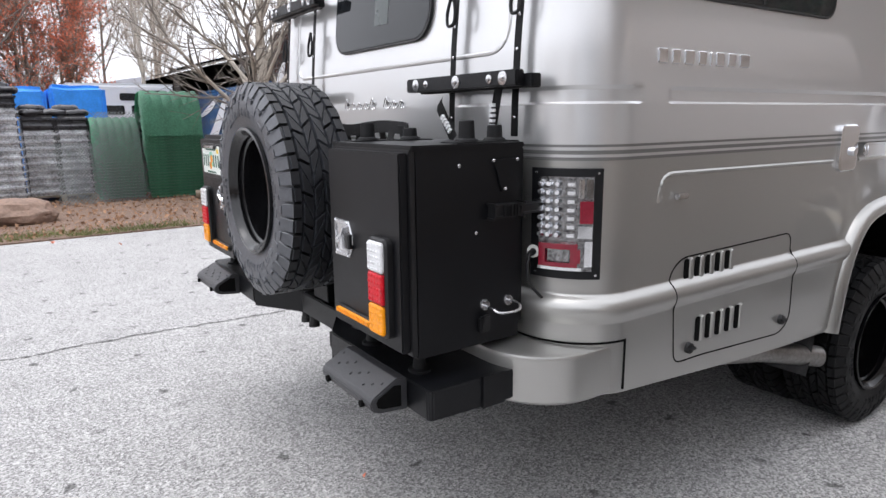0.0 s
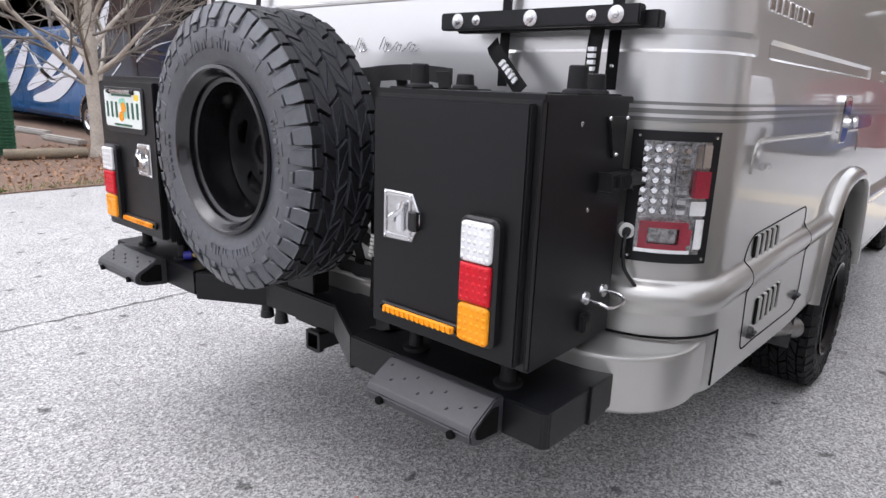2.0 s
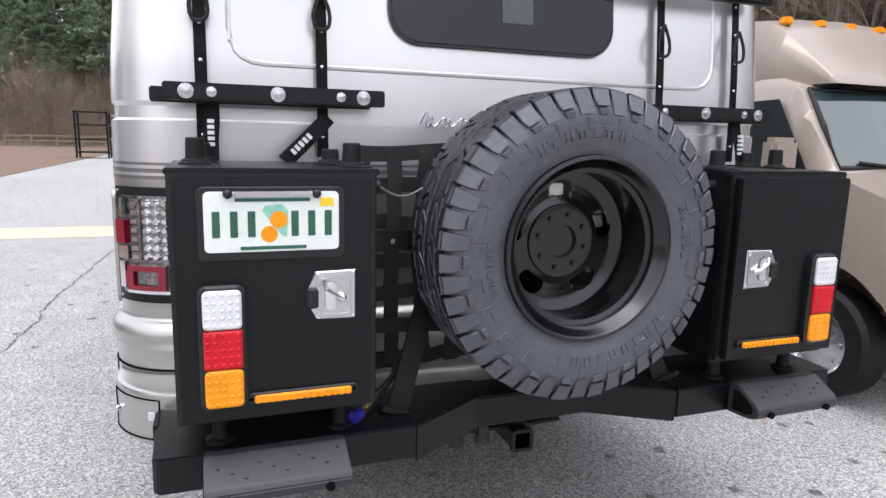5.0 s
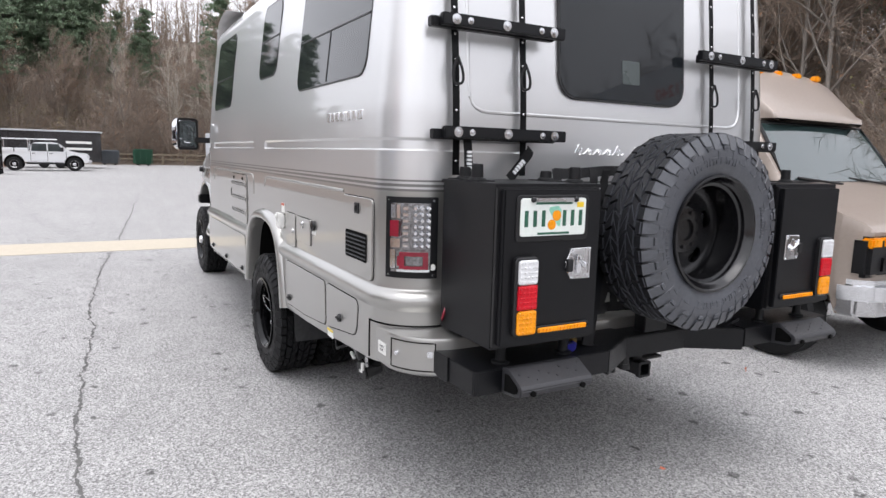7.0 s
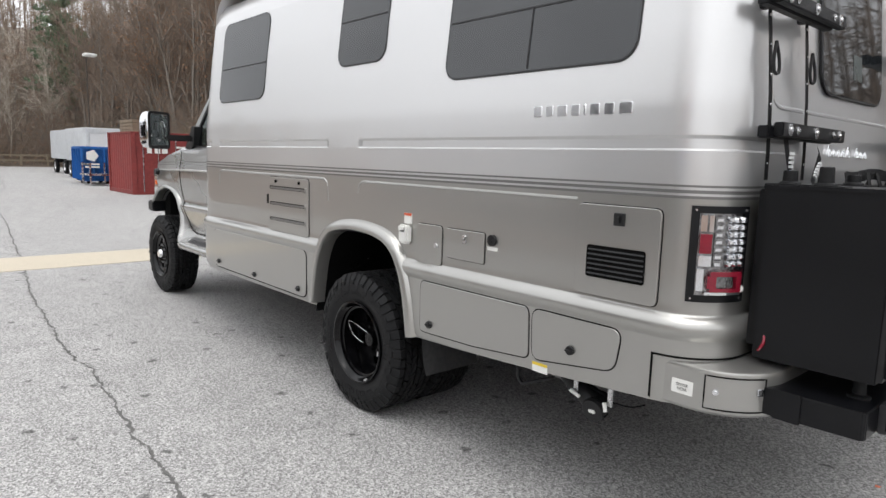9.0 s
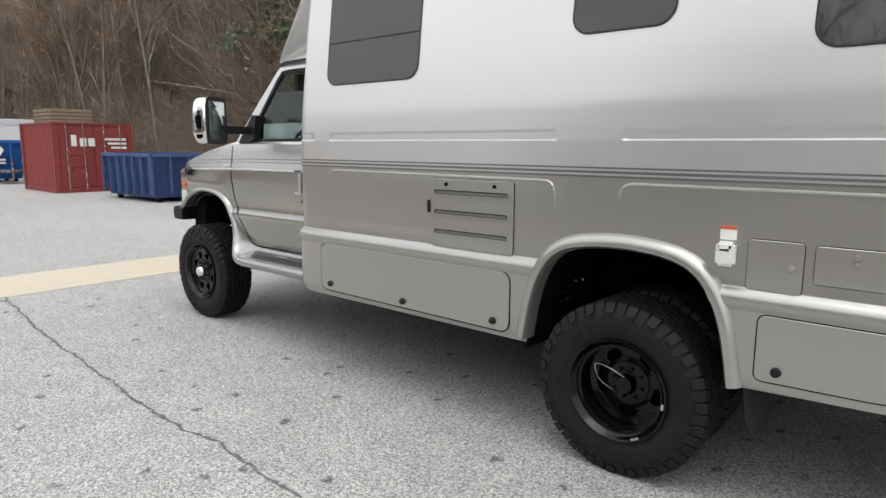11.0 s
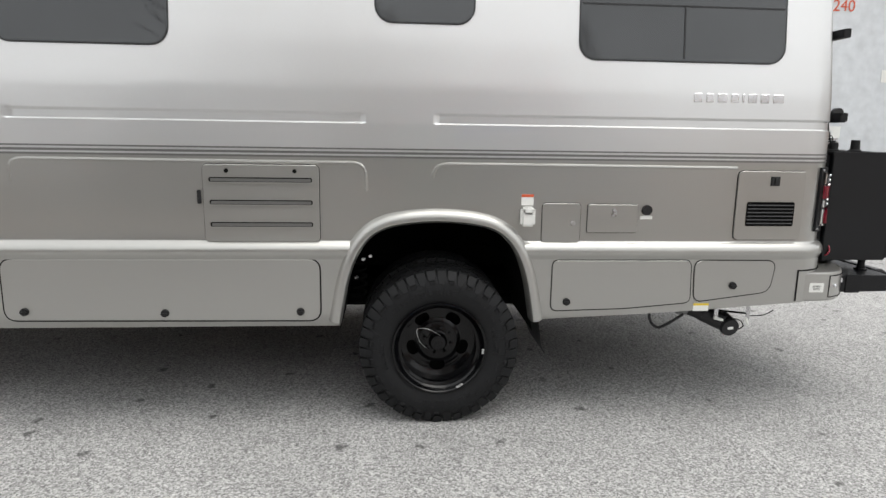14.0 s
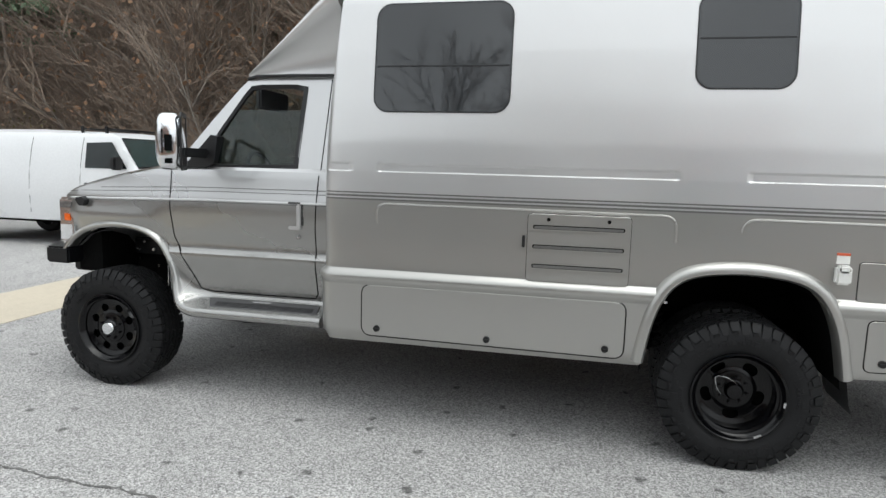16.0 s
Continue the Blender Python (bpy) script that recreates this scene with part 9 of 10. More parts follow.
def pallet(x0, x1, y0, y1, h, material, label, name="wrapped_pallet"):
    t = tagged(empty(name, (x0 + x1) / 2, (y0 + y1) / 2, 0), label, "pallet", "wrapped pallets")
    for k in range(6):
        bm = B()
        y = y0 + (y1 - y0) * (k + 0.1) / 6
        block(bm, x0, x1, y, y + 0.10, 0.12, 0.145)
        part("deck_board", bm, WOOD, t)
    bm = B()
    for x in (x0 + 0.05, (x0 + x1) / 2, x1 - 0.05):
        block(bm, x - 0.05, x + 0.05, y0, y1, 0.02, 0.12)
    part("bearer", bm, WOOD, t)
    bm = B()
    block(bm, x0 + 0.02, x1 - 0.02, y0 + 0.12, y1 - 0.02, 0.15, h - 0.16)
    part("core", bm, BAGBLACK, t)
    r = random.Random(int(x0 * 37 + h * 11))
    n = int((h - 0.15) / 0.14)
    for k in range(n):
        for j in range(2):
            bm = B()
            xa = x0 + (x1 - x0) * j / 2
            block(bm, xa + r.uniform(-0.012, 0.012), xa + (x1 - x0) / 2 + r.uniform(-0.012, 0.012), y0 + r.uniform(-0.03, 0.03), y1, 0.15 + 0.14 * k, 0.285 + 0.14 * k, 0.05, None, 3)
            for v in bm.verts:
                v.co += Vector((0, 0.02 * noise.noise(v.co * 7), 0.015 * noise.noise(v.co * 6)))
            part("bag", bm, material if k < n - 2 else BAGBLACK, t)
    for j in range(5):
        bm = B()
        u = (j % 3 + 0.5) / 3 if j < 3 else (j - 2.5) / 2 - 0.05
        M = Matrix.Translation((x0 + (x1 - x0) * u, y0 + 0.26 + 0.05 * j, 0.15 + 0.14 * n + 0.05 + (0.085 if j > 2 else 0))) @ Matrix.Rotation(r.uniform(-0.25, 0.25), 4, "Z")
        bmesh.ops.create_uvsphere(bm, u_segments=20, v_segments=12, radius=1.0)
        for v in bm.verts:
            p = v.co.copy()
            q = Vector((0.24 * math.copysign(abs(p.x) ** 0.55, p.x), 0.26 * math.copysign(abs(p.y) ** 0.55, p.y), 0.075 * p.z))
            v.co = M @ (q * (1 + 0.12 * noise.noise(p * 3 + Vector((j, x0, 0)))) + Vector((0, 0, 0.02 * noise.noise(p * 6))))
        part("loose_bag", bm, BAGBLACK, t, "slumped black plastic bag")
    bm = B()
    zs, us = np.linspace(0.16, 0.15 + 0.14 * (n - 2), 14), np.linspace(0, 1, 18)
    g = [[bm.verts.new((x0 - 0.02 + (x1 - x0 + 0.04) * u, y0 - 0.055 + 0.03 * noise.noise((u * 5 + x0, z * 4, 1.0)) + 0.015 * noise.noise((u * 17, z * 15, x0)), z)) for u in us] for z in zs]
    for p, q in zip(g, g[1:]):
        for k in range(len(us) - 1):
            bm.faces.new((p[k], p[k + 1], q[k + 1], q[k]))
    part("wrap_film", bm, WRAP, t, "creased clear stretch film")


pallet(-0.72, 0.33, 11.9, 13.0, 2.15, FILM, "stretch-wrapped pallet of grey bags, stacked high")
pallet(0.34, 1.50, 12.1, 13.2, 1.80, FILM, "stretch-wrapped pallet of bags under a black top")
pallet(-1.9, -0.71, 11.9, 13.0, 1.9, FILM, "stretch-wrapped pallet of silver bags")
for x0, x1, z1 in ((-0.6, 1.15, 2.45), (1.2, 2.5, 2.52), (-2.6, -0.7, 2.3)):
    t = tagged(empty("tarp_stack", (x0 + x1) / 2, 17.6, 0), "stack of goods under a creased blue tarpaulin", "tarpaulin", "tarpaulin stacks")
    bm = B()
    block(bm, x0, x1, 17.0, 18.6, 0.0, z1, 0.12, None, 3)
    bmesh.ops.subdivide_edges(bm, edges=list(bm.edges), cuts=3, use_grid_fill=True)
    for v in bm.verts:
        v.co += Vector((0.05 * noise.noise(v.co * 2.3), 0.05 * noise.noise(v.co * 2.9 + Vector((3, 1, 2))), 0.05 * noise.noise(v.co * 2.1) if v.co.z > 0.3 else 0))
    part("tarpaulin", bm, TARP, t)

# rolls of wire mesh leaning in front of the stacks
for x0, x1, h in ((0.74, 1.62, 1.12), (1.46, 2.38, 1.72)):
    t = tagged(empty("wire_mesh", (x0 + x1) / 2, 11.45, 0), "leaning sheet of galvanised wire mesh", "wire mesh", "wire mesh sheets")
    bm = B()
    pitch = 0.062

    def wirept(u, v):
        return (x0 + u, 11.25 + 0.42 * v / h + 0.04 * math.sin(u * 5), 0.03 + v)
    k = -h
    while k < (x1 - x0):
        for sgn in (1, -1):
            pts = []
            for j in range(13):
                v = h * j / 12
                u = k + v if sgn > 0 else k + h - v
                if 0 <= u <= x1 - x0:
                    pts.append(wirept(u, v))
            if len(pts) > 1:
                tube(bm, pts, 0.0052, 4)
        k += pitch
    part("mesh_panel", bm, WIRE, t)

# boulder
bm = B()
bmesh.ops.create_icosphere(bm, subdivisions=4, radius=1.0)
for v in bm.verts:
    p = v.co.copy()
    v.co = Vector((p.x * 0.62, p.y * 0.38, p.z * 0.24)) * (1 + 0.22 * noise.noise(p * 1.4) + 0.08 * noise.noise(p * 4.2))
    v.co.z = max(v.co.z, -0.16)
    v.co += Vector((0.05, 9.35, 0.17))
tagged(part("boulder", bm, ROCK, None, "", 25), "brown flat-topped boulder lying on the mulch", "boulder")
bm = B()
prism(bm, [(5.0, 10.6), (4.3, 12.0), (2.2, 13.4), (2.2, 27.0), (13.0, 27.0), (13.0, 10.6)], -0.02, 0.018)
tagged(part("pavement", bm, ground_mat("worn_side_lot", ((0.085, 0.083, 0.079), (0.055, 0.053, 0.05), (0.13, 0.127, 0.12)), (0.9, 40), 0.35, 70)), "dark worn asphalt of the side lot", "pavement", kind="structure")
for x, y in ((4.95, 13.4), (5.15, 15.9)):
    bm = B()
    m = Matrix.Translation((x, y, 0.018)) @ Matrix.Rotation(radians(4), 4, "Z")
    block(bm, -0.09, 0.09, -0.9, 0.9, 0.0, 0.13, 0.03, m)
    tagged(part("wheel_stop", bm, mat("weathered_concrete", (0.36, 0.34, 0.31), 0.9, 0, 0.2, (3, 40), 0.3, 120)), "pale concrete wheel stop on the side lot", "wheel stop", "wheel stops")
log = tagged(empty("parking_log", 4.0, 10.3, 0.1), "pale timber log lying beside the tree", "log")
bm = B()
tube(bm, smooth_line([(3.1, 10.75, 0.12), (3.7, 10.6, 0.12), (4.3, 10.45, 0.12)], 4), 0.09, 12)
part("log", bm, WOOD, log)

# dark barn and open shed behind
bn = tagged(empty("barn", 27, 34, 0), "dark red metal barn behind the trailers", "barn")
bm = B()
block(bm, 16, 40, 30, 40, 0, 5.2)
part("wall", bm, REDBOX, bn)
bm = B()
for y0, z0, y1, z1 in ((29.5, 5.1, 35, 7.4), (35, 7.4, 40.5, 5.1)):
    vs = [bm.verts.new(p) for p in ((15.6, y0, z0), (40.4, y0, z0), (40.4, y1, z1), (15.6, y1, z1))]
    f = bm.faces.new(vs)
    bmesh.ops.solidify(bm, geom=[f], thickness=0.12)
part("roof", bm, STEEL, bn)
# dark tone of roof and posts, also used to paint the shade inside
SHEDDARK = mat("shed_dark_and_shade", (0.085, 0.075, 0.066), 0.8, 0, 0.35, (1.5, 20), 0.2, 40)
sh = tagged(empty("open_shed", 8.5, 24, 0), "open timber shed with a dark sloping roof", "shed")
bm = B()
vs = [bm.verts.new(p) for p in ((5.2, 21.5, 3.18), (13, 21.5, 5.28), (13, 27, 5.4), (5.2, 27, 3.3))]
f = bm.faces.new(vs)
bmesh.ops.solidify(bm, geom=[f], thickness=0.15)
part("roof", bm, SHEDDARK, sh)
# dark wall added to make the open inside look shaded
bm = B()
vs = [bm.verts.new(p) for p in ((5.3, 26.7, 0.0), (12.9, 26.7, 0.0), (12.9, 26.7, 5.2), (5.3, 26.7, 3.2))]
bmesh.ops.solidify(bm, geom=[bm.faces.new(vs)], thickness=0.1)
part("back_wall", bm, SHEDDARK, sh, "dark back wall added so the inside looks shaded")
bm = B()
vs = [bm.verts.new(p) for p in ((5.15, 21.42, 3.21), (13.0, 21.42, 5.32), (13.0, 21.42, 5.40), (5.15, 21.42, 3.29))]
bmesh.ops.solidify(bm, geom=[bm.faces.new(vs)], thickness=0.04)
part("roof_edge", bm, STEEL, sh, "pale metal roof edging")
# dark sheet in place of the shade below the roof
bm = B()
vs = [bm.verts.new(p) for p in ((6.2, 21.55, 2.75), (13.0, 21.55, 3.3), (13.0, 21.55, 5.1), (6.2, 21.55, 3.35))]
bmesh.ops.solidify(bm, geom=[bm.faces.new(vs)], thickness=0.04)
part("gable_shade", bm, SHEDDARK, sh, "dark sheet standing for shade under the roof")
for x in (5.4, 9.0, 12.8):
    for y in (21.7, 26.8):
        bm = B()
        block(bm, x - 0.08, x + 0.08, y - 0.08, y + 0.08, 0, 3.05 + (x - 5.2) * 0.269)
        part("post", bm, SHEDDARK, sh)


# ---- trees ----
BARK = mat("grey_bark", (0.22, 0.195, 0.17), 0.9, 0, 0.3, (3, 20), 0.6, 30)
BARKPALE = mat("pale_bark", (0.48, 0.43, 0.37), 0.85, 0, 0.25, (4, 25), 0.4, 40)
TWIG = mat("brown_twigs", (0.27, 0.21, 0.165), 0.9, 0, 0.35, (0.6, 6))
NEEDLE = mat("pine_needles", (0.14, 0.195, 0.12), 0.75, 0, 0.45, (0.5, 5))
RUST = mat("rust_leaves", (0.31, 0.18, 0.105), 0.8, 0, 0.45, (0.6, 6))
REDLEAF = mat("red_leaves", (0.62, 0.19, 0.11), 0.75, 0, 0.4, (0.6, 6))
OLIVE = mat("olive_leaves", (0.16, 0.14, 0.05), 0.8, 0, 0.45, (0.6, 6))


class Wood:
    """Collects tubes and leaves into plain lists of corners and faces."""

    def __init__(self, seed):
        self.v, self.f, self.r = [], [], random.Random(seed)

    def tube(self, pts, r0, r1, sides):
        base, n = len(self.v), len(pts)
        for i, p in enumerate(pts):
            d = (pts[min(n - 1, i + 1)] - pts[max(0, i - 1)]).normalized()
            u = d.cross(Vector((0.31, 0.87, 0.38))).normalized()
            w = d.cross(u)
            r = r0 + (r1 - r0) * i / (n - 1)
            for k in range(sides):
                a = 2 * math.pi * k / sides
                self.v.append(p + r * (math.cos(a) * u + math.sin(a) * w))
        for i in range(n - 1):
            for k in range(sides):
                a, b = base + i * sides + k, base + i * sides + (k + 1) % sides
                self.f.append((a, b, b + sides, a + sides))

    def leaf(self, p, size):
        r = self.r
        a = Vector((r.gauss(0, 1), r.gauss(0, 1), r.gauss(0, 1))).normalized()
        b = a.cross(Vector((r.gauss(0, 1), r.gauss(0, 1), r.gauss(0, 1)))).normalized()
        i = len(self.v)
        self.v += [p, p + size * (a * 0.6 + b * 0.35), p + size * a * 1.3, p + size * (a * 0.6 - b * 0.35)]
        self.f.append((i, i + 1, i + 2, i + 3))

    def line(self, p, d, length, n, wobble, rise):
        pts, r = [p.copy()], self.r
        d = d.normalized()
        for _ in range(n):
            d = (d + Vector((r.gauss(0, wobble), r.gauss(0, wobble), r.gauss(0, wobble) + rise))).normalized()
            pts.append(pts[-1] + d * length / n)
        return pts

    def mesh(self, name, material):
        me = bpy.data.meshes.new(name)
        me.from_pydata([tuple(p) for p in self.v], [], self.f)
        me.materials.append(material)
        me.polygons.foreach_set("use_smooth", [True] * len(me.polygons))
        me.update()
        return me


def grow(limbs, twigs, p, d, length, r, level, spec):
    """One branch and what grows from it. spec gives, for each level: children, share of length, spread, sides."""
    kids, share, spread, sides, start = spec[level]
    rnd = limbs.r
    w = limbs if level < 2 else twigs
    n = (9, 6, 3, 2, 1)[min(level, 4)] if level + 1 < len(spec) else 1
    pts = limbs.line(p, d, length, n, 0.09 if level else 0.035, 0.06 if level else 0.02)
    w.tube(pts, r, r * (0.30 if level else 0.35), sides)
    if level + 1 >= len(spec):
        return
    for k in range(kids):
        t = start + (1 - start) * (k + rnd.random() * 0.8) / kids
        i = min(n - 1, int(t * n))
        q = pts[i].lerp(pts[i + 1], t * n - i)
        along = (pts[i + 1] - pts[i]).normalized()
        side = along.cross(Vector((rnd.gauss(0, 1), rnd.gauss(0, 1), rnd.gauss(0, 1)))).normalized()
        a = spread * rnd.uniform(0.7, 1.3)
        nd = along * math.cos(a) + side * math.sin(a)
        grow(limbs, twigs, q, nd, length * share * rnd.uniform(0.6, 1.15) * (1.15 - 0.55 * t), r * (0.55 - 0.25 * t) if level == 0 else r * 0.5, level + 1, spec)


def bare_tree(seed, high, girth, spec, bark=None, leaves=None, leafsize=0.07, leafn=0, lean=0.05):
    limbs, twigs = Wood(seed), Wood(seed + 1)
    r = limbs.r
    grow(limbs, twigs, Vector((0, 0, -0.15)), Vector((r.gauss(0, lean), r.gauss(0, lean), 1)), high, girth, 0, spec)
    lf = None
    if leaves:
        lf = Wood(seed + 2)
        for _ in range(leafn):
            p = twigs.v[r.randrange(len(twigs.v))]
            lf.leaf(p + Vector((r.gauss(0, 0.08), r.gauss(0, 0.08), r.gauss(0, 0.08))), leafsize * r.uniform(0.6, 1.4))
    return limbs.mesh("trunk", bark or BARK), twigs.mesh("crown", TWIG if not bark else bark), lf.mesh("leaves", leaves) if lf else None


def pine_tree(seed, high):
    limbs, cr = Wood(seed), Wood(seed + 1)
    r = limbs.r
    trunk = limbs.line(Vector((0, 0, -0.2)), Vector((r.gauss(0, .03), r.gauss(0, .03), 1)), high, 10, 0.02, 0.02)
    limbs.tube(trunk, high * 0.016, 0.02, 7)
    for k in range(int(high * 6)):
        t = 0.34 + 0.65 * r.random()
        i = min(9, int(t * 10))
        p = trunk[i].lerp(trunk[i + 1], t * 10 - i)
        a = r.uniform(0, 2 * math.pi)
        ln = high * 0.22 * (1.12 - t) ** 0.7 * r.uniform(0.6, 1.2)
        pts = limbs.line(p, Vector((math.cos(a), math.sin(a), r.uniform(-0.05, 0.25))), ln, 4, 0.08, 0.02)
        limbs.tube(pts, 0.03, 0.008, 4)
        for j in range(9):
            q = pts[1 + j % 4] + Vector((r.gauss(0, .18), r.gauss(0, .18), r.gauss(0, .08)))
            for _ in range(18):
                cr.leaf(q + Vector((r.gauss(0, .09), r.gauss(0, .09), r.gauss(0, .05))), r.uniform(0.10, 0.22))
    return limbs.mesh("trunk", BARK), cr.mesh("crown", NEEDLE), None


def plant(kind, label, meshes, x, y, z, scale, turn, group="woodland trees"):
    t = tagged(empty(kind, x, y, z), label, "tree", group)
    t.rotation_euler = (0, 0, turn)
    t.scale = (scale, scale, scale)
    for nm, me in zip(("trunk", "crown", "leaves"), meshes):
        if me:
            o = new(nm, me)
            o.parent = t
    return t


NEARSPEC = [(15, 0.42, 0.75, 7, 0.30), (8, 0.55, 0.65, 5, 0.2), (6, 0.6, 0.6, 3, 0.15), (4, 0.62, 0.6, 3, 0.1), (0, 0, 0, 3, 0)]
FARSPEC = [(16, 0.40, 0.65, 6, 0.22), (9, 0.55, 0.6, 4, 0.15), (8, 0.6, 0.6, 3, 0.1), (0, 0, 0, 3, 0)]
SLIM = [(15, 0.26, 0.60, 6, 0.30), (8, 0.55, 0.6, 4, 0.15), (8, 0.6, 0.6, 3, 0.1), (0, 0, 0, 3, 0)]
near_kinds = [bare_tree(11, 13, 0.085, NEARSPEC), bare_tree(23, 11, 0.070, NEARSPEC, None, RUST, 0.06, 500)]
far_kinds = [bare_tree(31, 14, 0.12, FARSPEC), bare_tree(37, 15, 0.10, SLIM), bare_tree(41, 12, 0.11, FARSPEC, None, RUST, 0.11, 1000), bare_tree(43, 16, 0.105, SLIM), bare_tree(47, 13, 0.11, FARSPEC, BARKPALE)]
pines = [pine_tree(51, 14), pine_tree(53, 17)]
red_kind = bare_tree(61, 8.5, 0.11, [(18, 0.52, 1.0, 6, 0.12), (9, 0.55, 0.65, 4, 0.15), (8, 0.6, 0.6, 3, 0.1), (0, 0, 0, 3, 0)], None, REDLEAF, 0.085, 7500)

BUSHY = [(22, 0.75, 0.85, 4, 0.02), (9, 0.55, 0.7, 3, 0.15), (5, 0.55, 0.7, 3, 0.1), (0, 0, 0, 3, 0)]
bushes = [bare_tree(131, 2.6, 0.03, BUSHY, None, RUST, 0.06, 220, 0.2), bare_tree(137, 3.4, 0.035, BUSHY, None, None, 0.07, 0, 0.25), bare_tree(139, 2.2, 0.025, BUSHY, None, OLIVE, 0.06, 260, 0.3)]
rng = random.Random(8)


def clear(x, y):
    """Places kept free of trunks."""
    return not (-14 < x < 3.5 and y > -27)


# woodland along the yard's south side
count = 0
for k in range(520):
    x, y = rng.uniform(-14, 66), -10.6 - 16 * rng.random() ** 1.3
    if x > 34:
        y -= 0.5
    if not clear(x, y) or count >= 190:
        continue
    count += 1
    z = hill(x, y) - 0.05
    u = rng.random()
    if 12 < x < 30 and u < 0.16:
        plant("pine_tree", "tall green pine among bare woodland", pines[k % 2], x, y - 2, z, rng.uniform(0.8, 1.1), rng.uniform(0, 6))
    elif -2 < x < 26 and y > -15:
        plant("bare_tree", "leafless winter tree with fine twigs", near_kinds[k % 2], x, y, z, rng.uniform(0.65, 1.1), rng.uniform(0, 6))
    else:
        plant("bare_tree", "tall leafless winter tree at the wood's edge", far_kinds[k % 4], x, y, z, rng.uniform(0.7, 1.15), rng.uniform(0, 6))
# wooded slope at the yard's far end
count = 0
for k in range(300):
    x, y = rng.uniform(68, 96), rng.uniform(-34, 24)
    if count >= 135:
        break
    if y > 10 and x < 84:
        continue
    count += 1
    z = hill(x, y) - 0.05
    u = rng.random()
    if (u < 0.55 and y > 2 and x > 84) or u < 0.06:
        plant("pine_tree", "dark green pine on the wooded slope", pines[k % 2], x, y, z, rng.uniform(0.8, 1.3), rng.uniform(0, 6))
    else:
        plant("bare_tree", "leafless winter tree on the wooded slope", far_kinds[(0, 4, 2, 4, 1)[k % 5]], x, y, z, rng.uniform(0.65, 1.05) * (0.74 if -17 < y < -2 else 0.78 if y < 14 else 0.6), rng.uniform(0, 6))
for x, y, sc in ((23, -12.6, 0.85), (25.6, -12.2, 0.8), (28.2, -13.2, 0.95), (20.6, -13.8, 0.9), (22, -15.5, 1.0), (25, -17.5, 1.1), (27.5, -15.0, 0.9), (19.5, -18.5, 1.1), (23.5, -20, 1.2), (30, -19, 1.1)):
    plant("pine_tree", "tall green pine among bare woodland", pines[int(x) % 2], x, y, hill(x, y) - 0.05, sc, x)
for k in range(24):
    x, y = rng.uniform(72, 88), rng.uniform(9.5, 26)
    plant("pine_tree", "dark green pine on the wooded slope", pines[k % 2], x, y, hill(x, y) - 0.05, rng.uniform(0.75, 1.0) if y < 14 else rng.uniform(0.55, 0.75), rng.uniform(0, 6))
for k in range(26):
    x, y = 82 + 10 * rng.random(), -4.5 + 17 * (k + rng.random()) / 26
    plant("pine_tree", "tall green pine above bare woodland", pines[k % 2], x, y, hill(x, y) - 0.05, rng.uniform(0.8, 1.05) * (1.0 if y > 1 else 0.66), rng.uniform(0, 6))
# brushwood at the wood's edge and on the slopes
for k in range(330):
    if k % 5 < 3:
        x, y = rng.uniform(-13, 62), -10.0 - 9.0 * rng.random() ** 1.4
    else:
        x, y = rng.uniform(67, 88), rng.uniform(-32, 24)
    if not clear(x, y):
        continue
    far = x > 66 or y < -14
    plant("brushwood", "tangled leafless brushwood at the wood's edge", bushes[k % 3], x, y, hill(x, y) - 0.05, rng.uniform(0.8, 1.3) * (1.5 if far else 1.0), rng.uniform(0, 6), "brushwood")
# thick brown tangle behind the cargo van
tangle = random.Random(77)
for k in range(70):
    x, y = tangle.uniform(11, 25), tangle.uniform(-18, -11.5)
    plant("brushwood", "dense brown brushwood holding dry leaves", bushes[0 if k % 4 else 1], x, y, hill(x, y) - 0.05, tangle.uniform(1.5, 2.6), tangle.uniform(0, 6), "brushwood")
for x, y, sc in ((14.5, -15.5, 0.9), (17.5, -17, 1.0), (20.0, -16.5, 0.95), (12.5, -18, 1.0)):
    plant("pine_tree", "tall green pine among bare woodland", pines[int(x) % 2], x, y, hill(x, y) - 0.05, sc, x)
# a low line of trees far off to the north-east
for k in range(34):
    x, y = rng.uniform(58, 84), rng.uniform(27, 58)
    plant("bare_tree", "small leafless tree in a far tree line", far_kinds[k % 5], x, y, hill(x, y) - 0.05, rng.uniform(0.45, 0.65), rng.uniform(0, 6))
# a few bare trees between the yard and the far tree line
for k in range(11):
    x, y = rng.uniform(34, 56), rng.uniform(15, 34)
    plant("bare_tree", "small leafless tree beside the yard", far_kinds[k % 5], x, y, hill(x, y) - 0.05, rng.uniform(0.4, 0.55), rng.uniform(0, 6))
# scattered trees to the north
for k, (x, y, sc) in enumerate(((7.0, 19.0, 0.75), (9.5, 18.0, 0.65), (5.0, 26.0, 0.9), (1.0, 30, 0.8), (3.6, 33, 0.9), (-3, 34, 0.9), (8, 36, 1.0), (-8, 30, 0.9), (5.5, 40, 1.1), (0, 44, 1.1), (10, 46, 1.1))):
    plant("bare_tree", "leafless tree against a pale winter sky", (near_kinds[0], far_kinds[0], far_kinds[4], far_kinds[1])[k % 4], x, y, -0.05, sc, k * 1.3)
for x, y, sc in ((-1.2, 29, 1.0), (1.3, 31, 1.0), (-3.8, 30, 1.0), (3.0, 36, 0.95), (0.3, 28.2, 0.9), (2.7, 29.6, 0.85)):
    plant("red_tree", "tree holding dense rust-red autumn leaves", red_kind, x, y, -0.05, sc, x)

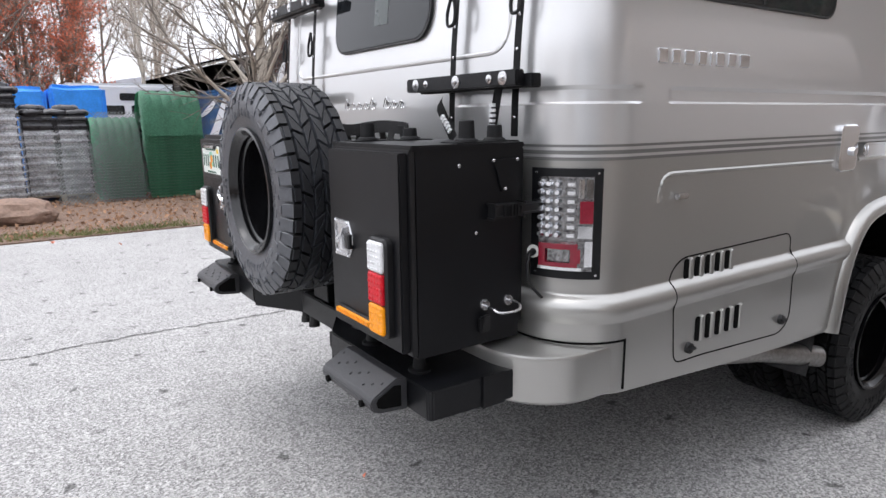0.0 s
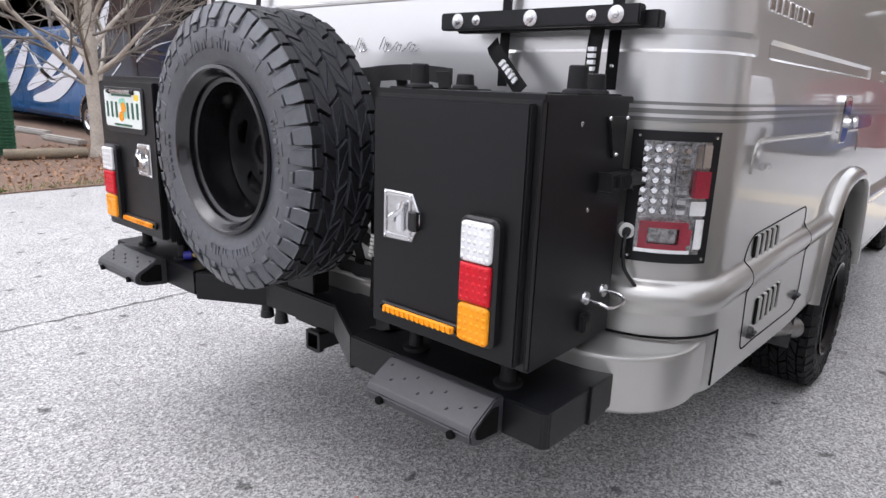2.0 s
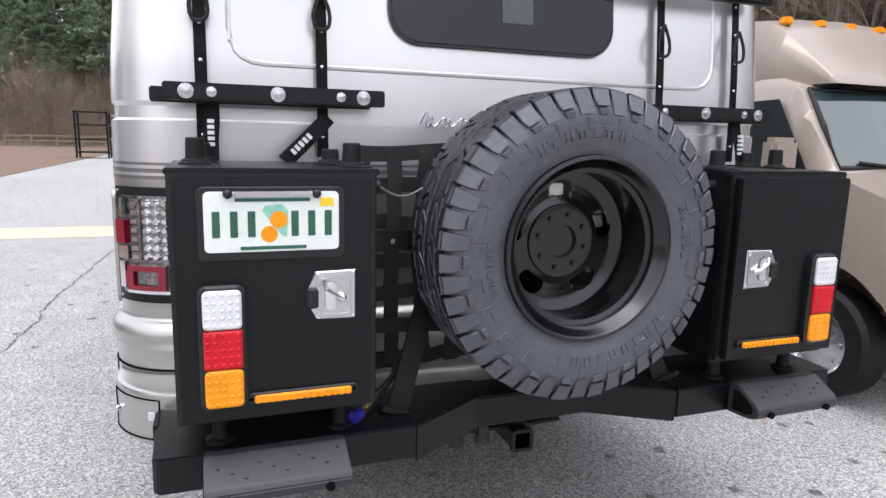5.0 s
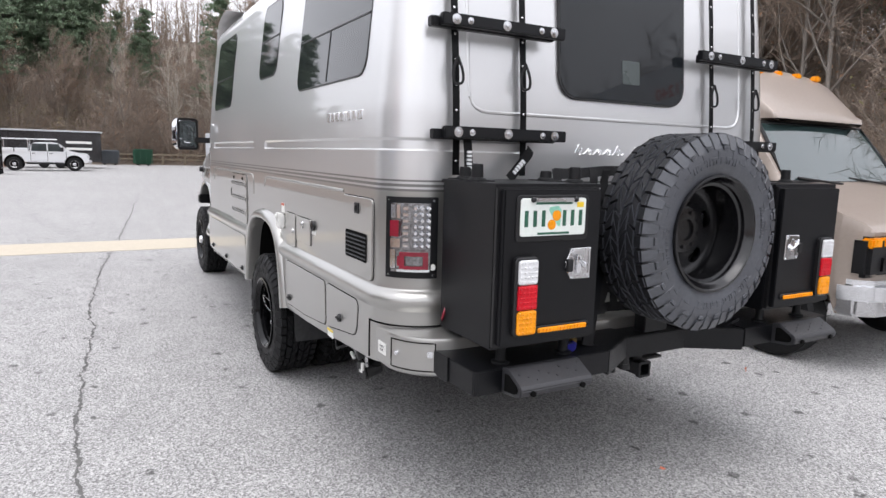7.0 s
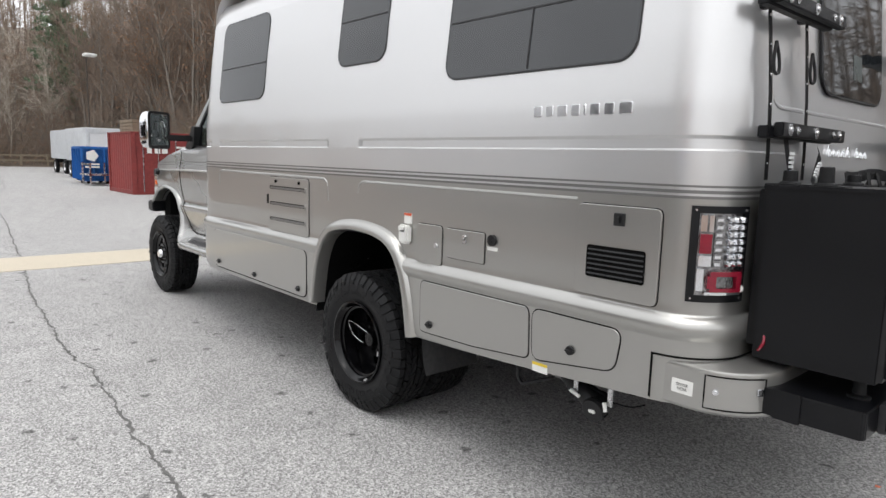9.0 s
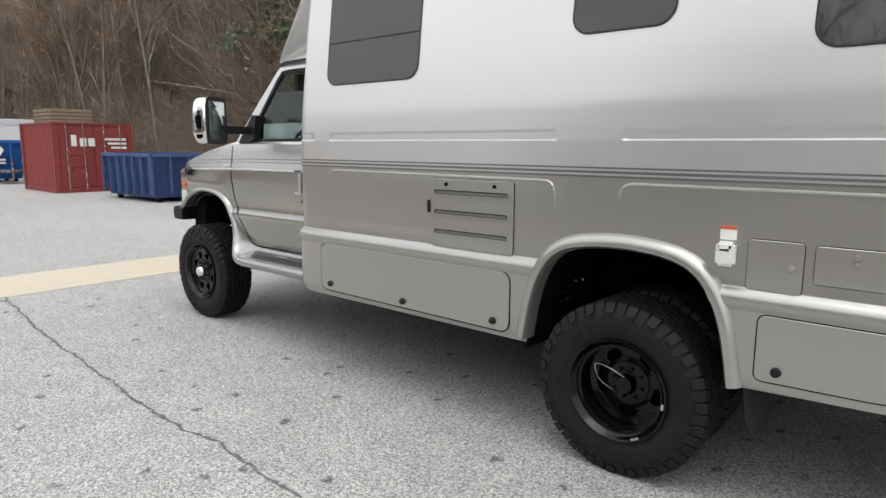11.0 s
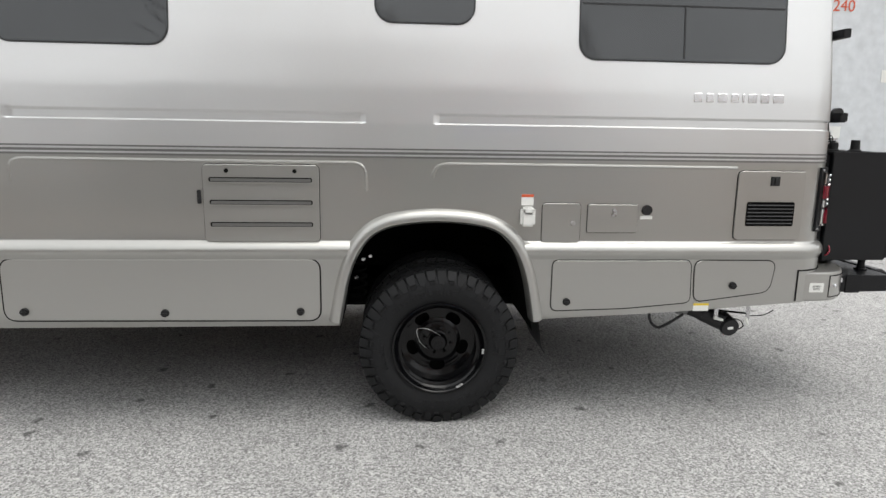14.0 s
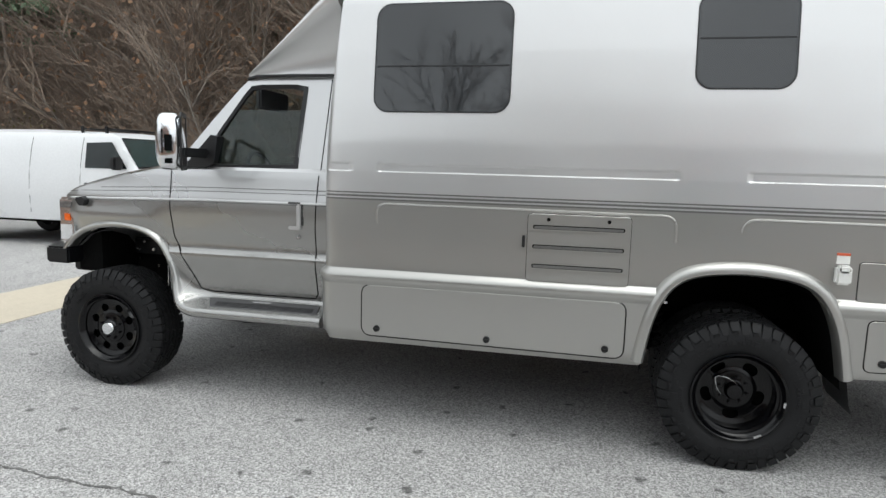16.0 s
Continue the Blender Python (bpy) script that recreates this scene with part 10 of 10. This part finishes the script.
# the pale young tree in the mulch bed
limbs, twigs = Wood(71), Wood(72)
limbs.tube([Vector((0, 0, -0.1)), Vector((0, 0, 0.04)), Vector((0.0, 0.0, 0.22))], 0.20, 0.140, 10)
limbs.tube([Vector((0, 0, 0.20)), Vector((0.01, 0, 0.7)), Vector((-0.01, 0.01, 1.3)), Vector((0.015, 0, 2.0)), Vector((-0.01, 0.02, 2.9))], 0.140, 0.105, 10)
limbs.tube([Vector((-0.01, 0.02, 2.9)), Vector((0.03, 0.0, 3.8)), Vector((0.0, 0.05, 5.0))], 0.105, 0.035, 8)
for k in range(17):
    a = k * 2.4 + 0.4
    z = 1.15 + 0.16 * k
    d = Vector((math.cos(a), math.sin(a), 0.75 + 0.10 * (k % 4)))
    grow(limbs, twigs, Vector((0.08 * math.cos(a), 0.08 * math.sin(a), z)), d, 2.6 + 0.25 * (k % 3) - 0.035 * k, 0.052 - 0.0012 * k, 1, [None, (8, 0.52, 0.62, 6, 0.15), (4, 0.62, 0.55, 4, 0.1), (3, 0.6, 0.5, 3, 0.1), (0, 0, 0, 3, 0)])
for k in range(7):
    a = k * 2.4 + 1.5
    grow(limbs, twigs, Vector((0.1 * math.cos(a), 0.1 * math.sin(a), 1.25 + 0.22 * k)), Vector((math.cos(a), math.sin(a), 0.25)), 2.4, 0.026, 2, [None, None, (6, 0.6, 0.45, 5, 0.2), (3, 0.6, 0.5, 3, 0.1), (0, 0, 0, 3, 0)])
plant("young_tree", "pale-barked leafless young tree in the mulch bed", (limbs.mesh("trunk", BARKPALE), twigs.mesh("crown", BARK), None), 4.57, 10.6, 0.0, 1.0, 0.3, "")

# undergrowth below the woodland
sc_ = Wood(81)
lv = Wood(82)
for k in range(9000):
    if k % 3:
        x, y = rng.uniform(-12, 64), -9.9 - 5.0 * rng.random() ** 1.5
    else:
        x, y = rng.uniform(66.5, 74), rng.uniform(-30, 26)
    if not clear(x, y):
        continue
    p = Vector((x, y, hill(x, y) - 0.05))
    hgt = rng.uniform(0.5, 3.2)
    pts = sc_.line(p, Vector((rng.gauss(0, .45), rng.gauss(0, .45), 1)), hgt, 3, 0.18, -0.03)
    sc_.tube(pts, 0.010, 0.004, 3)
    for j in range(3):
        q = pts[1 + j % 3]
        sc_.tube(sc_.line(q, Vector((rng.gauss(0, 1), rng.gauss(0, 1), 0.6)), hgt * 0.45, 2, 0.2, 0), 0.006, 0.003, 3)
    for j in range(4):
        lv.leaf(pts[rng.randrange(4)] + Vector((rng.gauss(0, .12), rng.gauss(0, .12), rng.gauss(0, .1))), rng.uniform(0.05, 0.11))
ob = new("undergrowth", sc_.mesh("undergrowth", TWIG))
tagged(ob, "tangled brown leafless undergrowth below the trees", "undergrowth", kind="stuff")
ob = new("dead_leaves", lv.mesh("dead_leaves", RUST))
tagged(ob, "dry brown leaves clinging in the undergrowth", "leaves", kind="stuff")

# distant woods that close the view behind the nearer trees, and unseen ones westward
fw = Wood(91)
for k in range(1300):
    u = rng.random()
    if u < 0.56:
        x, y = rng.uniform(-60, 70), rng.uniform(-48, -24)
    elif u < 0.93:
        x, y = rng.uniform(92, 118), rng.uniform(-50, 27)
    else:
        x, y = rng.uniform(-45, 30), rng.uniform(44, 72)
    # a fifth go west, out of view, added to dim the rear wall
    if k % 5 == 0:
        x, y = rng.uniform(-56, -36), rng.uniform(-34, 30)
    p = Vector((x, y, hill(x, y) - 0.1))
    hgt = rng.uniform(8, 15) * (0.6 if y > 40 else 0.8 if x < 70 else 1.0)
    pts = fw.line(p, Vector((rng.gauss(0, .04), rng.gauss(0, .04), 1)), hgt, 4, 0.04, 0.02)
    fw.tube(pts, 0.13, 0.03, 4)
    for j in range(26):
        t = rng.uniform(0.25, 1.0) * 4
        i = min(3, int(t))
        q = pts[i].lerp(pts[i + 1], t - i)
        fw.tube(fw.line(q, Vector((rng.gauss(0, 1), rng.gauss(0, 1), 0.8)), hgt * 0.2, 2, 0.2, 0.05), 0.035, 0.008, 3)
tagged(new("far_woods", fw.mesh("far_woods", TWIG)), "distant leafless woodland, with unseen trees added to the west", "woods", kind="stuff")

# a wooded ridge beyond the north trees, haze painted into its blue-grey colour
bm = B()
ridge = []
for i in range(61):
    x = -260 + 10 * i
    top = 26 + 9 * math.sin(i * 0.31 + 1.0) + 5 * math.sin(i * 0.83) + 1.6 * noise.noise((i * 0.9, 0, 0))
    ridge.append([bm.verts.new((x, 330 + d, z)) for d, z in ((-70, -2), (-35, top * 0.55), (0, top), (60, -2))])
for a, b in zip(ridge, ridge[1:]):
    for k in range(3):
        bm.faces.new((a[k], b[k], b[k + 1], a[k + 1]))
tagged(part("far_ridge", bm, mat("haze_tinted_woods", (0.17, 0.172, 0.19), 0.95, 0, 0.25, (0.03, 0.25), 0.6, 0.4)), "wooded ridge in the distance, tinted blue-grey for haze", "hill", kind="structure")

# grass and litter at the mulch bed's edge
gr = Wood(95)
for k in range(9000):
    x = rng.uniform(-3.5, 12) if k % 2 else rng.uniform(-3.5, 2.2)
    y = 7.42 + abs(rng.gauss(0, 0.28)) + (0.35 * rng.random() if x < 0.6 else 0)
    i = len(gr.v)
    h, a = rng.uniform(0.02, 0.06), rng.uniform(0, 6.28)
    p, s_, l_ = Vector((x, y, 0.015)), Vector((math.cos(a), math.sin(a), 0)) * 0.006, Vector((rng.gauss(0, .015), rng.gauss(0, .015), h))
    gr.v += [p - s_, p + s_, p + l_]
    gr.f.append((i, i + 1, i + 2))
tagged(new("grass_edge", gr.mesh("grass_edge", mat("verge_grass", (0.13, 0.15, 0.045), 0.8, 0, 0.35, (1, 8)))), "thin yellow-green grass along the bed", "grass", kind="stuff")
lt = Wood(96)
for k in range(7000):
    x, y = rng.uniform(-4, 12), rng.uniform(7.45, 12.5)
    lt.leaf(Vector((x, y, 0.03 + 0.02 * rng.random())), rng.uniform(0.03, 0.075))
tagged(new("leaf_litter", lt.mesh("leaf_litter", RUST)), "scattered brown leaves and bark chips", "leaves", kind="stuff")
for x, y in ((1.95, -2.05), (1.115, -0.206), (4.5, 3.3), (-1.2, 0.9), (1.1, 6.4), (3.3, 6.9), (0.4, 7.1)):
    lf = Wood(int(x * 100) + 500)
    lf.leaf(Vector((x, y, 0.012)), 0.05)
    lf.leaf(Vector((x, y, 0.014)), 0.04)
    tagged(new("fallen_leaf", lf.mesh("fallen_leaf", REDLEAF)), "small red-brown leaf lying on the asphalt", "leaf", "fallen leaves")
